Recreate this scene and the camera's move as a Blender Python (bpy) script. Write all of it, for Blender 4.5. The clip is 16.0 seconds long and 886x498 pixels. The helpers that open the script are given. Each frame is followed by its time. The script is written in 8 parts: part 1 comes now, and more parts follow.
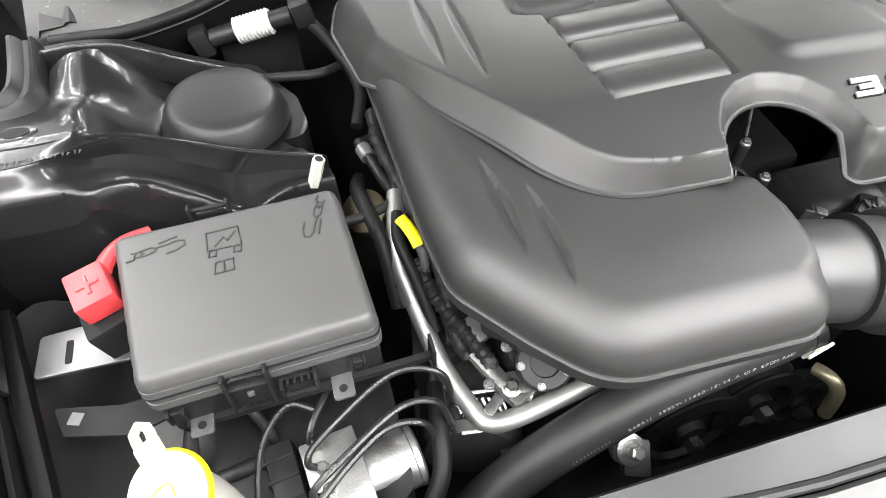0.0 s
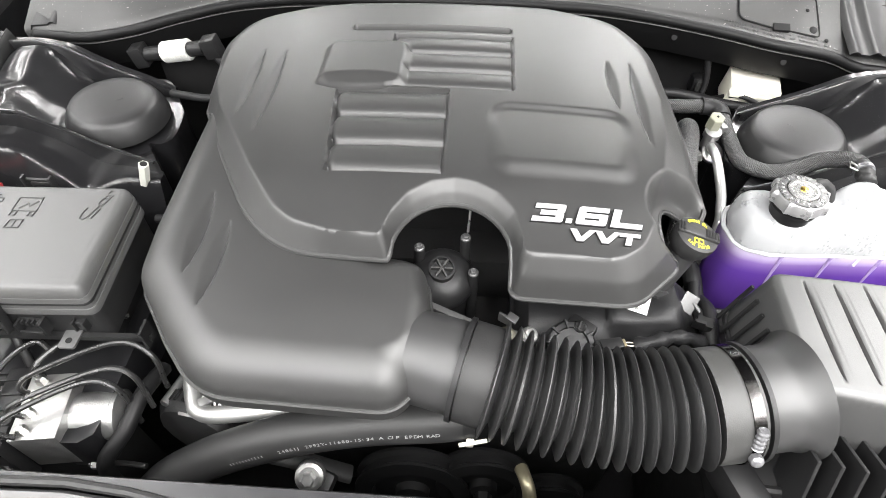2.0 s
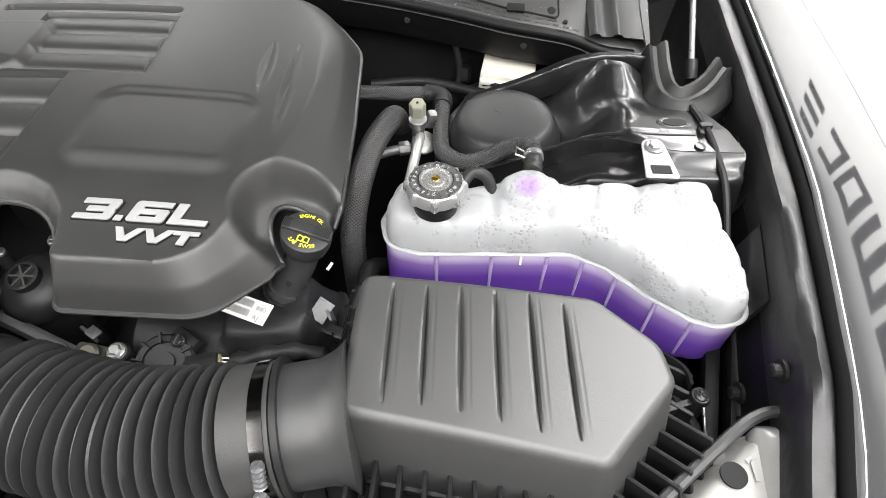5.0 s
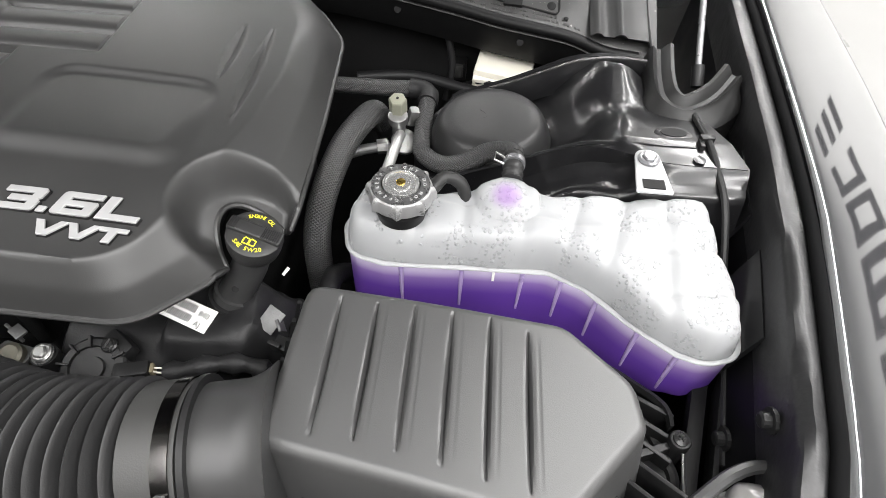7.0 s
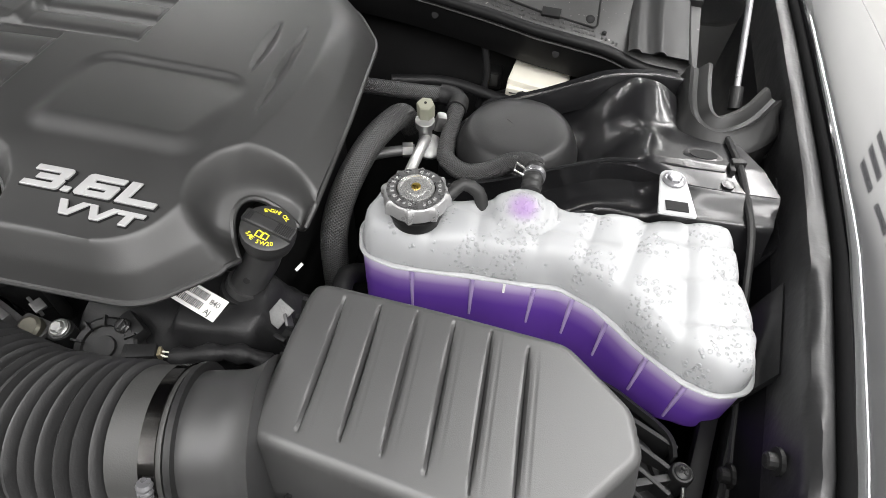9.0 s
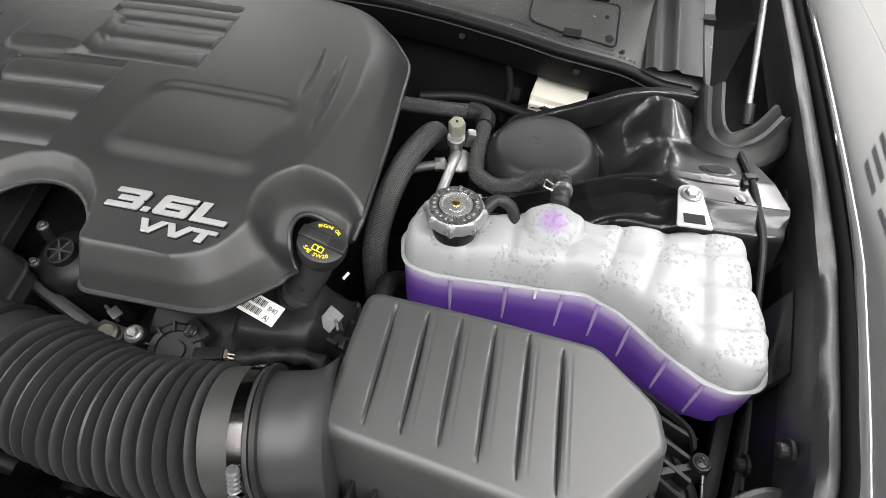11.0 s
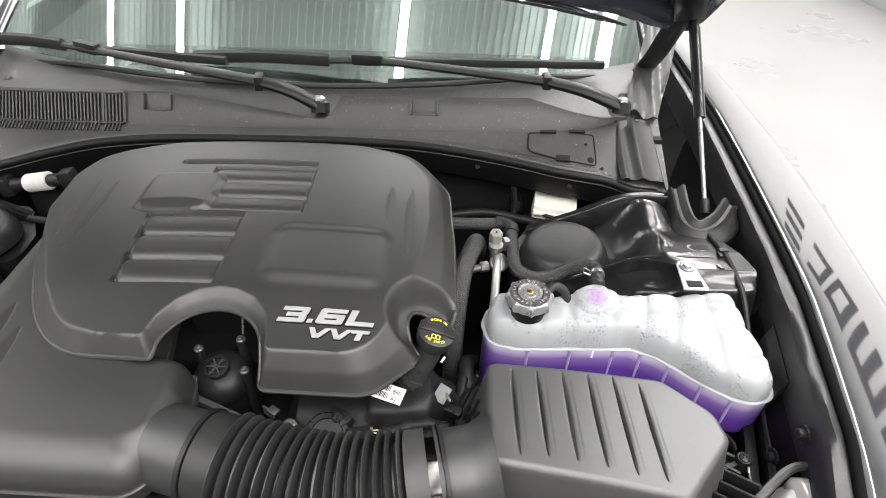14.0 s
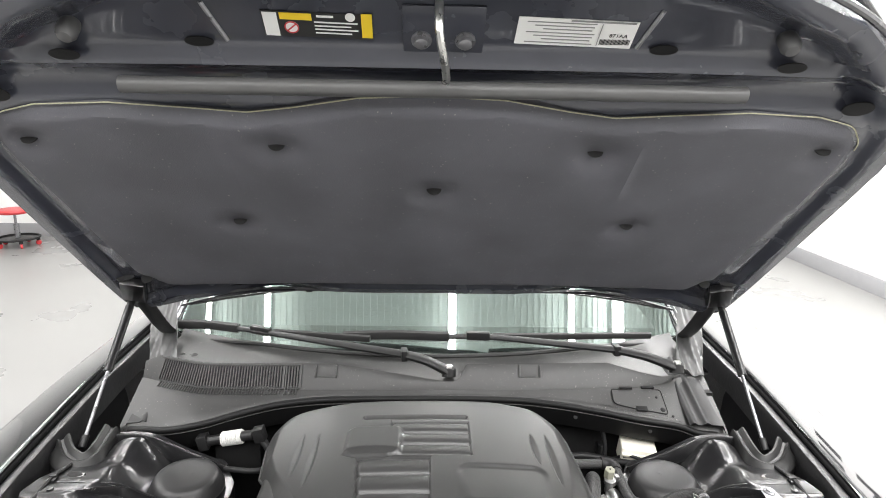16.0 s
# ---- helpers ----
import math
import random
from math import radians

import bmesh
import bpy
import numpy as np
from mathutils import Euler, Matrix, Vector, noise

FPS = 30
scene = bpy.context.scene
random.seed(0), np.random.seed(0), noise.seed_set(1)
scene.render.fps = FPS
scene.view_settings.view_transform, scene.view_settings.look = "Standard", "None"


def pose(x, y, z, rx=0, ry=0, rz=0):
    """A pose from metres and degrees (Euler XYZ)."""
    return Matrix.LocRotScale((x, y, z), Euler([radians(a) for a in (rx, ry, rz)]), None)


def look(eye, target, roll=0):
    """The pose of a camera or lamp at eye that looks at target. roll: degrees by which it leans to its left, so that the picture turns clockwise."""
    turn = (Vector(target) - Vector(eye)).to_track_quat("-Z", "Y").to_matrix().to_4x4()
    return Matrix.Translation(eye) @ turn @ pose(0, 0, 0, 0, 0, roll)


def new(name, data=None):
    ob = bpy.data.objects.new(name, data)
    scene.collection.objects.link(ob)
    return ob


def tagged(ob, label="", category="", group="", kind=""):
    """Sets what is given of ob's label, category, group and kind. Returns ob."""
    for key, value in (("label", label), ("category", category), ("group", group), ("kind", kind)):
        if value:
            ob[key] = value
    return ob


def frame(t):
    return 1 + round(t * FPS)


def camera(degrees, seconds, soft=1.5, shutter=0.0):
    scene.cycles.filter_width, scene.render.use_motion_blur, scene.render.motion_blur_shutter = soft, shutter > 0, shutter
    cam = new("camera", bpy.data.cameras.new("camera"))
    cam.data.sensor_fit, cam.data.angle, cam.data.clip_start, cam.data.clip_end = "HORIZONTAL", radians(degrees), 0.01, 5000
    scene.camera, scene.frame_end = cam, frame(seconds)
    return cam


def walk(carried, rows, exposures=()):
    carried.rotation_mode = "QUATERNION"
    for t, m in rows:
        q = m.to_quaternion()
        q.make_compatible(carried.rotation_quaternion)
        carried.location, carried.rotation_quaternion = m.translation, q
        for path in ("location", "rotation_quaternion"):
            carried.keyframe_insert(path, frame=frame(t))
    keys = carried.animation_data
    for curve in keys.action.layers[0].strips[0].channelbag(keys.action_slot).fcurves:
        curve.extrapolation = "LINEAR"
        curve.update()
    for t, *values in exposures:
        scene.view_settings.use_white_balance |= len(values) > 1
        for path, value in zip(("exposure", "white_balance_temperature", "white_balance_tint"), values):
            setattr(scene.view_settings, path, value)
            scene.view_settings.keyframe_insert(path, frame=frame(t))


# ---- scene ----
cam = camera(74.5, 16.0, 0.9)
PATH = [
    (0, (-0.379, 0.367, 1.342), (-0.037, 1.527, -0.251), 0.4),
    (0.5, (-0.302, 0.339, 1.351), (-0.109, 1.537, -0.239), 0.3),
    (1, (-0.214, 0.288, 1.386), (-0.128, 1.507, -0.197), 0.5),
    (1.5, (-0.109, 0.25, 1.421), (-0.109, 1.509, -0.133), 0.7),
    (2, (0.03, 0.282, 1.424), (-0.04, 1.566, -0.108), 0.5),
    (2.5, (0.18, 0.325, 1.393), (0.035, 1.615, -0.128), 0.5),
    (3, (0.282, 0.345, 1.38), (0.137, 1.636, -0.141), 1.3),
    (3.5, (0.348, 0.355, 1.371), (0.22, 1.654, -0.145), 1.5),
    (4, (0.401, 0.354, 1.367), (0.3, 1.657, -0.146), 1.8),
    (4.2, (0.419, 0.353, 1.361), (0.34, 1.658, -0.152), 1.8),
    (6.3, (0.364, 0.337, 1.362), (0.422, 1.641, -0.153), 2.4),
    (6.5, (0.385, 0.36, 1.348), (0.445, 1.663, -0.169), 3.1),
    (7, (0.442, 0.391, 1.332), (0.391, 1.69, -0.188), 3.1),
    (7.5, (0.46, 0.399, 1.33), (0.344, 1.693, -0.191), 2.9),
    (8, (0.464, 0.406, 1.329), (0.313, 1.697, -0.191), 2.7),
    (10.3, (0.459, 0.383, 1.349), (0.265, 1.694, -0.149), 3.1),
    (10.5, (0.455, 0.385, 1.356), (0.247, 1.675, -0.158), 2.0),
    (11, (0.439, 0.368, 1.374), (0.234, 1.66, -0.139), 1.9),
    (11.5, (0.419, 0.344, 1.395), (0.22, 1.642, -0.113), 1.5),
    (12, (0.385, 0.319, 1.403), (0.207, 1.62, -0.106), 1.4),
    (12.5, (0.365, 0.301, 1.414), (0.216, 1.609, -0.091), 1.4),
    (13, (0.358, 0.292, 1.433), (0.268, 1.657, -0.026), 1.5),
    (13.5, (0.33, 0.267, 1.452), (0.299, 1.727, 0.085), 1.7),
    (14, (0.278, 0.211, 1.485), (0.278, 1.777, 0.242), 1.6),
    (14.5, (0.16, 0.076, 1.534), (0.179, 1.777, 0.483), 1.3),
    (15, (0.062, -0.035, 1.591), (0.082, 1.778, 0.746), 1.2),
    (15.5, (0.009, -0.09, 1.628), (0.035, 1.811, 1.008), 1.0),
    (16, (-0.002, -0.07, 1.637), (0.044, 1.871, 1.159), 1.0),
]
EXPOSURES = [(0, 0.87), (1.0, 0.93), (2.5, 0.88), (4.0, 0.46), (6.5, 0.02), (8.0, -0.04), (10.5, -0.23), (12.5, -0.15), (14.0, 0.03), (16.0, 0.34)]
walk(cam, [(t, look(eye, target, roll)) for t, eye, target, roll in PATH], EXPOSURES)

# ---- light: white room with long ceiling tubes ----
world = bpy.data.worlds.new("world")
scene.world = world
world.use_nodes = True
world.node_tree.nodes["Background"].inputs[0].default_value = (0.9, 0.95, 1.0, 1)
world.node_tree.nodes["Background"].inputs[1].default_value = 0.3

ROOM_X0, ROOM_X1, ROOM_Y0, ROOM_Y1, ROOM_Z = -7.0, 4.15, -9.0, 7.0, 3.6
TUBES = [(-4.3, 1.0), (-2.46, 1.0), (-1.67, 1.0), (0.22, 1.0), (1.46, 1.0), (2.05, 2.2), (3.2, 1.0)]
TUBE_WATTS = 190.0
TUBE_Y, TUBE_L = 1.4, 9.2
# The four short rows at the front are unseen, added for stronger top light.
ROWS = [(tx, k, TUBE_Y, TUBE_L) for tx, k in TUBES] + [(tx, 1.0, -1.6, 3.2) for tx in (-5.6, -3.4, -0.75, 0.8)]
for tx, k, ty, tl in ROWS:
    lamp = bpy.data.lights.new("ceiling_tube_lamp", "AREA")
    lamp.shape, lamp.size, lamp.size_y = "RECTANGLE", 0.07 * k, tl
    lamp.energy, lamp.color = TUBE_WATTS * k * tl / 14.5, (1.0, 0.982, 0.975)
    ob = new("ceiling_tube_lamp", lamp)
    ob.matrix_world = pose(tx, ty, ROOM_Z - 0.335, 0, 0, 0)
    # Extra upward lamp over each tube, added to brighten the ceiling.
    up = bpy.data.lights.new("ceiling_tube_uplight", "AREA")
    up.shape, up.size, up.size_y, up.energy, up.color = "RECTANGLE", 0.07 * k, tl, TUBE_WATTS * 0.15 * k * tl / 14.5, (1.0, 0.982, 0.975)
    ob = new("ceiling_tube_uplight", up)
    ob.matrix_world = pose(tx, ty, ROOM_Z - 0.245, 180, 0, 0)

# ---- materials ----


def mat(name, col, rough=0.5, metal=0.0, var=0.15, scale=30.0, grain=0.0, grain_scale=900.0, coat=0.0,
        rough_var=0.12, sss=0.0, trans=0.0, ior=1.5, spots=0.0, spot_col=(0.5, 0.48, 0.45), spot_scale=400.0, spec=0.5, coat_rough=0.03):
    m = bpy.data.materials.new(name)
    m.use_nodes = True
    nt = m.node_tree
    b = nt.nodes["Principled BSDF"]
    tc = nt.nodes.new("ShaderNodeTexCoord")
    n1 = nt.nodes.new("ShaderNodeTexNoise")
    n1.inputs["Scale"].default_value, n1.inputs["Detail"].default_value = scale, 5.0
    nt.links.new(tc.outputs["Object"], n1.inputs["Vector"])
    mix = nt.nodes.new("ShaderNodeMix")
    mix.data_type = "RGBA"
    mix.inputs["A"].default_value = (*[c * (1 - var) for c in col], 1)
    mix.inputs["B"].default_value = (*[min(1, c * (1 + var)) for c in col], 1)
    nt.links.new(n1.outputs["Fac"], mix.inputs["Factor"])
    colour = mix.outputs["Result"]
    if spots:
        n3 = nt.nodes.new("ShaderNodeTexNoise")
        n3.inputs["Scale"].default_value, n3.inputs["Detail"].default_value = spot_scale, 2.0
        nt.links.new(tc.outputs["Object"], n3.inputs["Vector"])
        ramp = nt.nodes.new("ShaderNodeValToRGB")
        ramp.color_ramp.elements[0].position, ramp.color_ramp.elements[1].position = 0.72 - 0.1 * spots, 0.76
        nt.links.new(n3.outputs["Fac"], ramp.inputs["Fac"])
        mix2 = nt.nodes.new("ShaderNodeMix")
        mix2.data_type = "RGBA"
        mix2.inputs["B"].default_value = (*spot_col, 1)
        nt.links.new(colour, mix2.inputs["A"])
        nt.links.new(ramp.outputs["Color"], mix2.inputs["Factor"])
        colour = mix2.outputs["Result"]
    nt.links.new(colour, b.inputs["Base Color"])
    mr = nt.nodes.new("ShaderNodeMapRange")
    mr.inputs["To Min"].default_value, mr.inputs["To Max"].default_value = max(0.02, rough - rough_var), min(1, rough + rough_var)
    nt.links.new(n1.outputs["Fac"], mr.inputs["Value"])
    nt.links.new(mr.outputs["Result"], b.inputs["Roughness"])
    b.inputs["Metallic"].default_value = metal
    b.inputs["IOR"].default_value = ior
    b.inputs["Specular IOR Level"].default_value = spec
    if coat:
        b.inputs["Coat Weight"].default_value, b.inputs["Coat Roughness"].default_value = coat, coat_rough
    if sss:
        b.inputs["Subsurface Weight"].default_value = sss
        b.inputs["Subsurface Radius"].default_value = (1, 1, 1)
        b.inputs["Subsurface Scale"].default_value = 0.012
    b.inputs["Transmission Weight"].default_value = trans
    if grain:
        n2 = nt.nodes.new("ShaderNodeTexNoise")
        n2.inputs["Scale"].default_value, n2.inputs["Detail"].default_value = grain_scale, 3.0
        nt.links.new(tc.outputs["Object"], n2.inputs["Vector"])
        bp = nt.nodes.new("ShaderNodeBump")
        bp.inputs["Strength"].default_value, bp.inputs["Distance"].default_value = grain, 0.001
        nt.links.new(n2.outputs["Fac"], bp.inputs["Height"])
        nt.links.new(bp.outputs["Normal"], b.inputs["Normal"])
    return m


COVER = mat("satin_black_plastic", (0.0220, 0.0220, 0.0217), 0.45, var=0.12, scale=14, grain=0.08, grain_scale=1800, rough_var=0.05, spec=0.70)
PLASTIC = mat("black_plastic", (0.012, 0.012, 0.0123), 0.42, var=0.2, scale=40, grain=0.1, grain_scale=1200, spec=0.3)
FUSE = mat("grained_black_plastic", (0.062, 0.062, 0.0615), 0.42, var=0.08, scale=20, grain=0.2, grain_scale=2200, rough_var=0.04)
BOXMAT = mat("airbox_black_plastic", (0.036, 0.036, 0.0358), 0.48, var=0.09, scale=16, grain=0.1, grain_scale=1500, rough_var=0.05, spec=1.0)
RUBBER = mat("black_rubber", (0.02, 0.02, 0.02), 0.45, var=0.2, scale=50, grain=0.1, grain_scale=700, spec=0.3)
HOSEM = mat("ribbed_hose_rubber", (0.022, 0.022, 0.0222), 0.42, var=0.25, scale=30, grain=0.1, grain_scale=600, spec=0.5)
DUSTY = mat("grey_rubber_cuff", (0.032, 0.032, 0.031), 0.5, var=0.2, scale=60, grain=0.1)
PAINT = mat("gloss_black_paint", (0.008, 0.008, 0.0086), 0.3, var=0.2, scale=10, coat=0.6, coat_rough=0.14, rough_var=0.05, spots=0.03, spot_col=(0.2, 0.2, 0.2), spot_scale=1300, spec=0.15)
BODY = mat("body_gloss_black_paint", (0.02, 0.02, 0.022), 0.06, var=0.1, scale=10, coat=1.0, rough_var=0.02, ior=1.95)
EDGE = mat("satin_dark_steel", (0.25, 0.25, 0.26), 0.3, metal=0.7, var=0.3, scale=60, grain=0.15, grain_scale=300)
# Near-black plastic; also stands in for shade in holes, gaps and cavities.
DARK = mat("dark_plastic_and_cavity_shade", (0.012, 0.012, 0.0122), 0.6, var=0.3, scale=40, grain=0.2, grain_scale=300, spec=0.15)
STEEL = mat("zinc_steel", (0.55, 0.55, 0.53), 0.3, metal=1.0, var=0.2, scale=120, grain=0.05, grain_scale=300)
CAPSTEEL = mat("satin_cap_steel", (0.30, 0.30, 0.30), 0.3, metal=0.5, var=0.15, scale=80)
BAND = mat("dark_clamp_steel", (0.06, 0.058, 0.057), 0.16, metal=1.0, var=0.2, scale=60)
CHROME = mat("bright_tube_steel", (0.6, 0.6, 0.59), 0.34, metal=0.75, var=0.12, scale=60)
ALU = mat("cast_aluminium", (0.34, 0.34, 0.335), 0.4, metal=0.9, var=0.3, scale=80, grain=0.3, grain_scale=500)
ALUDARK = mat("dull_cast_metal", (0.13, 0.13, 0.13), 0.5, metal=0.7, var=0.4, scale=60, grain=0.4, grain_scale=350)
SILVER = mat("satin_silver_badge", (0.54, 0.54, 0.54), 0.4, metal=0.55, var=0.05, scale=100)


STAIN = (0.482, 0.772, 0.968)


def tank_plastic():
    """Milky plastic with patches of condensation drops, their rims' shade painted into the colour."""
    m = mat("milky_plastic", (0.305, 0.31, 0.315), 0.38, var=0.05, scale=30, sss=0.9, rough_var=0.08, spec=0.35)
    nt = m.node_tree
    b = nt.nodes["Principled BSDF"]
    tc = nt.nodes.new("ShaderNodeTexCoord")
    vo = nt.nodes.new("ShaderNodeTexVoronoi")
    vo.inputs["Scale"].default_value = 215
    no = nt.nodes.new("ShaderNodeTexNoise")
    no.inputs["Scale"].default_value = 22
    for n in (vo, no):
        nt.links.new(tc.outputs["Object"], n.inputs["Vector"])
    sep = nt.nodes.new("ShaderNodeSeparateColor")
    nt.links.new(vo.outputs["Color"], sep.inputs[0])
    size = nt.nodes.new("ShaderNodeMath")
    size.operation = "MULTIPLY_ADD"
    size.inputs[1].default_value = 0.17
    nt.links.new(sep.outputs[0], size.inputs[0])
    nt.links.new(vo.outputs["Distance"], size.inputs[2])
    drop = nt.nodes.new("ShaderNodeMapRange")
    drop.inputs["From Min"].default_value, drop.inputs["From Max"].default_value = 0.51, 0.34
    nt.links.new(size.outputs[0], drop.inputs["Value"])
    ring = nt.nodes.new("ShaderNodeValToRGB")
    for pos, v in ((0.0, 0.25), (0.28, 0.30), (0.41, 1.0), (0.52, 0.0)):
        e = ring.color_ramp.elements.new(pos) if pos not in (0.0,) else ring.color_ramp.elements[0]
        e.position, e.color = pos, (v, v, v, 1)
    ring.color_ramp.elements[-1].color = (0, 0, 0, 1)
    nt.links.new(size.outputs[0], ring.inputs["Fac"])
    patch = nt.nodes.new("ShaderNodeMapRange")
    patch.inputs["From Min"].default_value, patch.inputs["From Max"].default_value = 0.475, 0.51
    nt.links.new(no.outputs["Fac"], patch.inputs["Value"])
    mu, mr_ = nt.nodes.new("ShaderNodeMath"), nt.nodes.new("ShaderNodeMath")
    for node, src in ((mu, drop.outputs["Result"]), (mr_, ring.outputs["Color"])):
        node.operation = "MULTIPLY"
        nt.links.new(src, node.inputs[0])
        nt.links.new(patch.outputs["Result"], node.inputs[1])
    bp = nt.nodes.new("ShaderNodeBump")
    bp.inputs["Strength"].default_value, bp.inputs["Distance"].default_value = 0.7, 0.0012
    nt.links.new(mu.outputs[0], bp.inputs["Height"])
    old = b.inputs["Base Color"].links[0].from_socket
    rim_shade = nt.nodes.new("ShaderNodeMix")
    rim_shade.data_type = "RGBA"
    rim_shade.inputs["B"].default_value = (0.14, 0.145, 0.15, 1)
    half = nt.nodes.new("ShaderNodeMath")
    half.operation = "MULTIPLY"
    half.inputs[1].default_value = 0.27
    nt.links.new(mr_.outputs[0], half.inputs[0])
    nt.links.new(half.outputs[0], rim_shade.inputs["Factor"])
    nt.links.new(old, rim_shade.inputs["A"])
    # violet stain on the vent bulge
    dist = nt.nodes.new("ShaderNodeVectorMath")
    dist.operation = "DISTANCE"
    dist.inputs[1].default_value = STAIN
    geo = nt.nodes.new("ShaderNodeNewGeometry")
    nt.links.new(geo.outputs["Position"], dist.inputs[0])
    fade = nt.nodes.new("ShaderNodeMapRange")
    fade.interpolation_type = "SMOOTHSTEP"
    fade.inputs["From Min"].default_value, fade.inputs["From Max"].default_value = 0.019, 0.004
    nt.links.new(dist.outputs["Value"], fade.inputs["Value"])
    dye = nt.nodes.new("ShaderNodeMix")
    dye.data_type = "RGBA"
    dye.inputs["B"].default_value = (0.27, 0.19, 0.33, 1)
    nt.links.new(rim_shade.outputs["Result"], dye.inputs["A"])
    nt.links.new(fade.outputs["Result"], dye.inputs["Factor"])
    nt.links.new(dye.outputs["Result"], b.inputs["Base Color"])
    nt.links.new(bp.outputs["Normal"], b.inputs["Normal"])
    return m


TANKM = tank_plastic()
SEAMM = mat("milky_seam_plastic", (0.33, 0.335, 0.34), 0.4, var=0.04, scale=30, sss=0.8)
CAPRING = mat("satin_dark_cap_steel", (0.26, 0.26, 0.26), 0.28, metal=0.85, var=0.25, scale=150)
CAPDISC = mat("bright_cap_steel", (0.55, 0.55, 0.54), 0.26, metal=0.8)
RED = mat("red_plastic", (0.54, 0.045, 0.05), 0.4, var=0.1, scale=60)
YELLOW = mat("yellow_plastic", (0.85, 0.75, 0.02), 0.4, var=0.06, scale=60)
# Paler copy of the yellow plastic: strong light on the cap, put into its colour.
YELLOW_LIT = mat("yellow_cap_lit_pale", (0.8, 0.76, 0.5), 0.4, var=0.06, scale=60)
WHITEP = mat("ivory_plastic", (0.74, 0.71, 0.62), 0.45, var=0.08, scale=50, sss=0.1)
CREAM = mat("milky_filler_neck", (0.33, 0.32, 0.29), 0.45, var=0.05, scale=40, sss=0.2)
WHITE = mat("white_paper", (0.82, 0.82, 0.8), 0.5, var=0.03, scale=90)
INK = mat("black_ink", (0.02, 0.02, 0.02), 0.5, var=0.1)
YINK = mat("yellow_ink", (0.8, 0.72, 0.04), 0.5, var=0.05)
YLABEL = mat("yellow_label", (0.85, 0.6, 0.03), 0.4, var=0.04)
GREYINK = mat("grey_print", (0.24, 0.24, 0.24), 0.5, var=0.1)
PAD = mat("dark_felt", (0.098, 0.098, 0.110), 0.8, var=0.4, scale=8, grain=0.6, grain_scale=450, spots=0.2, spot_col=(0.3, 0.29, 0.27), spot_scale=260)
FIBRE = mat("pale_fibre_edge", (0.45, 0.43, 0.3), 0.9, var=0.5, scale=300)
HOODM = mat("hood_underside_paint", (0.042, 0.045, 0.058), 0.25, var=0.25, scale=12, coat=0.6)
COWLM = mat("dusty_black_cowl_plastic", (0.036, 0.036, 0.0355), 0.4, var=0.25, scale=18, grain=0.15, grain_scale=900, spots=0.35, spot_col=(0.2, 0.19, 0.18), spot_scale=260, spec=0.4)
FRONTP = mat("light_grey_front_trim", (0.078, 0.078, 0.077), 0.4, var=0.05, scale=20)
LUGM = mat("dull_plated_nut", (0.3, 0.26, 0.17), 0.4, metal=0.6)
OLDPLATE = mat("aged_plated_steel", (0.10, 0.095, 0.075), 0.45, metal=0.6, var=0.3, scale=200)
ORANGE = mat("brass_centre", (0.6, 0.42, 0.1), 0.3, metal=1.0)
WALL = mat("white_wall_paint", (0.82, 0.82, 0.81), 0.6, var=0.03, scale=3, grain=0.05, grain_scale=60)
GREYWALL = mat("grey_wall_paint", (0.30, 0.30, 0.30), 0.6, var=0.05, scale=3, grain=0.05, grain_scale=60)
SKIRT = mat("grey_skirting", (0.3, 0.3, 0.31), 0.45, var=0.1, scale=8)
FLOORM = mat("polished_light_concrete", (0.245, 0.243, 0.237), 0.3, var=0.12, scale=1.3, grain=0.03, grain_scale=30, rough_var=0.1)
CEIL = mat("white_ceiling_panel", (0.8, 0.82, 0.81), 0.5, var=0.04, scale=4)
SIGN = mat("dark_sign_letters", (0.02, 0.02, 0.022), 0.5)
TYRE = mat("tyre_rubber", (0.02, 0.02, 0.02), 0.7)
COATED = mat("black_coated_pipe", (0.012, 0.012, 0.012), 0.3, var=0.2, scale=80, spec=0.5)
RAILM = mat("crimped_rail_paint", (0.010, 0.010, 0.0105), 0.45, var=0.4, scale=50, coat=0.28, coat_rough=0.24, grain=0.5, grain_scale=120, spec=0.3)
OILCAP = mat("grained_cap_plastic", (0.022, 0.022, 0.022), 0.45, var=0.2, scale=80, grain=0.15, grain_scale=2500, spec=0.4)
MATTSEAL = mat("matt_seal_rubber", (0.004, 0.004, 0.0042), 0.85, var=0.2, scale=50, spec=0.06)
SEALM = mat("seal_rubber", (0.006, 0.006, 0.0062), 0.5, var=0.2, scale=50, spec=0.2)
WIRE = mat("wrapped_loom", (0.012, 0.012, 0.0125), 0.5, var=0.3, scale=200, grain=0.3, grain_scale=400, spec=0.25)


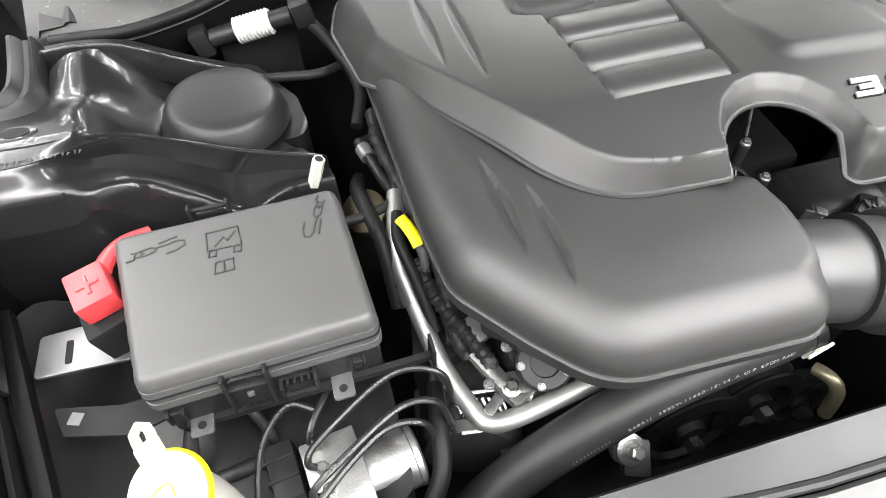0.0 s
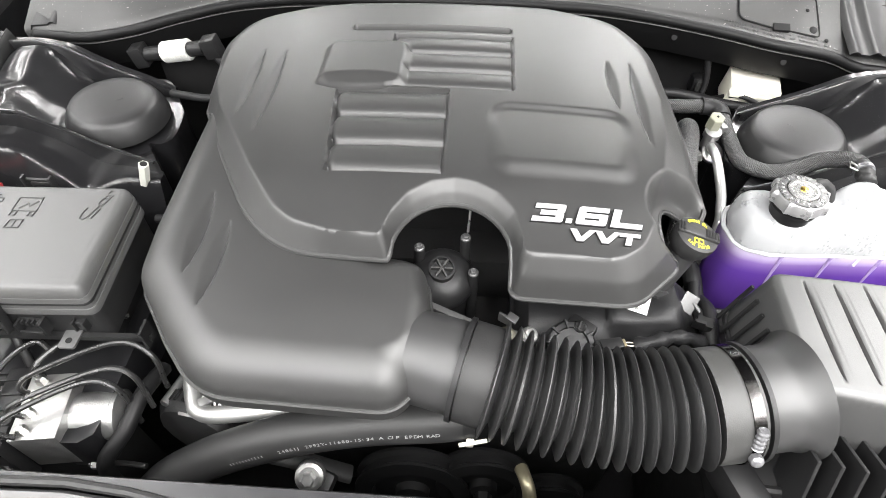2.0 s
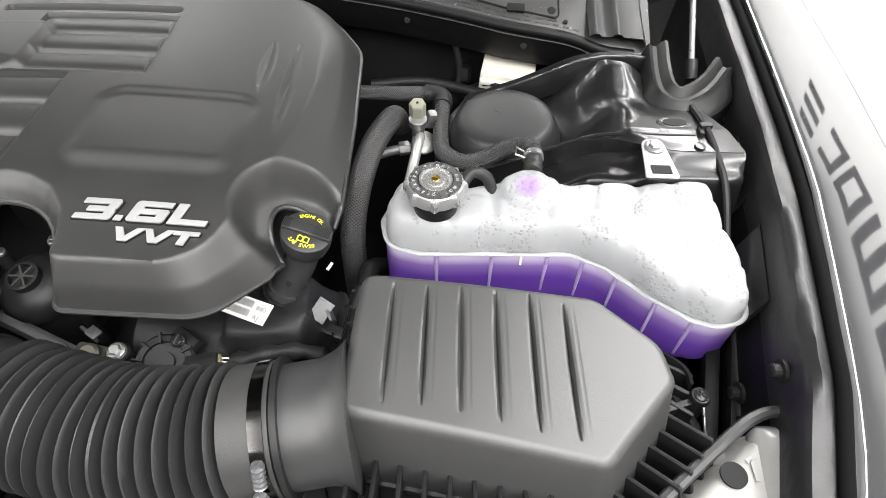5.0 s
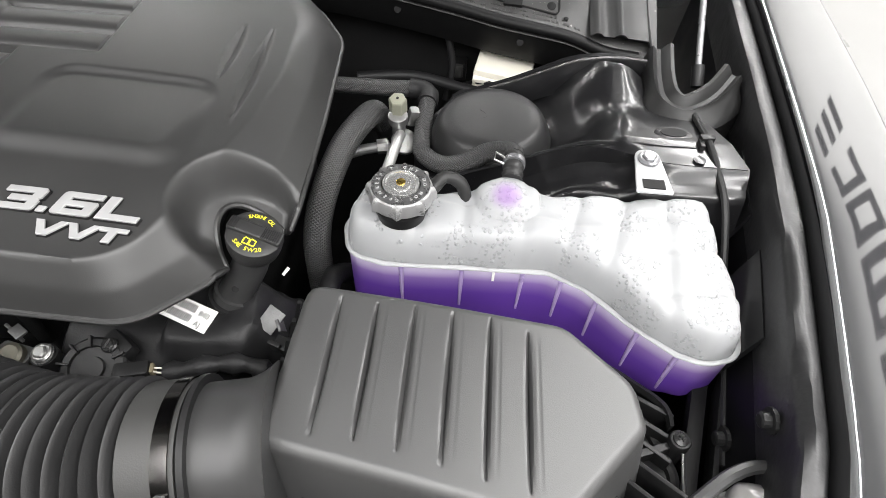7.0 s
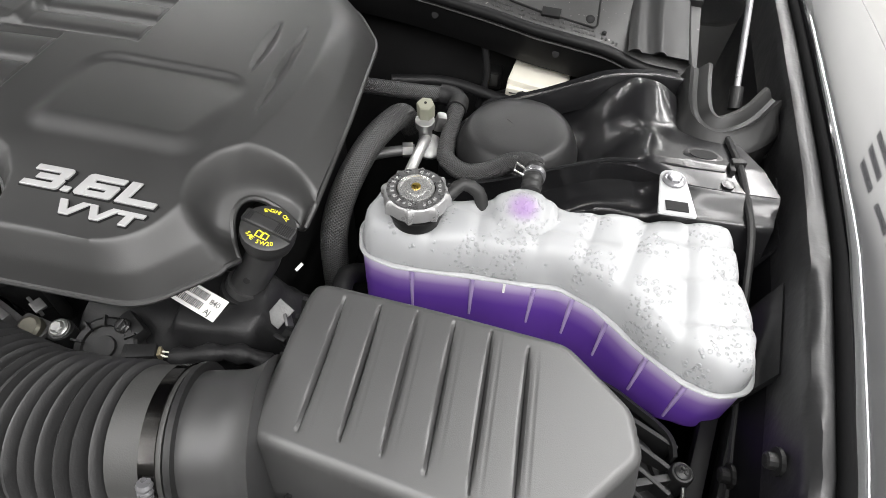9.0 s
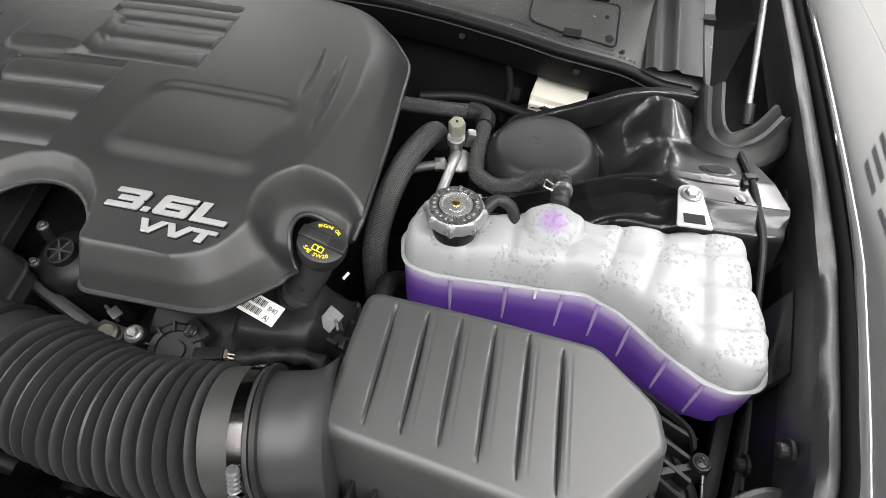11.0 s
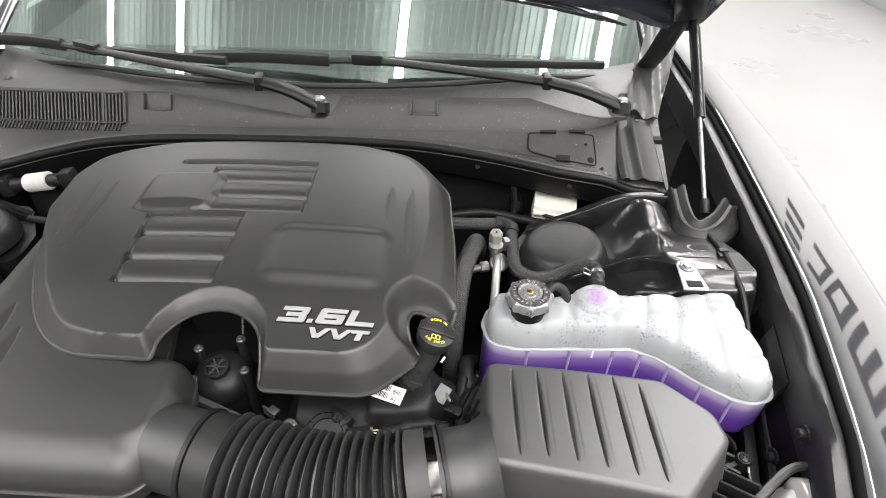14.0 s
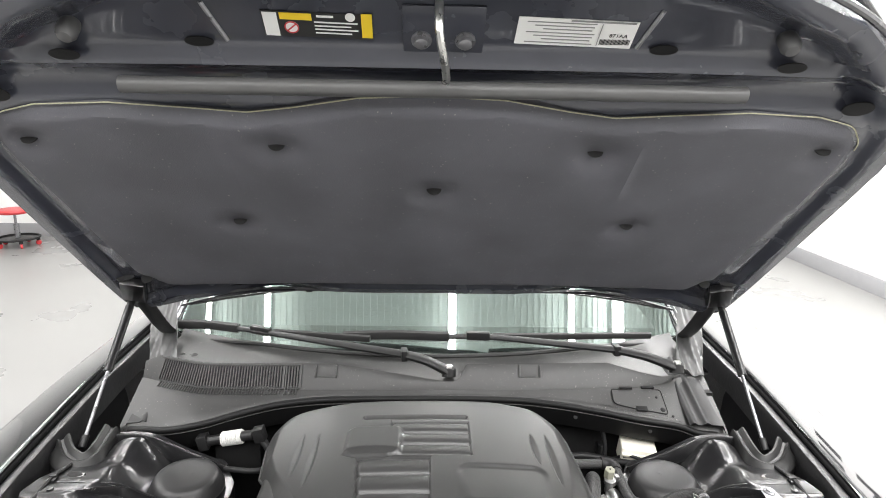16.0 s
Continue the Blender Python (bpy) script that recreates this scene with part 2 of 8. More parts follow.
def braid():
    m = mat("braided_sleeve", (0.03, 0.03, 0.03), 0.4, var=0.3, scale=60)
    nt = m.node_tree
    b = nt.nodes["Principled BSDF"]
    uv = nt.nodes.new("ShaderNodeUVMap")
    uv.uv_map = "UVMap"
    outs = []
    for sx, sy in ((20, 20), (20, -20)):
        mp = nt.nodes.new("ShaderNodeVectorMath")
        mp.operation = "DOT_PRODUCT"
        mp.inputs[1].default_value = (sx, sy, 0)
        nt.links.new(uv.outputs["UV"], mp.inputs[0])
        fr = nt.nodes.new("ShaderNodeMath")
        fr.operation = "PINGPONG"
        fr.inputs[1].default_value = 0.5
        nt.links.new(mp.outputs["Value"], fr.inputs[0])
        outs.append(fr)
    mx = nt.nodes.new("ShaderNodeMath")
    mx.operation = "MAXIMUM"
    nt.links.new(outs[0].outputs[0], mx.inputs[0])
    nt.links.new(outs[1].outputs[0], mx.inputs[1])
    bp = nt.nodes.new("ShaderNodeBump")
    bp.inputs["Strength"].default_value, bp.inputs["Distance"].default_value = 0.9, 0.002
    nt.links.new(mx.outputs[0], bp.inputs["Height"])
    nt.links.new(bp.outputs["Normal"], b.inputs["Normal"])
    cr = nt.nodes.new("ShaderNodeValToRGB")
    cr.color_ramp.elements[0].position, cr.color_ramp.elements[0].color = 0.25, (0.008, 0.008, 0.008, 1)
    cr.color_ramp.elements[1].position, cr.color_ramp.elements[1].color = 0.5, (0.085, 0.085, 0.085, 1)
    nt.links.new(mx.outputs[0], cr.inputs["Fac"])
    nt.links.new(cr.outputs["Color"], b.inputs["Base Color"])
    return m


BRAID = braid()


def coolant():
    """Purple coolant behind milky plastic: base colour paler towards the top."""
    m = mat("purple_coolant_behind_plastic", (0.2, 0.06, 0.45), 0.35, var=0.1, scale=40, sss=0.2)
    nt = m.node_tree
    b = nt.nodes["Principled BSDF"]
    geo = nt.nodes.new("ShaderNodeNewGeometry")
    sep = nt.nodes.new("ShaderNodeSeparateXYZ")
    nt.links.new(geo.outputs["Position"], sep.inputs[0])
    mr = nt.nodes.new("ShaderNodeMapRange")
    mr.inputs["From Min"].default_value, mr.inputs["From Max"].default_value = 0.880, 0.914
    nt.links.new(sep.outputs["Z"], mr.inputs["Value"])
    cr = nt.nodes.new("ShaderNodeValToRGB")
    cr.color_ramp.elements[0].color = (0.105, 0.04, 0.29, 1)
    cr.color_ramp.elements[1].color = (0.62, 0.55, 0.72, 1)
    mid = cr.color_ramp.elements.new(0.55)
    mid.color = (0.21, 0.125, 0.36, 1)
    nt.links.new(mr.outputs["Result"], cr.inputs["Fac"])
    nt.links.new(cr.outputs["Color"], b.inputs["Base Color"])
    return m


COOLANT = coolant()
RIBM = mat("violet_rib_plastic", (0.36, 0.28, 0.5), 0.3, sss=0.4)
GLOSSP = mat("gloss_black_plastic", (0.028, 0.028, 0.0282), 0.42, var=0.15, scale=30, spec=0.6)


def glass():
    m = bpy.data.materials.new("green_tinted_glass")
    m.use_nodes = True
    b = m.node_tree.nodes["Principled BSDF"]
    b.inputs["Base Color"].default_value = (0.75, 0.9, 0.85, 1)
    b.inputs["Roughness"].default_value = 0.015
    b.inputs["Transmission Weight"].default_value = 1.0
    b.inputs["IOR"].default_value = 2.4
    b.inputs["Specular Tint"].default_value = (0.9, 1.0, 0.955, 1)
    return m


GLASS = glass()


# ---- mesh helpers ----
ORIGIN = {}


def thing(name, label, category, at=(0, 0, 0), group="", kind=""):
    ob = new(name)
    ob.empty_display_size = 0.02
    ob.location = at
    ORIGIN[ob] = Vector(at)
    return tagged(ob, label, category, group, kind)


def part(name, bm, material, parent=None, label="", smooth=True, kind="", category=""):
    me = bpy.data.meshes.new(name)
    base = ORIGIN[parent] if parent else Vector((0, 0, 0))
    bmesh.ops.recalc_face_normals(bm, faces=bm.faces)
    bmesh.ops.translate(bm, verts=bm.verts, vec=-base)
    for f in bm.faces:
        f.smooth = smooth
    bm.to_mesh(me)
    bm.free()
    if smooth:
        me.set_sharp_from_angle(angle=radians(38))
    me.materials.append(material)
    ob = new(name, me)
    ORIGIN[ob] = base
    ob.parent = parent
    return tagged(ob, label, category, "", kind)


def alone(name, bm, material, label, category, kind="", smooth=True, group=""):
    """A thing of one mesh, with its origin at its base."""
    zs = [v.co for v in bm.verts]
    base = Vector((sum(v.x for v in zs) / len(zs), sum(v.y for v in zs) / len(zs), min(v.z for v in zs)))
    bmesh.ops.translate(bm, verts=bm.verts, vec=-base)
    ob = part(name, bm, material, None, label, smooth, kind, category)
    ob.location = base
    if group:
        ob["group"] = group
    return ob


def box(size, at, rot=(0, 0, 0), bevel=0.0, seg=2, taper=1.0, bm=None):
    bm = bm or bmesh.new()
    made = bmesh.ops.create_cube(bm, size=1.0)["verts"]
    for v in made:
        k = taper if v.co.z > 0 else 1.0
        v.co = Vector((v.co.x * size[0] * k, v.co.y * size[1] * k, v.co.z * size[2]))
    if bevel:
        es = {e for v in made for e in v.link_edges}
        made = bmesh.ops.bevel(bm, geom=list(es), offset=bevel, segments=seg, profile=0.6, affect="EDGES")["verts"]
        made = {v for v in made} | {w for v in made for f in v.link_faces for w in f.verts}
    bmesh.ops.transform(bm, matrix=pose(*at, *rot), verts=list(made))
    return bm


def join(*bms):
    out = bmesh.new()
    for b in bms:
        me = bpy.data.meshes.new("tmp")
        b.to_mesh(me)
        b.free()
        out.from_mesh(me)
        bpy.data.meshes.remove(me)
    return out


def spline(pts, step):
    """Catmull-Rom through pts, sampled about every step metres."""
    p = [Vector(q) for q in pts]
    p = [p[0] * 2 - p[1], *p, p[-1] * 2 - p[-2]]
    out = []
    for a, b, c, d in zip(p, p[1:], p[2:], p[3:]):
        n = max(1, int((c - b).length / step))
        for k in range(n):
            t = k / n
            out.append(0.5 * (2 * b + (c - a) * t + (2 * a - 5 * b + 4 * c - d) * t * t + (3 * b - a - 3 * c + d) * t ** 3))
    return out + [p[-2]]


def tube(pts, r, seg=14, step=0.006, smooth_path=True, bm=None, flat=1.0, cap=True):
    """A tube along pts; r is a radius, or a function of the length along it and the whole length."""
    bm = bm or bmesh.new()
    path = spline(pts, step) if smooth_path else [Vector(q) for q in pts]
    lens = [0.0]
    for a, b in zip(path, path[1:]):
        lens.append(lens[-1] + (b - a).length)
    uv = bm.loops.layers.uv.get("UVMap") or bm.loops.layers.uv.new("UVMap")
    t0 = (path[1] - path[0]).normalized()
    side = t0.cross(Vector((0, 0, 1)))
    if side.length < 0.05:
        side = t0.cross(Vector((0, 1, 0)))
    side.normalize()
    rings = []
    for k, q in enumerate(path):
        t = (path[min(k + 1, len(path) - 1)] - path[max(k - 1, 0)]).normalized()
        side = (side - t * side.dot(t)).normalized()
        up = side.cross(t)
        rr = r(lens[k], lens[-1]) if callable(r) else r
        rings.append([bm.verts.new(q + (side * math.cos(a) + up * math.sin(a) * flat) * rr)
                      for a in (2 * math.pi * j / seg for j in range(seg))])
    for k, (ra, rb) in enumerate(zip(rings, rings[1:])):
        for j in range(seg):
            f = bm.faces.new((ra[j], ra[(j + 1) % seg], rb[(j + 1) % seg], rb[j]))
            for lp, (u, v) in zip(f.loops, ((j, k), (j + 1, k), (j + 1, k + 1), (j, k + 1))):
                lp[uv].uv = (u / seg, lens[v] * 18)
    if cap:
        bm.faces.new(rings[0][::-1])
        bm.faces.new(rings[-1])
    return bm


def lathe(profile, at=(0, 0, 0), rot=(0, 0, 0), seg=32, bm=None, wobble=None):
    """Turns (radius, height) pairs about z."""
    bm = bm or bmesh.new()
    made, rings = [], []
    for r, z in profile:
        ring = []
        for j in range(seg):
            a = 2 * math.pi * j / seg
            k = wobble(a) if wobble else 1.0
            ring.append(bm.verts.new((max(r, 1e-5) * k * math.cos(a), max(r, 1e-5) * k * math.sin(a), z)))
        rings.append(ring)
        made += ring
    for ra, rb in zip(rings, rings[1:]):
        for j in range(seg):
            bm.faces.new((ra[j], ra[(j + 1) % seg], rb[(j + 1) % seg], rb[j]))
    bm.faces.new(rings[0][::-1])
    bm.faces.new(rings[-1])
    bmesh.ops.transform(bm, matrix=pose(*at, *rot), verts=made)
    return bm


def rounded(pts):
    """A closed outline from corners (x, y) or (x, y, radius)."""
    out = []
    n = len(pts)
    for k in range(n):
        c = Vector(pts[k][:2])
        r = pts[k][2] if len(pts[k]) > 2 else 0.0
        if r <= 0:
            out.append(c)
            continue
        a, b = (Vector(pts[k - 1][:2]) - c), (Vector(pts[(k + 1) % n][:2]) - c)
        la, lb = a.length, b.length
        a.normalize()
        b.normalize()
        cut = min(r / max(math.tan(a.angle(b) / 2), 0.05), la * 0.49, lb * 0.49)
        p, q = c + a * cut, c + b * cut
        for j in range(9):
            t = j / 8
            out.append(p * (1 - t) ** 2 + c * 2 * t * (1 - t) + q * t * t)
    return np.array([(v.x, v.y) for v in out])


def inside(poly, X, Y):
    """Distance to the outline, positive inside."""
    best = np.full(X.shape, 1e9)
    odd = np.zeros(X.shape, bool)
    for (ax, ay), (bx, by) in zip(poly, np.roll(poly, -1, 0)):
        dx, dy = bx - ax, by - ay
        L = dx * dx + dy * dy
        if L < 1e-14:
            continue
        t = np.clip(((X - ax) * dx + (Y - ay) * dy) / L, 0, 1)
        best = np.minimum(best, (X - ax - t * dx) ** 2 + (Y - ay - t * dy) ** 2)
        hit = ((ay > Y) != (by > Y)) & (X < (bx - ax) * (Y - ay) / ((by - ay) if abs(by - ay) > 1e-12 else 1e-12) + ax)
        odd ^= hit
    return np.where(odd, 1, -1) * np.sqrt(best)


def field(poly, height, h, bottom=None, matrix=None):
    """A pressed or moulded skin over an outline: height(X, Y, d) with d the distance in from the edge, cut clean at the outline,
    with a skirt down to bottom."""
    x0, y0 = poly.min(0) - h
    x1, y1 = poly.max(0) + h
    xs, ys = np.arange(x0, x1 + h, h), np.arange(y0, y1 + h, h)
    X, Y = np.meshgrid(xs, ys, indexing="ij")
    D = inside(poly, X, Y)
    D = np.where(np.abs(D) < 1e-6, 1e-6, D)
    nx, ny = D.shape
    verts, key = [], {}

    def vert(k, x, y):
        if k not in key:
            key[k] = len(verts)
            verts.append((x, y))
        return key[k]

    def cut(i, j, p, q):
        a, b = D[i, j], D[p, q]
        t = a / (a - b)
        k = ((i, j), (p, q)) if (i, j) < (p, q) else ((p, q), (i, j))
        return vert(k, X[i, j] + t * (X[p, q] - X[i, j]), Y[i, j] + t * (Y[p, q] - Y[i, j]))

    faces = []
    keep = D > 0
    cells = keep[:-1, :-1] | keep[1:, :-1] | keep[1:, 1:] | keep[:-1, 1:]
    for i, j in np.argwhere(cells):
        ring = ((i, j), (i + 1, j), (i + 1, j + 1), (i, j + 1))
        f = []
        for a, b in zip(ring, ring[1:] + ring[:1]):
            if keep[a]:
                f.append(vert(a, X[a], Y[a]))
            if keep[a] != keep[b]:
                f.append(cut(*a, *b))
        if len(f) > 2:
            faces.append(f)
    P = np.array(verts)
    d = np.maximum(inside(poly, P[:, 0], P[:, 1]), 0)
    Z = height(P[:, 0], P[:, 1], d)
    co = [(x, y, z) for (x, y), z in zip(verts, Z)]
    if bottom is not None:
        count = {}
        for f in faces:
            for a, b in zip(f, f[1:] + f[:1]):
                count[(a, b)] = 1
        low = {}
        for a, b in list(count):
            if (b, a) not in count:
                for v in (a, b):
                    if v not in low:
                        low[v] = len(co)
                        co.append((co[v][0], co[v][1], bottom))
                faces.append([b, a, low[a], low[b]])
    me = bpy.data.meshes.new("tmp")
    me.from_pydata(co, [], faces)
    bm = bmesh.new()
    bm.from_mesh(me)
    bpy.data.meshes.remove(me)
    if matrix:
        bmesh.ops.transform(bm, matrix=matrix, verts=bm.verts)
    return bm


def slab(poly, z0, z1, bevel=0.0, matrix=None):
    """A flat plate with the given outline between two heights."""
    bm = bmesh.new()
    lo = [bm.verts.new((x, y, z0)) for x, y in poly]
    face = bm.faces.new(lo)
    up = bmesh.ops.extrude_face_region(bm, geom=[face])["geom"]
    bmesh.ops.translate(bm, verts=[g for g in up if isinstance(g, bmesh.types.BMVert)], vec=(0, 0, z1 - z0))
    if bevel:
        es = [e for e in bm.edges if abs(e.verts[0].co.z - z1) < 1e-6 and abs(e.verts[1].co.z - z1) < 1e-6]
        bmesh.ops.bevel(bm, geom=es, offset=bevel, segments=2, profile=0.6, affect="EDGES")
    if matrix:
        bmesh.ops.transform(bm, matrix=matrix, verts=bm.verts)
    return bm


def step(x, a, b):
    t = np.clip((x - a) / (b - a), 0, 1)
    return t * t * (3 - 2 * t)


def text(body, size, depth, m, shear=0.0, wide=1.0, bevel=0.0, space=1.0):
    """Letters of the built-in font as a solid mesh, lying at the pose m, from their lower left corner."""
    cu = bpy.data.curves.new("tmp", "FONT")
    cu.body, cu.size, cu.extrude, cu.shear, cu.bevel_depth = body, size, depth, shear, bevel
    cu.resolution_u, cu.space_character = 3, space
    ob = new("tmp", cu)
    bpy.context.view_layer.update()
    me = bpy.data.meshes.new_from_object(ob)
    bpy.data.objects.remove(ob)
    bpy.data.curves.remove(cu)
    bm = bmesh.new()
    bm.from_mesh(me)
    bpy.data.meshes.remove(me)
    bmesh.ops.transform(bm, matrix=m @ Matrix.Diagonal((wide, 1, 1, 1)), verts=bm.verts)
    return bm


def bolt(name, at, parent, r=0.008, h=0.008, rot=(0, 0, 0), material=None):
    return part(name, join(lathe([(r * 1.5, 0), (r * 1.5, 0.002), (r * 1.2, 0.003)], at, rot, 18),
                           lathe([(r, 0.0), (r, h * 0.85), (r * 0.8, h)], at, rot, 6)), material or STEEL, parent, smooth=False)

# ---- the room ----


def wall(name, size, at, material=WALL, label="", smooth=False):
    return tagged(part(name, box(size, at), material, None, smooth=smooth), label, "wall", "", "structure")


RX, RY = (ROOM_X0 + ROOM_X1) / 2, (ROOM_Y0 + ROOM_Y1) / 2
RW, RL = ROOM_X1 - ROOM_X0, ROOM_Y1 - ROOM_Y0
tagged(wall("floor", (RW + 0.4, RL + 0.4, 0.1), (RX, RY, -0.05), FLOORM, "polished pale grey concrete showroom floor"), category="floor")
wall("wall_north", (RW + 0.4, 0.2, ROOM_Z), (RX, ROOM_Y1 + 0.1, ROOM_Z / 2), WALL, "plain white painted back wall")
# Unseen wall closing the room; its grey is chosen to weaken light from ahead.
wall("wall_south", (RW + 0.4, 0.2, ROOM_Z), (RX, ROOM_Y0 - 0.1, ROOM_Z / 2), GREYWALL, "unseen front wall, grey to weaken light from ahead")
wall("wall_east", (0.2, RL, ROOM_Z), (ROOM_X1 + 0.1, RY, ROOM_Z / 2), WALL, "white painted side wall with dark lettering")
wall("wall_west", (0.2, RL, ROOM_Z), (ROOM_X0 - 0.1, RY, ROOM_Z / 2), WALL, "plain white painted side wall")
bm = box((RW + 0.4, RL + 0.4, 0.1), (RX, RY, ROOM_Z + 0.05))
for k in range(148):
    box((0.018, RL, 0.022), (ROOM_X0 + 0.06 + k * 0.075, RY, ROOM_Z - 0.011), bm=bm)
tagged(part("ceiling", bm, CEIL, None, smooth=False), "white ribbed metal ceiling with long lamps", "ceiling", "", "structure")
for nm, size, at in (("baseboard_north", (RW, 0.02, 0.16), (RX, ROOM_Y1 - 0.01, 0.08)), ("baseboard_east", (0.02, RL - 0.04, 0.16), (ROOM_X1 - 0.01, RY, 0.08)),
                     ("baseboard_west", (0.02, RL - 0.04, 0.16), (ROOM_X0 + 0.01, RY, 0.08))):
    tagged(part(nm, box(size, at, bevel=0.004), SKIRT, None), "grey skirting along the wall", "baseboard", "", "structure")
# fixtures for the ceiling tubes, the four added front rows included
for tx, k, ty, tl in ROWS:
    lampbody = thing("ceiling_light", "long white tube light fixed under the ceiling", "lamp", (tx, ty, ROOM_Z), "ceiling tube lights")
    part("housing", box((0.1 * k, tl + 0.1, 0.06), (tx, ty, ROOM_Z - 0.29), bevel=0.01), CEIL, lampbody)
    for y in (-0.4, 0.0, 0.4):
        part("hanger", box((0.01, 0.01, 0.27), (tx, ty + y * tl, ROOM_Z - 0.135)), EDGE, lampbody)


def letter_bars():
    """A sign on the side wall, as dark strokes."""
    sign = thing("wall_sign", "dark lettered sign on the white side wall", "sign", (ROOM_X1, 2.9, 2.5))
    y, z, hgt = -1.9, 2.45, 0.80
    for kind in "ANTOHIMMOCS":
        w = 0.14 if kind == "I" else 0.48 if kind == "M" else 0.37
        t = 0.115
        strokes = {"A": ((0, -0.5, t, 1), (w, -0.5, t, 1), (w / 2, 0.39, w, 0), (w / 2, 0.0, w, 0)), "N": ((0, 0, t, 1), (w, 0, t, 1), (w / 2, 0.39, w, 0)), "T": ((w / 2, 0, t, 1), (w / 2, 0.39, w, 0)),
                   "O": ((0, 0, t, 1), (w, 0, t, 1), (w / 2, 0.39, w, 0), (w / 2, -0.39, w, 0)), "H": ((0, 0, t, 1), (w, 0, t, 1), (w / 2, 0, w, 0)), "I": ((0.03, 0, t, 1),),
                   "M": ((0, 0, t, 1), (w / 2, 0, t, 1), (w, 0, t, 1), (w / 2, 0.39, w, 0)), "C": ((0, 0, t, 1), (w / 2, 0.39, w, 0), (w / 2, -0.39, w, 0)), "S": ((w / 2, 0.39, w, 0), (w / 2, 0, w, 0), (w / 2, -0.39, w, 0))}[kind]
        bm = bmesh.new()
        for k, (dy, dz, wide, tall) in enumerate(strokes):
            dz = 0.0 if tall else dz
            box((0.010 + 0.001 * k, wide, hgt if tall else hgt * 0.2), (ROOM_X1 - 0.006, y + dy, z + dz * hgt), bm=bm)
        part("letter", bm, SIGN, sign, smooth=False)
        y += w + 0.22


letter_bars()


def stool(x, y):
    st = thing("workshop_stool", "red round workshop stool on a castored ring base", "stool", (x, y, 0))
    part("seat", lathe([(0.13, 0.375), (0.165, 0.385), (0.175, 0.405), (0.165, 0.425), (0.12, 0.43)], (x, y, 0)), RED, st, "red padded seat")
    part("column", join(lathe([(0.028, 0.09), (0.028, 0.26), (0.014, 0.262), (0.014, 0.38)], (x, y, 0), seg=20)), EDGE, st)
    ring = [(x + 0.21 * math.cos(a), y + 0.21 * math.sin(a), 0.095) for a in (2 * math.pi * k / 32 for k in range(33))]
    part("base_ring", tube(ring, 0.012, 10, smooth_path=False), PLASTIC, st)
    part("tray", lathe([(0.2, 0.08), (0.2, 0.088), (0.03, 0.1)], (x, y, 0)), PLASTIC, st)
    for k in range(5):
        a = 2 * math.pi * k / 5 + 0.4
        part("caster", lathe([(0.02, -0.012), (0.028, -0.008), (0.028, 0.008), (0.02, 0.012)], (x + 0.19 * math.cos(a), y + 0.19 * math.sin(a), 0.028), (90, 0, math.degrees(a))), RED, st, "red caster wheel")
        part("fork", box((0.03, 0.03, 0.04), (x + 0.19 * math.cos(a), y + 0.19 * math.sin(a), 0.07), bevel=0.004), PLASTIC, st)


stool(-4.69, 6.50)

# ---- the car's shell ----
car = thing("car_body", "gloss black saloon car body, its bonnet open", "car", (0, 1.0, 0.0))


def rail_x(y):
    """Half width of the bay at the rail along the wings."""
    return np.interp(y, [0.30, 0.49, 0.56, 0.65, 0.75, 0.86, 0.96, 1.10, 1.27, 1.60], [0.60, 0.660, 0.683, 0.703, 0.724, 0.740, 0.752, 0.768, 0.785, 0.80])


def ribbon(rows, bm=None):
    """A skin between cross-sections of equal length."""
    bm = bm or bmesh.new()
    vs = [[bm.verts.new(p) for p in row] for row in rows]
    for a, b in zip(vs, vs[1:]):
        for k in range(len(a) - 1):
            bm.faces.new((a[k], a[k + 1], b[k + 1], b[k]))
    return bm


def solid(bm, t):
    bmesh.ops.recalc_face_normals(bm, faces=bm.faces)
    bmesh.ops.solidify(bm, geom=bm.faces[:], thickness=t)
    return bm


def front_taper(y):
    return np.interp(y, [0.0, 0.3, 0.5, 0.8, 1.0, 1.2, 1.7], [0.12, 0.07, 0.05, 0.02, 0.005, 0, 0])


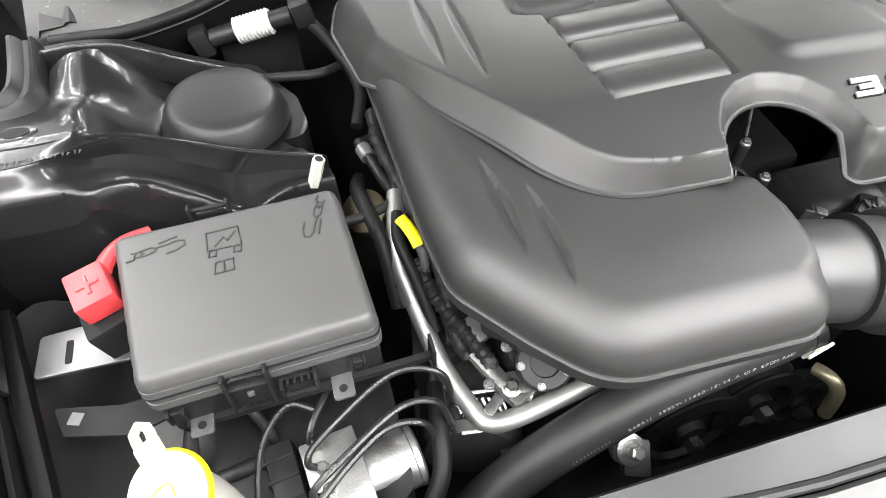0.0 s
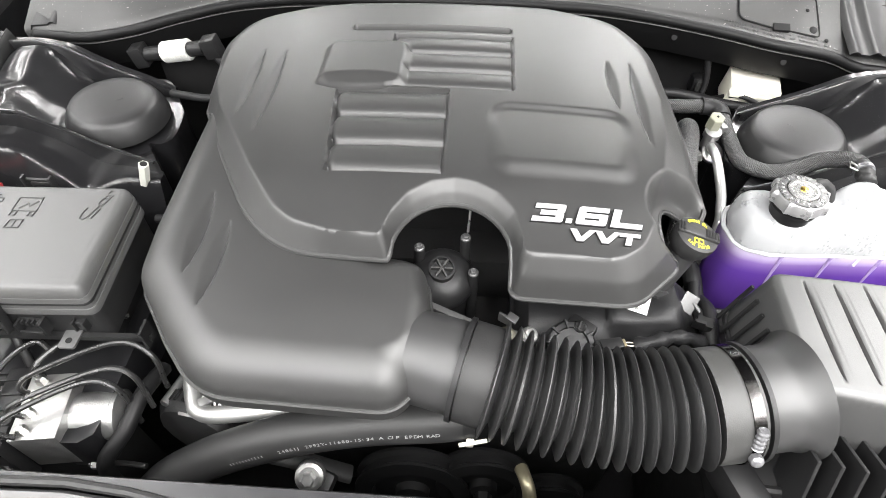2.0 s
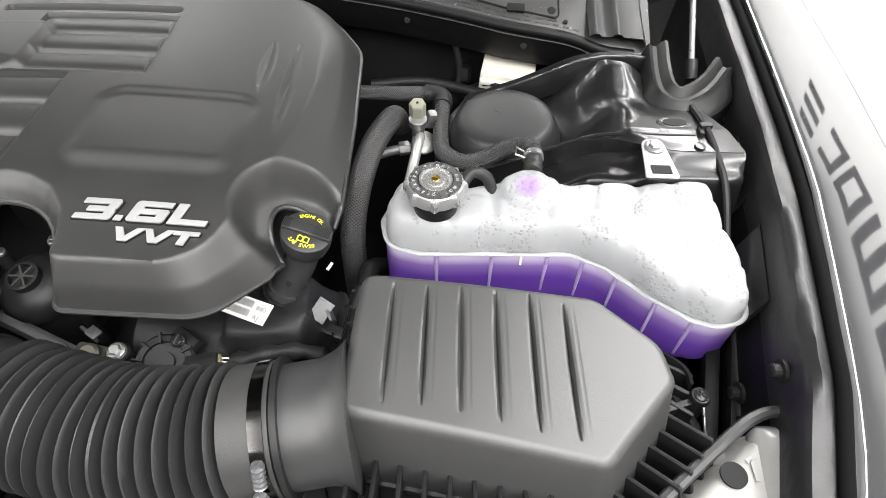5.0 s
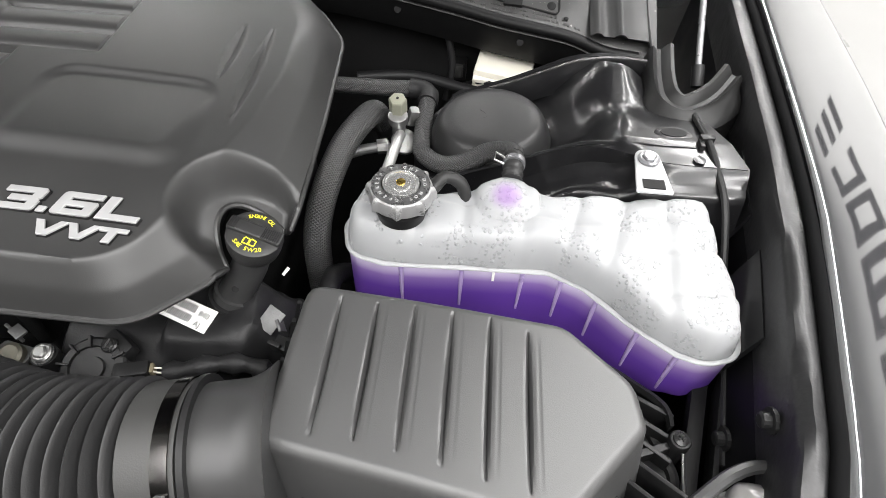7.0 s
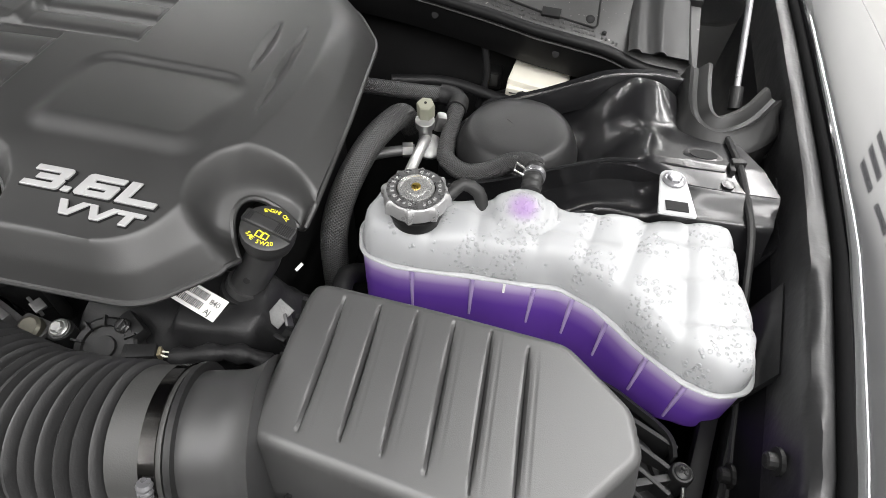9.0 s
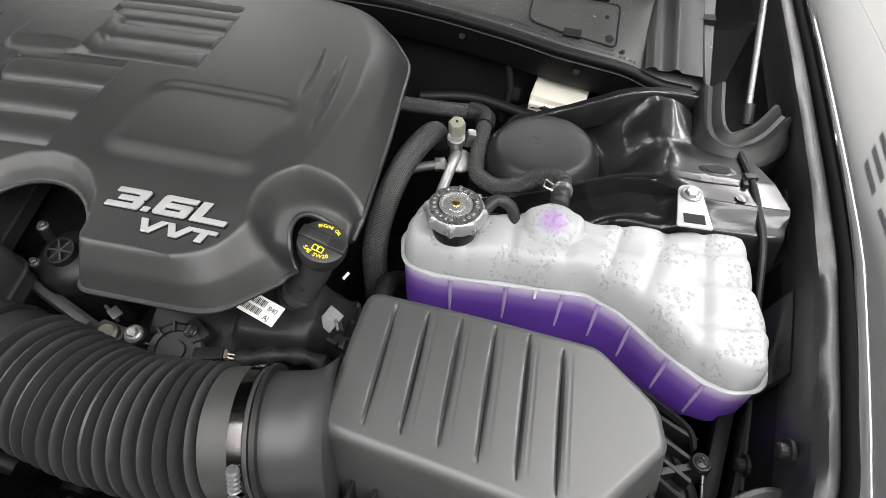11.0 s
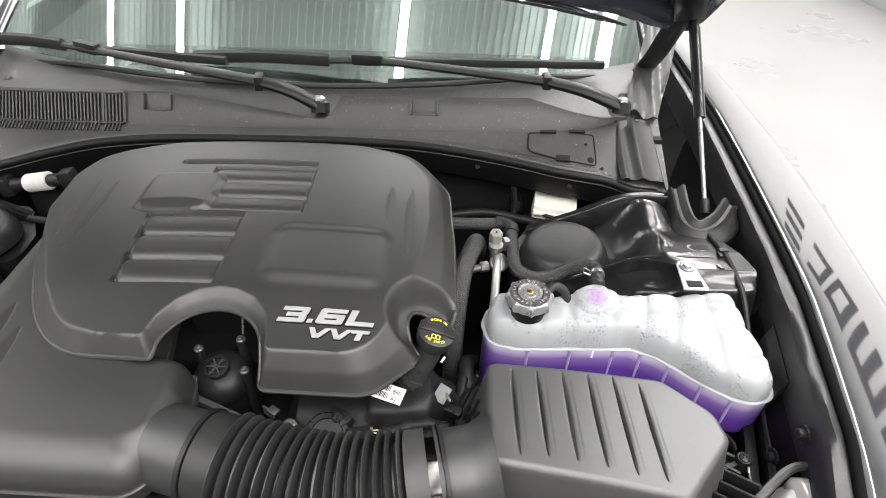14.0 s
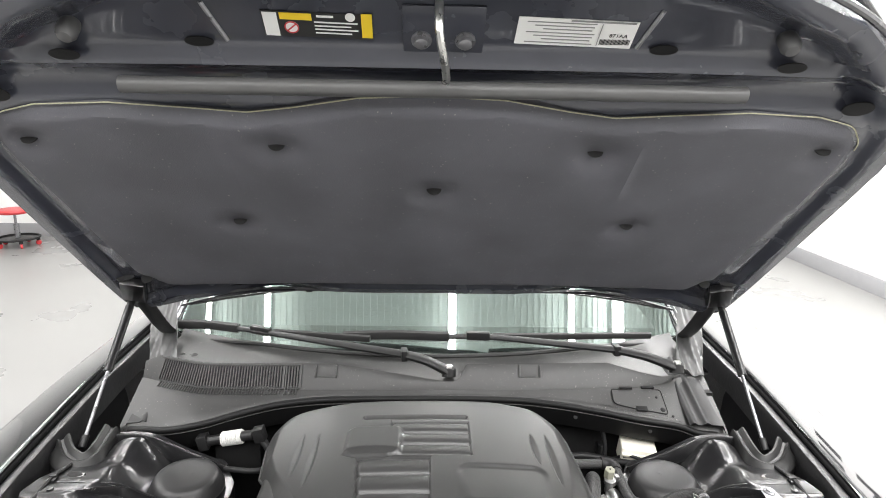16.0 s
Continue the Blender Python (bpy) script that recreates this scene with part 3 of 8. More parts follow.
for side in (1, -1):
    # outer wing: rolled inner edge, crowned top, flank
    rows = []
    for y in np.linspace(0.18, 2.6, 60):
        x = float(rail_x(min(y, 1.6))) + 0.018
        o = 0.912 - float(front_taper(y)) + 0.012 * math.sin(min(max(y - 0.6, 0), 1.2) / 1.2 * math.pi)
        zt = float(np.interp(y, [0.18, 0.5, 0.8, 1.2, 1.6, 2.6], [0.90, 0.972, 0.992, 1.0, 1.005, 1.01]))
        prof = [(x, zt - 0.035), (x, zt - 0.0014), (x + 0.0012, zt), (x + 0.006, zt)]
        px, pz, n = x + 0.006, zt, 26
        dx = (o - px) / n
        for k in range(n):
            s = (k + 0.5) / n
            px, pz = px + dx, pz - dx * math.tan(radians(9 + 13 * min(s / 0.72, 1) + 50 * max(0, (s - 0.72) / 0.28) ** 1.6))
            prof.append((px, pz))
        zt = pz + 0.08
        prof += [(o + 0.012, zt - 0.22), (o + 0.02, 0.6), (o - 0.02, 0.32)]
        rows.append([(side * px, y, pz) for px, pz in prof])
    part("wing", ribbon(rows), BODY, car, "gloss black front wing")
    # bright crimped rail inside the wing, with a rubber seal beside it
    rows, seal = [], []
    for k, y in enumerate(np.linspace(0.30, 1.62, 90)):
        x = float(rail_x(y))
        w = (0.0016 * math.sin(y * 46) + 0.0016 * math.sin(y * 21 + 1)) * (1.6 if y < 0.8 else 0.5)
        zr = float(np.interp(y, [0.3, 0.55, 0.8, 1.6], [0.945, 0.975, 0.983, 0.99]))
        dent = 0.006 * math.exp(-((y - 0.612) / 0.012) ** 2) + 0.004 * math.exp(-((y - 0.585) / 0.008) ** 2) + 0.003 * math.exp(-((y - 0.70) / 0.02) ** 2)
        rows.append([(side * (x - 0.013), y, zr - 0.06), (side * (x - 0.0115 + w * 0.3), y, zr - 0.008), (side * (x - 0.008), y, zr - 0.001 + w * 0.25 - dent), (side * (x - 0.002), y, zr + 0.001 + w * 0.8 - dent * 0.6),
                     (side * (x + 0.004), y, zr + w * 0.5), (side * (x + 0.0085), y, zr - 0.001), (side * (x + 0.010), y, zr - 0.012)])
        seal.append((side * (x + 0.0135), y, zr + 0.001))
    part("wing_rail", ribbon(rows), RAILM, car, "crimped gloss black rail under the wing edge")
    part("wing_seal", tube(seal, 0.0055, 14, 0.02), MATTSEAL, car, "black rubber bonnet seal")
    # wall of the wheel house below the rail
    rows = []
    for y in np.linspace(0.30, 1.30, 40):
        x = float(rail_x(y))
        zr = float(np.interp(y, [0.3, 0.55, 0.8, 1.6], [0.885, 0.915, 0.923, 0.93]))
        rows.append([(side * (x - 0.013), y, zr), (side * (x - 0.017), y, zr - 0.015), (side * (x - 0.022), y, 0.84), (side * (x - 0.030), y, 0.45)])
    part("inner_wing", ribbon(rows), mat("satin_black_inner_wing", (0.005, 0.005, 0.0055), 0.34, spec=0.12), car, "gloss black inner wing panel")
    # folded stiffeners on the inner wing
    for y0 in (0.66, 0.80):
        x = float(rail_x(y0)) - 0.010
        x1 = float(rail_x(y0 + 0.09)) - 0.010
        poly = [(side * (x + 0.0), y0, 0.94), (side * (x1 + 0.0), y0 + 0.09, 0.945), (side * (x1 - 0.020), y0 + 0.085, 0.885), (side * (x - 0.022), y0 - 0.005, 0.88)]
        bm = bmesh.new()
        bm.faces.new([bm.verts.new(p) for p in poly])
        part("stiffener", solid(bm, 0.004), PAINT, car)
    # long bars and a hose along the inner wing
    part("side_bar", box((0.014, 0.24, 0.016), (side * 0.662, 0.640, 0.862), (0, 0, side * -17), bevel=0.003), SEALM, car, "gloss black folded side bar")
    part("side_bar", box((0.005, 0.24, 0.022), (side * 0.681, 0.640, 0.862), (0, 0, side * -17), bevel=0.001), PLASTIC, car)
    part("inner_bar", join(box((0.003, 0.26, 0.026), (side * 0.694, 0.70, 0.878), (0, 0, side * -8), bevel=0.001), box((0.016, 0.26, 0.003), (side * 0.702, 0.70, 0.890), (0, 0, side * -8), bevel=0.001), box((0.003, 0.26, 0.018), (side * 0.710, 0.70, 0.882), (0, 0, side * -8), bevel=0.001)), PAINT, car, "gloss black folded channel")

# floor of the bay, firewall, front carrier
part("undertray", box((1.36, 1.2, 0.02), (0, 0.75, 0.42)), DARK, car)
part("firewall", box((1.36, 0.02, 0.56), (0, 1.20, 0.70)), DARK, car, "dark firewall under the cowl")
part("rear_body", box((1.80, 2.2, 0.68), (0, 3.68, 0.62), bevel=0.08, seg=3), BODY, car)
part("dashboard", box((1.36, 0.5, 0.06), (0, 1.80, 0.99), (4, 0, 0), bevel=0.02), DARK, car)
part("cabin_roof", box((1.2, 1.6, 0.04), (0, 3.0, 1.46), bevel=0.015), BODY, car)
part("cabin_back", box((1.3, 0.05, 0.5), (0, 3.75, 1.2)), DARK, car)
for side in (1, -1):
    part("cabin_side", box((0.03, 1.6, 0.5), (side * 0.70, 2.95, 1.2), (0, side * 10, 0)), DARK, car)
    part("pillar", tube([(side * 0.74, 1.50, 1.01), (side * 0.69, 1.85, 1.24), (side * 0.6, 2.25, 1.45)], 0.03, 10, 0.05), BODY, car)
    for y in (0.92, 3.95):
        wheel = part("wheel", lathe([(0.22, -0.1), (0.31, -0.11), (0.335, -0.07), (0.335, 0.07), (0.31, 0.11), (0.22, 0.1)], (side * 0.80, y, 0.335), (0, 90, 0)), TYRE, car, "black tyre")
        part("rim", lathe([(0.05, -0.06), (0.22, -0.07), (0.22, 0.07), (0.05, 0.06)], (side * 0.81, y, 0.335), (0, 90, 0)), ALU, wheel)


def front_end():
    # dark carrier, seal, and pale trim ahead of it; the seam bows forward at the middle
    def edge(x):
        ax = abs(x)
        return float(np.interp(ax, [0, 0.06, 0.13, 0.20, 0.26, 0.32, 0.45, 0.53, 0.62], [0.411, 0.412, 0.417, 0.428, 0.438, 0.443, 0.440, 0.447, 0.47]))
    xs = np.linspace(-0.60, 0.60, 61)
    part("carrier", solid(ribbon([[(x, 0.449 + 0.02 * max(0, abs(x) - 0.47) * 8, 0.66), (x, 0.449 + 0.02 * max(0, abs(x) - 0.47) * 8, 0.872), (x, 0.446 + 0.02 * max(0, abs(x) - 0.47) * 8, 0.879), (x, edge(x) - 0.004, 0.876)] for x in xs]), 0.002),
         mat("satin_black_carrier", (0.014, 0.014, 0.0155), 0.36, var=0.15, scale=20, spec=0.4), car, "satin black bonnet latch carrier")
    part("front_seal", tube([(x, edge(x) - 0.004, 0.879) for x in xs], 0.0045, 8, 0.02), RUBBER, car, "black rubber seal strip")
    rows = []
    for x in xs:
        e = edge(x) - 0.009
        rows.append([(x, e, 0.872), (x, e - 0.004, 0.879), (x, e - 0.05, 0.878), (x, e - 0.12, 0.86), (x, e - 0.22, 0.80), (x, e - 0.27, 0.6), (x, e - 0.27, 0.25)])
    part("front_trim", ribbon(rows), FRONTP, car, "pale grey trim panel behind the grille")
    for x, y in ((-0.12, 0.385), (0.28, 0.40), (-0.47, 0.412), (0.1, 0.36)):
        part("trim_clip", lathe([(0.012, 0.0), (0.012, 0.003), (0.009, 0.005), (0.004, 0.005)], (x, y, 0.873), (6, 0, 0), 20), GREYINK, car)


front_end()


GUTTER = mat("gutter_rubber", (0.008, 0.008, 0.0079), 0.45, var=0.35, scale=40, spec=0.35)


def apron(side):
    """Pressed strut tower panel: low round the strut, a raised deck towards the wing, and a rolled front crest."""
    s = side
    def eased(X, xs, ys):
        return sum(np.interp(X + o, xs, ys) for o in np.linspace(-0.022, 0.022, 9)) / 9

    def flange_y(X):
        return eased(X, [0.34, 0.375, 0.45, 0.505, 0.55, 0.575, 0.62, 0.70], [0.822, 0.828, 0.849, 0.864, 0.868, 0.864, 0.836, 0.834])

    def flange_z(X):
        return eased(X, [0.34, 0.375, 0.45, 0.505, 0.55, 0.60, 0.72], [0.914, 0.916, 0.924, 0.936, 0.953, 0.966, 0.967])

    def rear_z(X, Y, d):
        """Bowl round the strut, raised deck, shallow dents."""
        deck = step(X, 0.525, 0.60)
        fz = flange_z(X)
        r = np.hypot(X - 0.466, Y - 0.93)
        back = 0.904 + 0.063 * deck - deck * 0.22 * np.clip(Y - 0.872, 0, 0.09) - 0.008 * step(r, 0.105, 0.08) * (1 - deck)
        back += 0.022 * step(Y, 0.935, 1.0) * step(X, 0.50, 0.57) * step(X, 0.66, 0.61) - 0.02 * step(X, 0.635, 0.66) * step(Y, 0.93, 0.96)
        back += 0.006 * np.exp(-((X - 0.606) / 0.016) ** 2 - ((Y - 0.915) / 0.022) ** 2) - 0.008 * np.exp(-((X - 0.568) / 0.02) ** 2 - ((Y - 0.92) / 0.025) ** 2)
        return fz + (back - fz) * step(Y - flange_y(X), 0.0, 0.016)

    def front_z(X, Y, d):
        """Below the flange: a level trough, the rolled crest, then the front face."""
        fy, fz = flange_y(X), flange_z(X)
        cy = 0.815 - 0.017 * np.exp(-((X - 0.46) / 0.028) ** 2) + 0.012 * np.exp(-((X - 0.548) / 0.028) ** 2) - 0.006 * np.exp(-((X - 0.59) / 0.014) ** 2)
        cz = 0.900 + 0.052 * step(X, 0.46, 0.62) - 0.008 * np.exp(-((X - 0.46) / 0.03) ** 2)
        u = np.clip((fy - Y) / np.maximum(fy - cy, 0.004), 0, 1)
        roll = fz + (cz - fz) * u * u * (3 - 2 * u) - 0.0006
        level = cz - 0.002 * step(u, 1.0, 0.5)
        ahead = roll + (level - roll) * step(X, 0.625, 0.585)
        return ahead - 0.5 * np.clip(cy - Y, 0, 0.004) - 2.4 * np.clip(cy - 0.004 - Y, 0, 1)

    xs = np.linspace(0.37, 0.715, 40)
    line = np.stack([xs, flange_y(xs)], 1)
    rear = np.concatenate([line, rounded([(0.722, 0.975, 0.01), (0.60, 1.005, 0.02), (0.52, 1.03, 0.03), (0.43, 1.03, 0.03), (0.388, 0.96, 0.03), (0.378, 0.88, 0.03)])])
    front = np.concatenate([np.array([(0.365, 0.797), (0.40, 0.792), (0.43, 0.786), (0.455, 0.783), (0.485, 0.786), (0.52, 0.80), (0.548, 0.808), (0.575, 0.804), (0.60, 0.797), (0.71, 0.797)]), line[::-1] + np.array([0.0, 0.004])])
    for name, poly, z in (("strut_tower", rear, rear_z), ("tower_front", front, front_z)):
        bm = field(poly, z, 0.0025, 0.50)
        if side < 0:
            bmesh.ops.scale(bm, vec=(-1, 1, 1), verts=bm.verts)
        part(name, bm, PAINT, car, "gloss black pressed strut tower panel")
    part("tower_flange", tube([(s * 0.668, 0.862, 0.9665), (s * 0.62, 0.862, 0.9665), (s * 0.575, 0.867, 0.9605), (s * 0.55, 0.868, 0.954), (s * 0.505, 0.864, 0.937), (s * 0.45, 0.849, 0.925), (s * 0.375, 0.828, 0.917)], 0.0022, 8, flat=0.8), PAINT, car)
    rim_path = spline([(0.655, 1.022, 0.966), (0.61, 1.024, 0.967), (0.565, 1.018, 0.964), (0.532, 1.012, 0.953), (0.500, 1.010, 0.938), (0.465, 1.010, 0.922), (0.42, 1.005, 0.905)], 0.006)
    rows = []
    for k, q in enumerate(rim_path):
        t = (rim_path[min(k + 1, len(rim_path) - 1)] - rim_path[max(k - 1, 0)]).normalized()
        n = Vector((t.y, -t.x, 0)).normalized()
        rows.append([(s * (q.x + n.x * o), q.y + n.y * o, q.z + h) for o, h in ((0.016, -0.035), (0.0135, -0.006), (0.011, -0.0035), (0.006, -0.006), (0.001, -0.0045), (-0.003, 0.001), (-0.006, 0.002), (-0.009, -0.002), (-0.010, -0.035))])
    part("tower_rim", solid(ribbon(rows), 0.0015), PAINT, car, "gloss black folded rim of the strut tower")
    hole = lathe([(0.020, 0), (0.019, 0.002), (0.014, 0.003)], (s * 0.651, 0.885, 0.963), seg=24)
    bmesh.ops.scale(hole, vec=(1, 0.62, 1), verts=hole.verts, space=Matrix.Translation((-s * 0.651, -0.885, -0.963)))
    rim = part("slot_rim", hole, PAINT, car)
    core = lathe([(0.0135, 0), (0.0135, 0.0012)], (s * 0.651, 0.885, 0.9655), seg=20)
    bmesh.ops.scale(core, vec=(1, 0.5, 1), verts=core.verts, space=Matrix.Translation((-s * 0.651, -0.885, -0.9655)))
    # near-black disc painted as the shade inside the slot
    part("slot_hole", core, DARK, rim)
    # bracket under the gas strut
    path = spline([(0.663, 1.030, 0.978), (0.660, 1.005, 0.975), (0.658, 0.980, 0.971), (0.660, 0.955, 0.966), (0.672, 0.944, 0.963), (0.690, 0.950, 0.966), (0.708, 0.965, 0.970), (0.728, 0.990, 0.978)], 0.003)
    rows = []
    for k, q in enumerate(path):
        t = (path[min(k + 1, len(path) - 1)] - path[max(k - 1, 0)]).normalized()
        nx, ny = -t.y, t.x
        f = k / (len(path) - 1)
        skirt = 0.030 * float(step(np.array(f), 0.3, 0.6)) * float(step(np.array(f), 1.0, 0.85))
        rows.append([(s * (q.x + nx * o), q.y + ny * o, q.z + h) for o, h in ((-0.020 - skirt * 0.5, -0.050), (-0.020 - skirt * 0.5, -0.016), (-0.018 - skirt * 0.4, -0.010), (-0.017, -0.004), (-0.014, 0.0005), (-0.009, -0.0035), (-0.004, -0.003), (0.0, 0.0025), (0.004, 0.006), (0.008, 0.0055), (0.010, 0.0), (0.012, -0.034))])
    part("strut_gutter", solid(ribbon(rows), 0.002), GUTTER, car, "black moulded gutter under the gas strut")
    # release cable clipped along the deck
    part("deck_cable", tube([(s * 0.684, 0.94, 0.955), (s * 0.683, 0.91, 0.962), (s * 0.682, 0.868, 0.970), (s * 0.686, 0.83, 0.962), (s * 0.692, 0.80, 0.945)] + ([(0.694, 0.74, 0.90), (0.688, 0.67, 0.878), (0.668, 0.58, 0.872)] if s > 0 else [(-0.705, 0.74, 0.84), (-0.70, 0.68, 0.78)]), 0.0035, 8), RUBBER, car)
    part("cable_clip", join(box((0.014, 0.008, 0.008), (s * 0.680, 0.872, 0.971), (0, 0, s * 10), bevel=0.0015), box((0.005, 0.012, 0.006), (s * 0.674, 0.865, 0.969), bevel=0.001)), PLASTIC, car)
    for x, y in ((0.668, 0.842), (0.635, 0.868)):
        part("deck_hole", lathe([(0.006, 0), (0.006, 0.0012), (0.004, 0.0014)], (s * x, y, 0.9675 if y < 0.86 else 0.966), seg=16), PAINT, car)


apron(1)
apron(-1)
# stamped characters of the deck, as bars
bm = bmesh.new()
for k in range(17):
    if k not in (0,):
        box((0.0022, 0.0012, 0.0002), (-0.672 + k * 0.0052, 0.8427 - (k % 3) * 0.0008, 0.9672), bm=bm)
        box((0.0008, 0.0050, 0.0002), (-0.6727 + k * 0.0052 + (k % 2) * 0.0014, 0.8405, 0.9673), bm=bm)
part("stamped_bars", bm, mat("stamped_marks", (0.02, 0.02, 0.02), 0.5, spec=0.4), car, smooth=False)

# ---- cowl and windscreen ----
cowl = thing("windscreen_cowl", "dusty black plastic cowl panel below the windscreen", "cowl", (0, 1.2, 0.985))


def eased(x, xs, ys, wide=0.03):
    return float(np.mean([np.interp(x + o, xs, ys) for o in np.linspace(-wide, wide, 7)]))


def lip_y(x):
    """Front edge of the cowl deck."""
    return eased(x, [-0.70, -0.649, -0.562, -0.50, -0.42, -0.341, -0.25, -0.161, 0.087, 0.222, 0.318, 0.409, 0.494, 0.579, 0.70],
                 [1.10, 1.09, 1.0725, 1.0775, 1.105, 1.1275, 1.139, 1.143, 1.1465, 1.144, 1.133, 1.118, 1.102, 1.102, 1.10])


def base_y(x):
    """Foot of the upright panel behind the deck."""
    return eased(x, [-0.70, -0.60, -0.52, -0.44, -0.288, -0.16, 0.13, 0.27, 0.41, 0.508, 0.564, 0.61, 0.70], [1.225, 1.185, 1.160, 1.157, 1.159, 1.161, 1.164, 1.168, 1.174, 1.182, 1.20, 1.237, 1.25], 0.015)


def panel_h(x):
    """Height of the upright panel: notched at the wiper pivot, running out to one side."""
    return float(np.interp(x, [-0.70, -0.64, -0.22, 0.038, 0.056, 0.072, 0.088, 0.425, 0.56, 0.61, 0.70], [0.02, 0.047, 0.047, 0.013, 0.012, 0.020, 0.047, 0.047, 0.012, 0.002, 0.0]))


def glass_y(x):
    return 1.285 + 0.36 * x * x


def deck_z(x, y):
    return 1.0 - 0.5 * max(base_y(x) - y, 0.0)


def panel_at(x, t):
    """A point on the upright panel, t from foot to top."""
    b, h = base_y(x), panel_h(x)
    return (x, b + 0.002 + 0.030 * t * h / 0.047, 1.0 + h * t)


def cowl_rows():
    rows = []
    for x in np.linspace(-0.68, 0.68, 230):
        a, b, h, g = lip_y(x), base_y(x), panel_h(x), glass_y(x)
        za = deck_z(x, a)
        row = [(x, a + 0.004, za - 0.028), (x, a + 0.0005, za - 0.004), (x, a + 0.004, deck_z(x, a + 0.004))]
        row += [(x, a + 0.004 + (b - 0.004 - a - 0.004) * t, deck_z(x, a + 0.004 + (b - 0.004 - a - 0.004) * t)) for t in (0.25, 0.5, 0.75, 1.0)]
        row += [(x, b - 0.002, 0.9955), (x, b + 0.001, 0.9965)]
        row += [panel_at(x, t) for t in (0.1, 0.5, 0.94)]
        yt, zt = b + 0.002 + 0.030 * h / 0.047, 1.0 + h
        row += [(x, yt + 0.002, zt), (x, yt + 0.005, zt - 0.003), (x, yt + 0.008, max(zt - 0.020, 1.000)), (x, 0.5 * (yt + g), 1.010), (x, g - 0.014, 1.014), (x, g + 0.01, 1.024)]
        rows.append(row)
    return rows


part("cowl_panel", solid(ribbon(cowl_rows()), 0.0025), COWLM, cowl)
xs = np.linspace(-0.655, 0.655, 110)
edge_pts = [(float(x), lip_y(x), deck_z(x, lip_y(x))) for x in xs]
part("cowl_seal", tube([(x, y - 0.003, z - 0.006) for x, y, z in edge_pts], 0.0075, 10, 0.03), SEALM, cowl, "black rubber seal along the cowl edge")
part("seal_bead", tube([(x, y - 0.0095, z - 0.0135) for x, y, z in edge_pts], 0.0012, 6, 0.03), PLASTIC, cowl)
part("cowl_face", solid(ribbon([[(x, y - 0.004, z - 0.010), (x, y - 0.009, z - 0.014), (x, y - 0.007, z - 0.020), (x, y + 0.002, z - 0.046), (x, y + 0.010, z - 0.062)] for x, y, z in edge_pts]), 0.002), SEALM, cowl, "black face panel below the cowl seal")
for x in (-0.22, 0.02, 0.336, 0.50):
    part("face_hole", lathe([(0.0045, 0), (0.0045, 0.002), (0.003, 0.0022)], (x, lip_y(x) - 0.0045, deck_z(x, lip_y(x)) - 0.029), (68, 0, 0), 14), DARK, cowl)
# upright slats of the air inlet, on the panel
for k in range(52):
    x = -0.628 + k * 0.00636
    if k == 46:
        continue
    p, q = Vector(panel_at(x, 0.06)), Vector(panel_at(x, 0.92))
    turn = math.degrees(math.atan2(base_y(x + 0.01) - base_y(x - 0.01), 0.02))
    m = (p + q) / 2
    lean = -math.degrees(math.atan2(q.y - p.y, q.z - p.z))
    part("inlet_slat", box((0.0028, 0.007, (q - p).length), (m.x, m.y - 0.003, m.z), (lean, 0, turn)), COWLM, cowl, smooth=False)
    # near-black strip in place of the shade between slats
    part("inlet_gap", box((0.0036, 0.002, (q - p).length * 0.94), (m.x + 0.00318, m.y - 0.0006, m.z), (lean, 0, turn)), DARK, cowl, smooth=False)
    part("inlet_tooth", box((0.0026, 0.016, 0.004), (x, base_y(x) - 0.009, deck_z(x, base_y(x) - 0.009) + 0.001), (27, 0, turn)), COWLM, cowl, smooth=False)
for t in (0.03, 0.97):
    part("inlet_frame", tube([(q[0], q[1] - 0.003, q[2]) for q in (panel_at(x, t) for x in np.linspace(-0.632, -0.298, 24))], 0.003, 8, 0.02), COWLM, cowl)
for x in (-0.335, -0.297):
    p, q = Vector(panel_at(x, 0.04)), Vector(panel_at(x, 0.96))
    part("inlet_divider", tube([p + Vector((0, -0.003, 0)), q + Vector((0, -0.003, 0))], 0.0035, 8, smooth_path=False), COWLM, cowl)
for x in (-0.239, 0.237):
    p = Vector(panel_at(x, 0.78))
    tilt = -32
    part("clip_pocket", join(box((0.046, 0.004, 0.026), tuple(p + Vector((0, -0.001, -0.004))), (tilt, 0, 0), bevel=0.001), box((0.050, 0.012, 0.004), tuple(p + Vector((0, -0.006, -0.018))), (tilt, 0, 0), bevel=0.001),
                             box((0.004, 0.012, 0.028), tuple(p + Vector((-0.024, -0.004, -0.004))), (tilt, 0, 0), bevel=0.001), box((0.004, 0.012, 0.028), tuple(p + Vector((0.024, -0.004, -0.004))), (tilt, 0, 0), bevel=0.001)), COWLM, cowl, "recessed clip pocket")
# access hatch
hatch = rounded([(0.427, 1.168, 0.006), (0.424, 1.133, 0.014), (0.470, 1.123, 0.02), (0.546, 1.116, 0.008), (0.546, 1.176, 0.006)])
deck = np.vectorize(deck_z)
part("hatch", field(hatch, lambda X, Y, d: deck(X, Y) + 0.0022, 0.005, 0.94), COWLM, cowl, "small access hatch with a dark joint")
part("hatch_joint", tube([(x, y, deck_z(x, y) + 0.0022) for x, y in list(hatch) + [hatch[0]]], 0.0014, 6, smooth_path=False), DARK, cowl)
part("hatch_tab", box((0.024, 0.012, 0.006), (0.486, 1.122, deck_z(0.486, 1.122) + 0.003), (27, 0, -4), bevel=0.001), DARK, cowl)
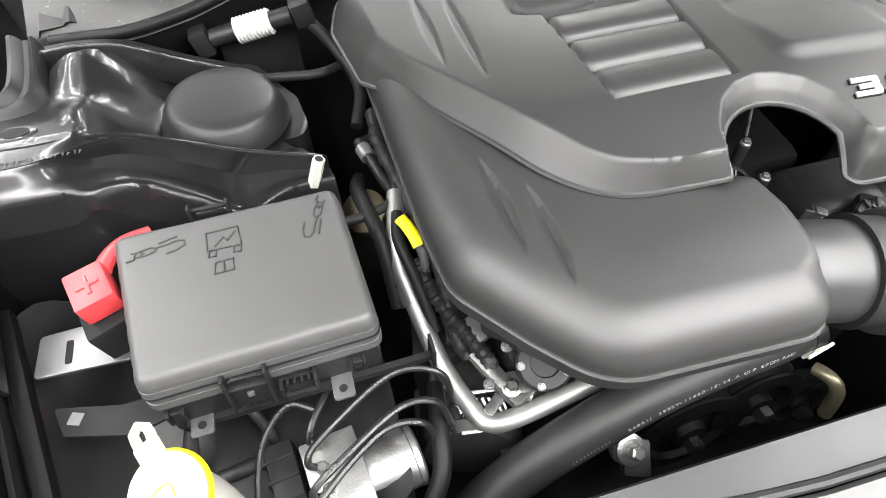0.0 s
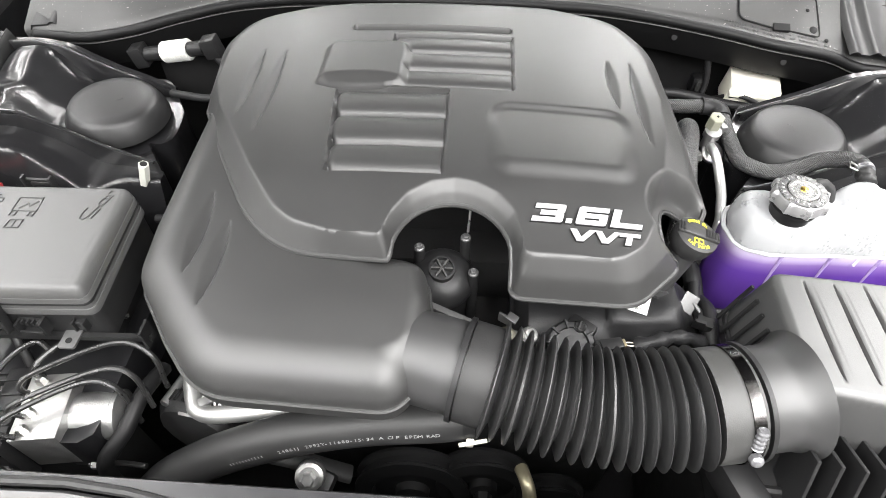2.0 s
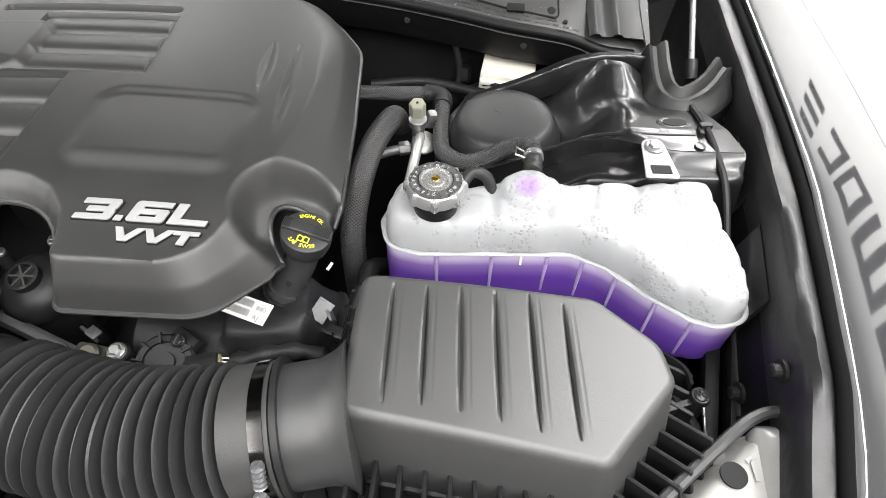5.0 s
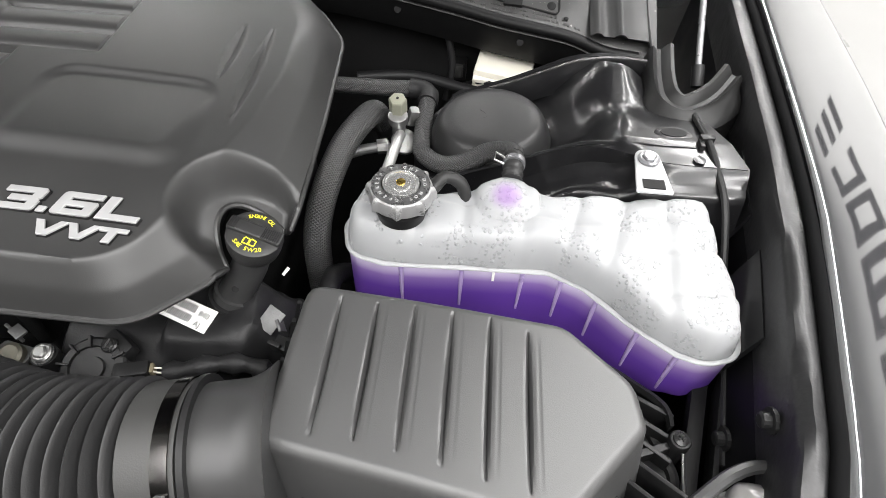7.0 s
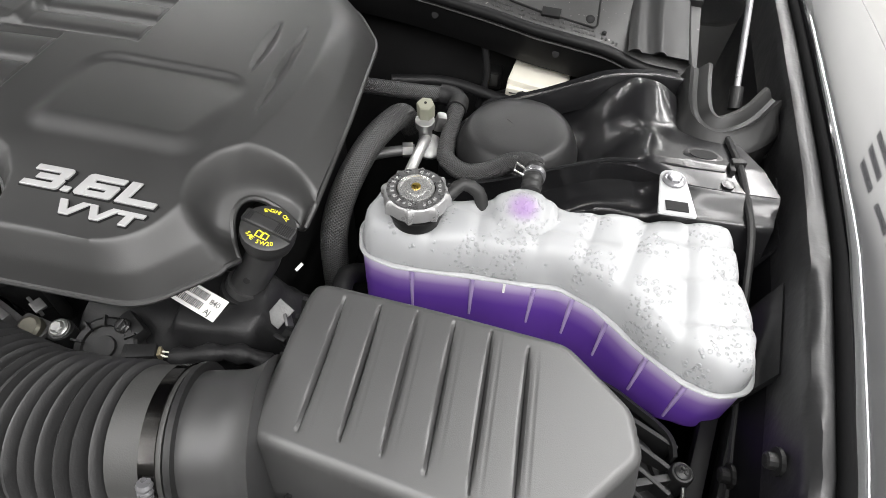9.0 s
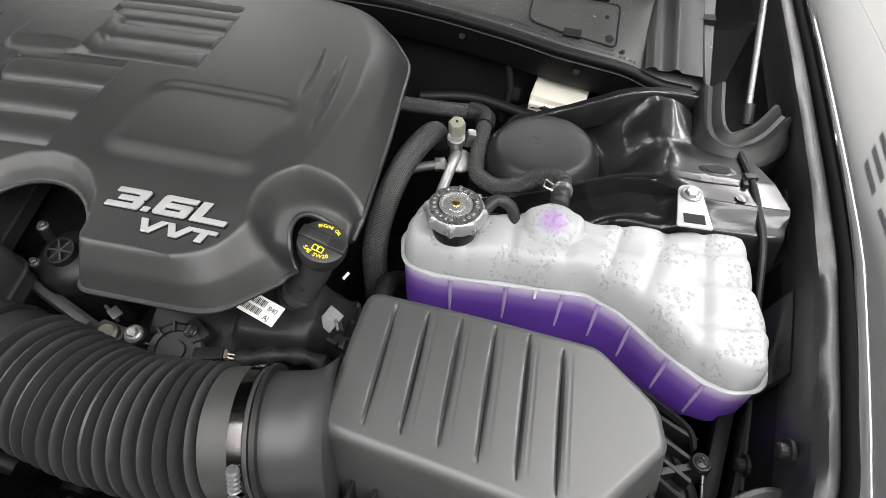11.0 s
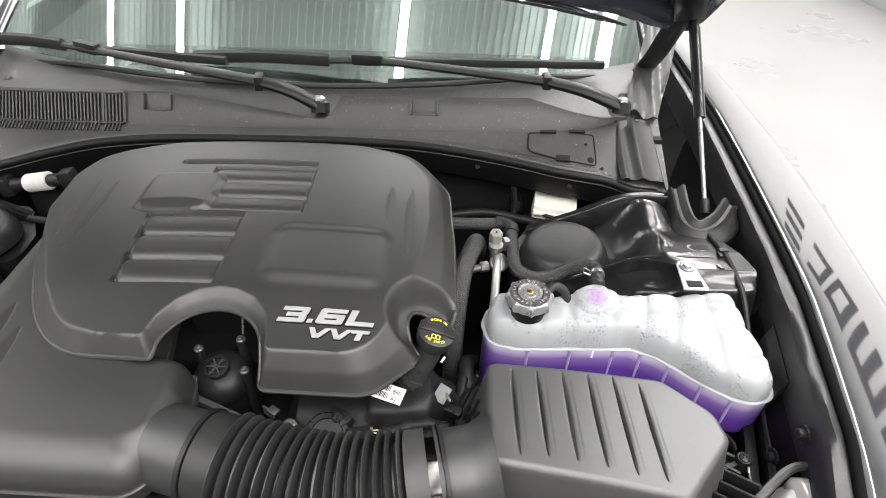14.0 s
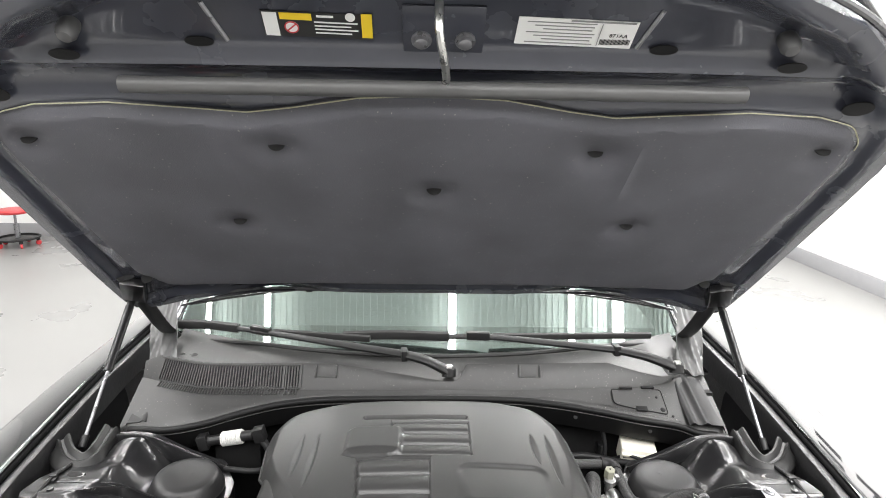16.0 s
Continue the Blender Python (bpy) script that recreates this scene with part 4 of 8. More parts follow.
for x, y in ((0.462, 1.171), (0.515, 1.176)):
    part("hatch_hinge", box((0.03, 0.006, 0.005), (x, y, deck_z(x, y) + 0.004), (20, 0, 3), bevel=0.001), DARK, cowl)
for x, y, r in ((0.536, 1.126, 0.006), (0.556, 1.114, 0.003), (0.53, 1.155, 0.003)):
    part("hatch_rivet", lathe([(r, 0), (r, 0.001), (r * 0.6, 0.002)], (x, y, deck_z(x, y) + 0.002), (27, 0, 0), 12), DARK, cowl)
# moulded writing along the front of the deck, as bars
bm = bmesh.new()
for row in (0, 1):
    for k in range(34):
        if (k * 7 + row * 3) % 11 > 1:
            x = 0.40 + k * 0.0049 + row * 0.012
            y = lip_y(x) + 0.012 - row * 0.006
            box((0.0028, 0.0030, 0.0010), (x, y, deck_z(x, y) + 0.0006), (27, 0, -8), bm=bm)
part("moulded_bars", bm, COWLM, cowl, smooth=False)
for side in (1, -1):
    # folded sheet beside the cowl
    rows = [[(side * (0.588 + dx), y, z0 + dz) for dx, dz in ((0, 0), (0.004, 0.003), (0.008, 0.0045), (0.013, 0.004), (0.017, 0.0005), (0.030, 0.000), (0.034, 0.003), (0.038, 0.0045), (0.043, 0.004), (0.048, 0.0), (0.075, -0.002), (0.085, -0.02))]
            for y, z0 in ((1.095, 0.950), (1.14, 0.963), (1.20, 0.985), (1.25, 1.002), (1.32, 1.010))]
    part("side_channel", solid(ribbon(rows), 0.002), PLASTIC, cowl, "black folded side channel")
    # crumpled rubber flap at the foot of the pillar
    rows = []
    for k, (x, y, z) in enumerate(spline([(0.625, 1.245, 1.012), (0.645, 1.30, 1.03), (0.668, 1.36, 1.055), (0.690, 1.42, 1.085), (0.705, 1.46, 1.11)], 0.012)):
        rows.append([(side * (x + o), y - o * 0.3, z + 0.006 * math.sin(o * 170 + k * 0.5) - o * 0.25) for o in np.linspace(-0.012, 0.050, 12)])
    part("corner_flap", solid(ribbon(rows), 0.0025), mat("worn_flap_rubber", (0.03, 0.03, 0.03), 0.4, var=0.3, scale=40, spec=0.7), cowl, "crumpled grey rubber flap by the pillar")

screen = thing("windscreen", "green tinted windscreen mirroring the ceiling lights", "windscreen", (0, 1.3, 1.03))
rows = []
for x in np.linspace(-0.70, 0.70, 41):
    rows.append([(x, glass_y(x) + s * 0.95, 1.018 + s * 0.545 - 0.12 * s * s) for s in np.linspace(0, 0.95, 16)])
pane = part("pane", solid(ribbon(rows), 0.005), GLASS, screen)
pane.visible_shadow = False
part("screen_seal", tube([(x, glass_y(x) - 0.003, 1.028 - 0.02 * float(step(np.array(abs(x)), 0.42, 0.66))) for x in np.linspace(-0.69, 0.69, 40)], 0.006, 8, 0.03), RUBBER, screen)


def wiper(pivot, elbow, mid, tip, blade_end):
    wp = thing("wiper", "black wiper arm and blade resting on the windscreen", "wiper", pivot, "windscreen wipers")
    part("arm", tube([pivot, (pivot[0] + (elbow[0] - pivot[0]) * 0.5, pivot[1] + (elbow[1] - pivot[1]) * 0.4 - 0.004, (pivot[2] + elbow[2]) / 2 + 0.008), elbow], lambda s, L: 0.0170 - 0.003 * s / L, 12, flat=0.7), PLASTIC, wp)
    part("rod", tube([elbow, mid, tip], lambda s, L: 0.0125 - 0.004 * s / L, 10, 0.02, flat=0.75), PLASTIC, wp)
    part("knee", box((0.016, 0.030, 0.026), elbow, (0, 0, 6), bevel=0.004), PLASTIC, wp)
    part("cap", lathe([(0.017, -0.012), (0.017, 0.006), (0.013, 0.011), (0.006, 0.012)], pivot, (-20, 0, 0), 24), PLASTIC, wp)
    part("nut", lathe([(0.011, 0.0), (0.011, 0.006), (0.006, 0.01)], (pivot[0], pivot[1] - 0.002, pivot[2] + 0.009), (-20, 0, 0), 6), STEEL, wp, "bare steel pivot nut")
    b0, b1 = Vector(tip), Vector(blade_end)
    m = (b0 + b1) / 2
    part("blade", tube([b0, m + Vector((0, 0.0, 0.004)), b1], 0.009, 8, 0.02, flat=1.5), RUBBER, wp)
    part("blade_joint", box((0.06, 0.018, 0.022), ((mid[0] * 2 + tip[0]) / 3, (mid[1] * 2 + tip[1]) / 3, (mid[2] * 2 + tip[2]) / 3 + 0.004), (0, 0, math.degrees(math.atan2(tip[1] - mid[1], tip[0] - mid[0]))), bevel=0.005), PLASTIC, wp)


wiper((0.047, 1.203, 1.024), (-0.059, 1.21, 1.064), (-0.40, 1.33, 1.065), (-0.50, 1.375, 1.06), (-0.70, 1.455, 1.04))
wiper((0.601, 1.225, 1.028), (0.462, 1.262, 1.058), (0.16, 1.305, 1.07), (0.05, 1.31, 1.068), (-0.22, 1.335, 1.058))
bm = tube([(0.60, 1.40, 1.04), (0.40, 1.352, 1.056), (0.16, 1.318, 1.066)], 0.0065, 8, 0.02, flat=1.5)
alone("wiper_blade_tail", bm, RUBBER, "black rubber blade tail on the windscreen", "wiper blade")
alone("wiper_blade_tail", tube([(-0.15, 1.312, 1.06), (-0.30, 1.33, 1.062), (-0.40, 1.345, 1.062)], 0.0065, 8, 0.02, flat=1.5), RUBBER, "black rubber blade tail on the windscreen", "wiper blade")

# ---- the open bonnet ----
HS, HC = math.sin(radians(43)), math.cos(radians(43))
HOOD = Matrix(((1, 0, 0, 0), (0, -HC, -HS, 1.144), (0, HS, -HC, 1.272), (0, 0, 0, 1)))
hood = thing("bonnet", "open black bonnet with a dark felt insulation pad", "bonnet", (0, 1.2, 1.2))
half = [(0.0, -0.05), (0.20, -0.052), (0.34, -0.052), (0.45, -0.066), (0.55, -0.096), (0.62, -0.132), (0.672, -0.15), (0.70, -0.12), (0.702, 0.15), (0.697, 0.42), (0.675, 0.52), (0.60, 0.615), (0.50, 0.69), (0.36, 0.745), (0.18, 0.775), (0.0, 0.78)]
hood_line = np.array(half + [(-x, y) for x, y in half[-2:0:-1]])


def hood_z(X, Y, d):
    rim = 0.012 * step(d, 0.05, 0.02)
    front = -0.02 * step(Y, 0.53, 0.565) * step(d, 0.02, 0.06)
    beam = 0.016 * np.exp(-((Y - 0.60) / 0.012) ** 2) * step(np.abs(X), 0.62, 0.5)
    scoop = 0.02 * np.exp(-((np.abs(X) - 0.36) / 0.10) ** 2) * np.exp(-((Y + 0.045) / 0.02) ** 2)
    return rim + front + beam - scoop + 0.05 * (np.abs(X) / 0.7) ** 4 * step(Y, 0.3, 0.7) * 0.3


part("inner_panel", field(hood_line, hood_z, 0.009, -0.03, HOOD), HOODM, hood, "dark painted inner panel")
part("outer_skin", slab(hood_line * np.array([1.012, 1.012]), -0.042, -0.0305, 0.004, HOOD), BODY, hood, "gloss black outer skin")
part("rim_fold", tube([HOOD @ Vector((x, y, 0.004)) for x, y in list(hood_line * np.array([1.006, 1.006])) + [tuple(hood_line[0] * 1.006)]], 0.005, 8, 0.02), mat("hood_fold_paint", (0.06, 0.06, 0.063), 0.25, coat=0.5), hood)
phalf = [(0.0, 0.558), (0.10, 0.552), (0.19, 0.532), (0.256, 0.521), (0.33, 0.528), (0.44, 0.536), (0.54, 0.53), (0.60, 0.512), (0.632, 0.475), (0.638, 0.42), (0.628, 0.2), (0.618, 0.03), (0.60, -0.015), (0.56, -0.025), (0.3, -0.012), (0.0, -0.012)]
pad_line = rounded([(x, y, 0.05) for x, y in phalf] + [(-x, y, 0.05) for x, y in phalf[-2:0:-1]])
CLIPS = [(-0.23, 0.454), (0.245, 0.45), (0.004, 0.345), (-0.34, 0.245), (0.354, 0.243), (-0.607, 0.0), (0.599, 0.003), (0.585, 0.462), (-0.585, 0.462)]


def pad_z(X, Y, d):
    z = 0.004 + 0.014 * step(d, 0.0, 0.018)
    for cx, cy in CLIPS:
        z -= 0.012 * np.exp(-(((X - cx) / 0.032) ** 2 + ((Y - cy) / 0.026) ** 2))
    for s in (1, -1):
        z += 0.004 * np.exp(-((X - s * 0.305) / 0.006) ** 2) * step(Y, 0.30, 0.36) * step(Y, 0.50, 0.47)
    z += 0.0022 * np.sin(X * 17 + 1) * np.sin(Y * 14)
    return z


pad = part("insulation_pad", field(pad_line, pad_z, 0.008, -0.004, HOOD), PAD, hood, "dark grey felt pad, dimpled at its clips")
rim_pts = sorted((float(x), float(y)) for x, y in pad_line if y > 0.45)
part("pad_edge", tube([HOOD @ Vector((x, y + 0.001, 0.006)) for x, y in rim_pts], 0.0010, 6, 0.01), FIBRE, pad, "pale frayed felt edge")
for cx, cy in CLIPS:
    part("clip", lathe([(0.0125, 0.0), (0.012, 0.002), (0.0075, 0.0025), (0.005, 0.0045)], HOOD @ Vector((cx, cy, 0.0055)), (180 + 43 + 4, 0, 0), 16), RUBBER, pad)
part("cross_seal", tube([HOOD @ Vector((x, 0.577, 0.012)) for x in np.linspace(-0.40, 0.41, 12)], 0.012, 12, 0.03, flat=0.9), mat("satin_grey_seal", (0.085, 0.085, 0.084), 0.45), hood, "satin dark rubber cross seal")


def hood_box(size, x, y, z, rot=0, bevel=0.0):
    bm = box(size, (0, 0, 0), (0, 0, rot), bevel)
    bmesh.ops.transform(bm, matrix=HOOD @ Matrix.Translation((x, y, z)), verts=bm.verts)
    return bm


def hood_lathe(profile, x, y, z, seg=24, squash=1.0):
    bm = lathe(profile, seg=seg)
    bmesh.ops.transform(bm, matrix=HOOD @ Matrix.Translation((x, y, z)) @ Matrix.Diagonal((1, squash, 1, 1)), verts=bm.verts)
    return bm


Z0 = -0.02
latch = part("striker_plate", hood_box((0.10, 0.085, 0.004), 0.012, 0.640, Z0 + 0.002, bevel=0.0015), HOODM, hood, "striker plate with two bolts")
part("striker_loop", tube([HOOD @ Vector(p) for p in ((0.006, 0.70, Z0), (0.006, 0.69, Z0 + 0.05), (0.012, 0.66, Z0 + 0.065), (0.016, 0.62, Z0 + 0.055), (0.016, 0.605, Z0 + 0.045))], 0.005, 8), STEEL, latch, "bare steel striker loop")
for x in (-0.015, 0.039):
    part("bolt", hood_lathe([(0.013, 0), (0.013, 0.003), (0.0085, 0.003), (0.0085, 0.009), (0.006, 0.01)], x, 0.634, Z0 + 0.004, 12), EDGE, latch)
for s in (1, -1):
    part("rubber_buffer", hood_lathe([(0.010, 0), (0.012, 0.006), (0.012, 0.022), (0.008, 0.029), (0.003, 0.030)], s * 0.435, 0.648, Z0), mat("grey_rubber", (0.08, 0.08, 0.08), 0.5), hood, "grey rubber buffer")
    part("slot", hood_lathe([(0.019, 0), (0.019, 0.0015)], s * 0.455, 0.615, 0.0005, 24, 0.45), DARK, hood)
    part("slot", hood_lathe([(0.018, 0), (0.018, 0.0015)], s * 0.29, 0.625, -0.016, 24, 0.42), DARK, hood)
    part("corner_hole", hood_lathe([(0.022, 0), (0.022, 0.002), (0.017, 0.0025)], s * 0.583, 0.548, 0.004, 24, 0.6), DARK, hood)
    for p in (((s * 0.272, 0.68), (s * 0.256, 0.624)), ((s * 0.222, 0.612), (s * 0.172, 0.612))):
        part("press_line", tube([HOOD @ Vector((*q, Z0 + 0.001)) for q in p], 0.003, 6, smooth_path=False), EDGE, hood)
    # hinge
    part("hinge_arm", tube([HOOD @ Vector((s * 0.655, 0.0, 0.004)), HOOD @ Vector((s * 0.662, -0.07, 0.002)), (s * 0.672, 1.31, 1.10), (s * 0.682, 1.40, 1.03)], 0.020, 10, flat=0.4), PLASTIC, hood, "black folded hinge arm")
    part("hinge_bracket", hood_box((0.05, 0.09, 0.02), s * 0.655, -0.05, 0.012, s * 20, 0.005), PAINT, hood)


for x in (-0.27, -0.15, 0.06, 0.19):
    part("edge_tab", hood_box((0.014, 0.010, 0.010), x, -0.054, 0.004, 0, 0.001), DARK, hood)
for s in (1, -1):
    part("rear_lip", tube([HOOD @ Vector((s * x, y, 0.010)) for x, y in ((0.30, -0.046), (0.38, -0.056), (0.46, -0.080), (0.53, -0.112), (0.58, -0.135))], lambda q, L: 0.004 + 0.009 * math.sin(math.pi * min(1, max(0, q / L))), 12, 0.01, flat=0.6), BODY, hood, "gloss black rolled rear lip")


def label_plate(x0, y0, x1, y1, material, label):
    return part("label", hood_box((abs(x1 - x0), abs(y1 - y0), 0.0012), (x0 + x1) / 2, (y0 + y1) / 2 - 0.016, Z0 + 0.0012, -2), material, hood, label, smooth=False)


def label_bar(parent, x, y, w, h, material, n="print_bar"):
    part(n, hood_box((w, h, 0.0006), x, y - 0.016, Z0 + 0.0021, -2), material, parent, smooth=False)


lab = label_plate(-0.206, 0.684, -0.074, 0.648, INK, "black and yellow warning label")
label_bar(lab, -0.196, 0.667, 0.017, 0.034, WHITE)
label_bar(lab, -0.165, 0.6785, 0.038, 0.0095, YLABEL)
label_bar(lab, -0.081, 0.666, 0.013, 0.035, YLABEL)
part("sign_disc", hood_lathe([(0.0085, 0), (0.0085, 0.0007)], -0.172, 0.647, Z0 + 0.0018), WHITE, lab)
part("sign_ring", tube([HOOD @ Vector((-0.172 + 0.008 * math.cos(a), 0.647 + 0.008 * math.sin(a), Z0 + 0.0027)) for a in (k * math.pi / 8 for k in range(17))], 0.0009, 6, smooth_path=False), RED, lab)
part("sign_slash", hood_box((0.016, 0.0016, 0.0008), -0.172, 0.647, Z0 + 0.0029, 40), RED, lab)
for k in range(4):
    label_bar(lab, -0.118 - 0.004 * (k % 2), 0.670 - k * 0.0052, 0.052 - 0.008 * (k % 2), 0.0018, WHITE)
part("maker_mark", hood_lathe([(0.006, 0), (0.006, 0.0007)], -0.1, 0.6625, Z0 + 0.0018), WHITE, lab)
label_bar(lab, -0.13, 0.679, 0.02, 0.003, WHITE)
lab = label_plate(0.101, 0.682, 0.248, 0.642, WHITE, "white printed information label")
for k in range(7):
    label_bar(lab, 0.155 + 0.004 * (k % 3), 0.677 - k * 0.005, 0.085 - 0.012 * (k % 3), 0.0012, GREYINK)
label_bar(lab, 0.205, 0.679, 0.08, 0.0022, GREYINK)
label_bar(lab, 0.204, 0.660, 0.0008, 0.032, GREYINK)
for k in range(24):
    label_bar(lab, 0.207 + k * 0.0016, 0.6495, 0.0006 + 0.0005 * (k % 3 == 0), 0.008, INK)
part("lettering", text("871AA", 0.0075, 0.0002, HOOD @ pose(0.216, 0.641, Z0 + 0.0022, 0, 0, -2), wide=1.1), INK, lab, smooth=False)


def gas_strut(s):
    b, t = Vector((s * 0.70, 1.0, 0.962)), Vector((s * 0.688, 1.21, 1.177))
    gs = thing("gas_strut", "black bonnet gas strut with bright rod", "gas strut", tuple(b), "bonnet gas struts")
    m = b + (t - b) * 0.5
    part("rod", tube([b, m], 0.0036, 12, smooth_path=False), EDGE, gs, "bright steel rod")
    part("cylinder", tube([m - (t - b) * 0.01, m, t], lambda q, L: 0.0092, 16, smooth_path=False), PAINT, gs)
    part("socket", tube([b - (t - b) * 0.04, b, b + (t - b) * 0.04], 0.0072, 12, smooth_path=False), PLASTIC, gs)
    part("socket", tube([t - (t - b) * 0.03, t + (t - b) * 0.05], 0.008, 12, smooth_path=False), PLASTIC, gs)


gas_strut(1)
gas_strut(-1)

# ---- engine ----
engine = thing("engine", "dark engine block with cast metal heads", "engine", (0.0, 0.8, 0.43))
part("block", box((0.44, 0.52, 0.36), (-0.02, 0.86, 0.62), bevel=0.02), DARK, engine)
part("valley", box((0.36, 0.40, 0.08), (-0.02, 0.92, 0.84), bevel=0.02), DARK, engine)

# ---- engine cover ----
cover = thing("engine_cover", "satin black moulded engine cover with silver lettering", "engine cover", (0.0, 0.85, 0.88))
arch = [(0.018 + 0.060 * math.cos(a), 0.640 + 0.060 * math.sin(a)) for a in (math.pi * k / 16 for k in range(17))]
oil = [(q.x, q.y) for q in spline([(0.290, 0.7345, 0), (0.272, 0.7395, 0), (0.252, 0.7395, 0), (0.240, 0.730, 0), (0.2365, 0.713, 0), (0.242, 0.694, 0), (0.2525, 0.6775, 0)], 0.003)]
CORE = [(-0.317, 0.898, 0.006), (-0.331, 1.00, 0.05), (-0.312, 1.078, 0.06), (-0.15, 1.106, 0.10), (0.14, 1.110, 0.10), (0.240, 1.090, 0.07), (0.285, 1.02, 0.07), (0.294, 0.87, 0.06), (0.296, 0.748, 0.006)]
FRONT = [(0.20, 0.613, 0.05), (0.078, 0.612, 0.02)]
EDGE_L = [(q.x, q.y) for q in spline([(-0.085, 0.6355, 0), (-0.120, 0.6385, 0), (-0.146, 0.6455, 0), (-0.172, 0.6615, 0), (-0.200, 0.691, 0), (-0.231, 0.742, 0), (-0.262, 0.797, 0), (-0.292, 0.853, 0)], 0.008)]
TOP = rounded(CORE + oil +
              [(0.247, 0.660, 0.015)] + FRONT + arch + [(-0.044, 0.634, 0.006)] + EDGE_L)
TOPB = rounded(CORE + [(0.247, 0.660, 0.015)] + FRONT + arch + [(-0.044, 0.634, 0.006)] + EDGE_L)
# crease between the level top and the sloping rim
CREASE = rounded([(-0.292, 0.900, 0.03), (-0.297, 0.99, 0.05), (-0.272, 1.045, 0.06), (-0.15, 1.062, 0.10), (0.13, 1.064, 0.10), (0.212, 1.045, 0.06), (0.250, 0.975, 0.08), (0.257, 0.884, 0.08), (0.250, 0.813, 0.10), (0.226, 0.703, 0.10),
                  (0.203, 0.652, 0.05), (0.176, 0.634, 0.05), (0.0865, 0.633, 0.02), (0.0865, 0.650), (0.079, 0.680), (0.062, 0.702), (0.040, 0.714), (0.018, 0.718), (-0.006, 0.712), (-0.028, 0.696), (-0.043, 0.672), (-0.0485, 0.655), (-0.050, 0.6455, 0.005),
                  (-0.10, 0.648, 0.05), (-0.140, 0.660, 0.05), (-0.163, 0.678, 0.06), (-0.198, 0.728, 0.08), (-0.240, 0.800, 0.08), (-0.272, 0.852, 0.06)])
FINS_TOP = [(-0.244, 0.965, -0.243, 0.820), (-0.213, 0.960, -0.213, 0.784), (0.200, 0.957, 0.203, 0.852), (0.229, 0.957, 0.232, 0.788)]
FINS_LOBE = [(-0.243, 0.722, -0.239, 0.608), (-0.214, 0.682, -0.214, 0.571)]


def fins(X, Y, rows, depth, wide):
    z = np.zeros(X.shape)
    for x1, y1, x2, y2 in rows:
        s = np.clip((Y - y2) / (y1 - y2), 0, 1)
        w = wide * np.sin(np.pi * s) ** 0.8 + 1e-5
        c = (X - (x2 + (x1 - x2) * s)) * (-1 if x1 > 0 else 1)
        on = (Y > y2) & (Y < y1) & (np.abs(c) < w)
        ramp = np.minimum((c + w) / (1.4 * w), (w - c) / (0.6 * w))
        ramp = np.clip(ramp, 0, 1)
        z -= np.where(on, depth * (w / wide) * ramp * ramp * (3 - 2 * ramp), 0)
    return z


def rrect(X, Y, x0, x1, y0, y1, r):
    """Depth inside a rectangle with round corners."""
    qx, qy = np.abs(X - (x0 + x1) / 2) - (x1 - x0) / 2 + r, np.abs(Y - (y0 + y1) / 2) - (y1 - y0) / 2 + r
    return r - np.hypot(np.maximum(qx, 0), np.maximum(qy, 0)) - np.minimum(np.maximum(qx, qy), 0)


def slats(X, Y, x0, x1, rows, lean=0.0):
    """Half-round bars side by side in a shallow tray, rounded at one end and cut square at the other."""
    lo, hi = rows[0] - 0.002, rows[-1] + 0.002
    left = x0 - lean * (Y - lo)
    tray = np.minimum(np.minimum(X - left, x1 - X), np.minimum(Y - lo, hi - Y))
    z = -0.0092 * step(tray, 0.0, 0.0038)
    for y0, y1 in zip(rows, rows[1:]):
        m, hh = (y0 + y1) / 2, (y1 - y0) / 2 - 0.0012
        u = np.clip(np.abs(Y - m) / hh, 0, 1)
        e = np.clip((left + 0.013 - X) / 0.0115, 0, 1)
        k = np.sqrt(np.clip(1 - u ** 2.6 - e ** 2.4, 0, 1))
        z = z + 0.0089 * k * (np.abs(Y - m) < hh) * step(X, x1 - 0.0008, x1 - 0.0045)
    return z


def crown(X, Y):
    return 1.020 - 0.2 * X * X - 0.006 * step(X, -0.18, -0.30) - 0.012 * step(Y, 0.74, 0.62)


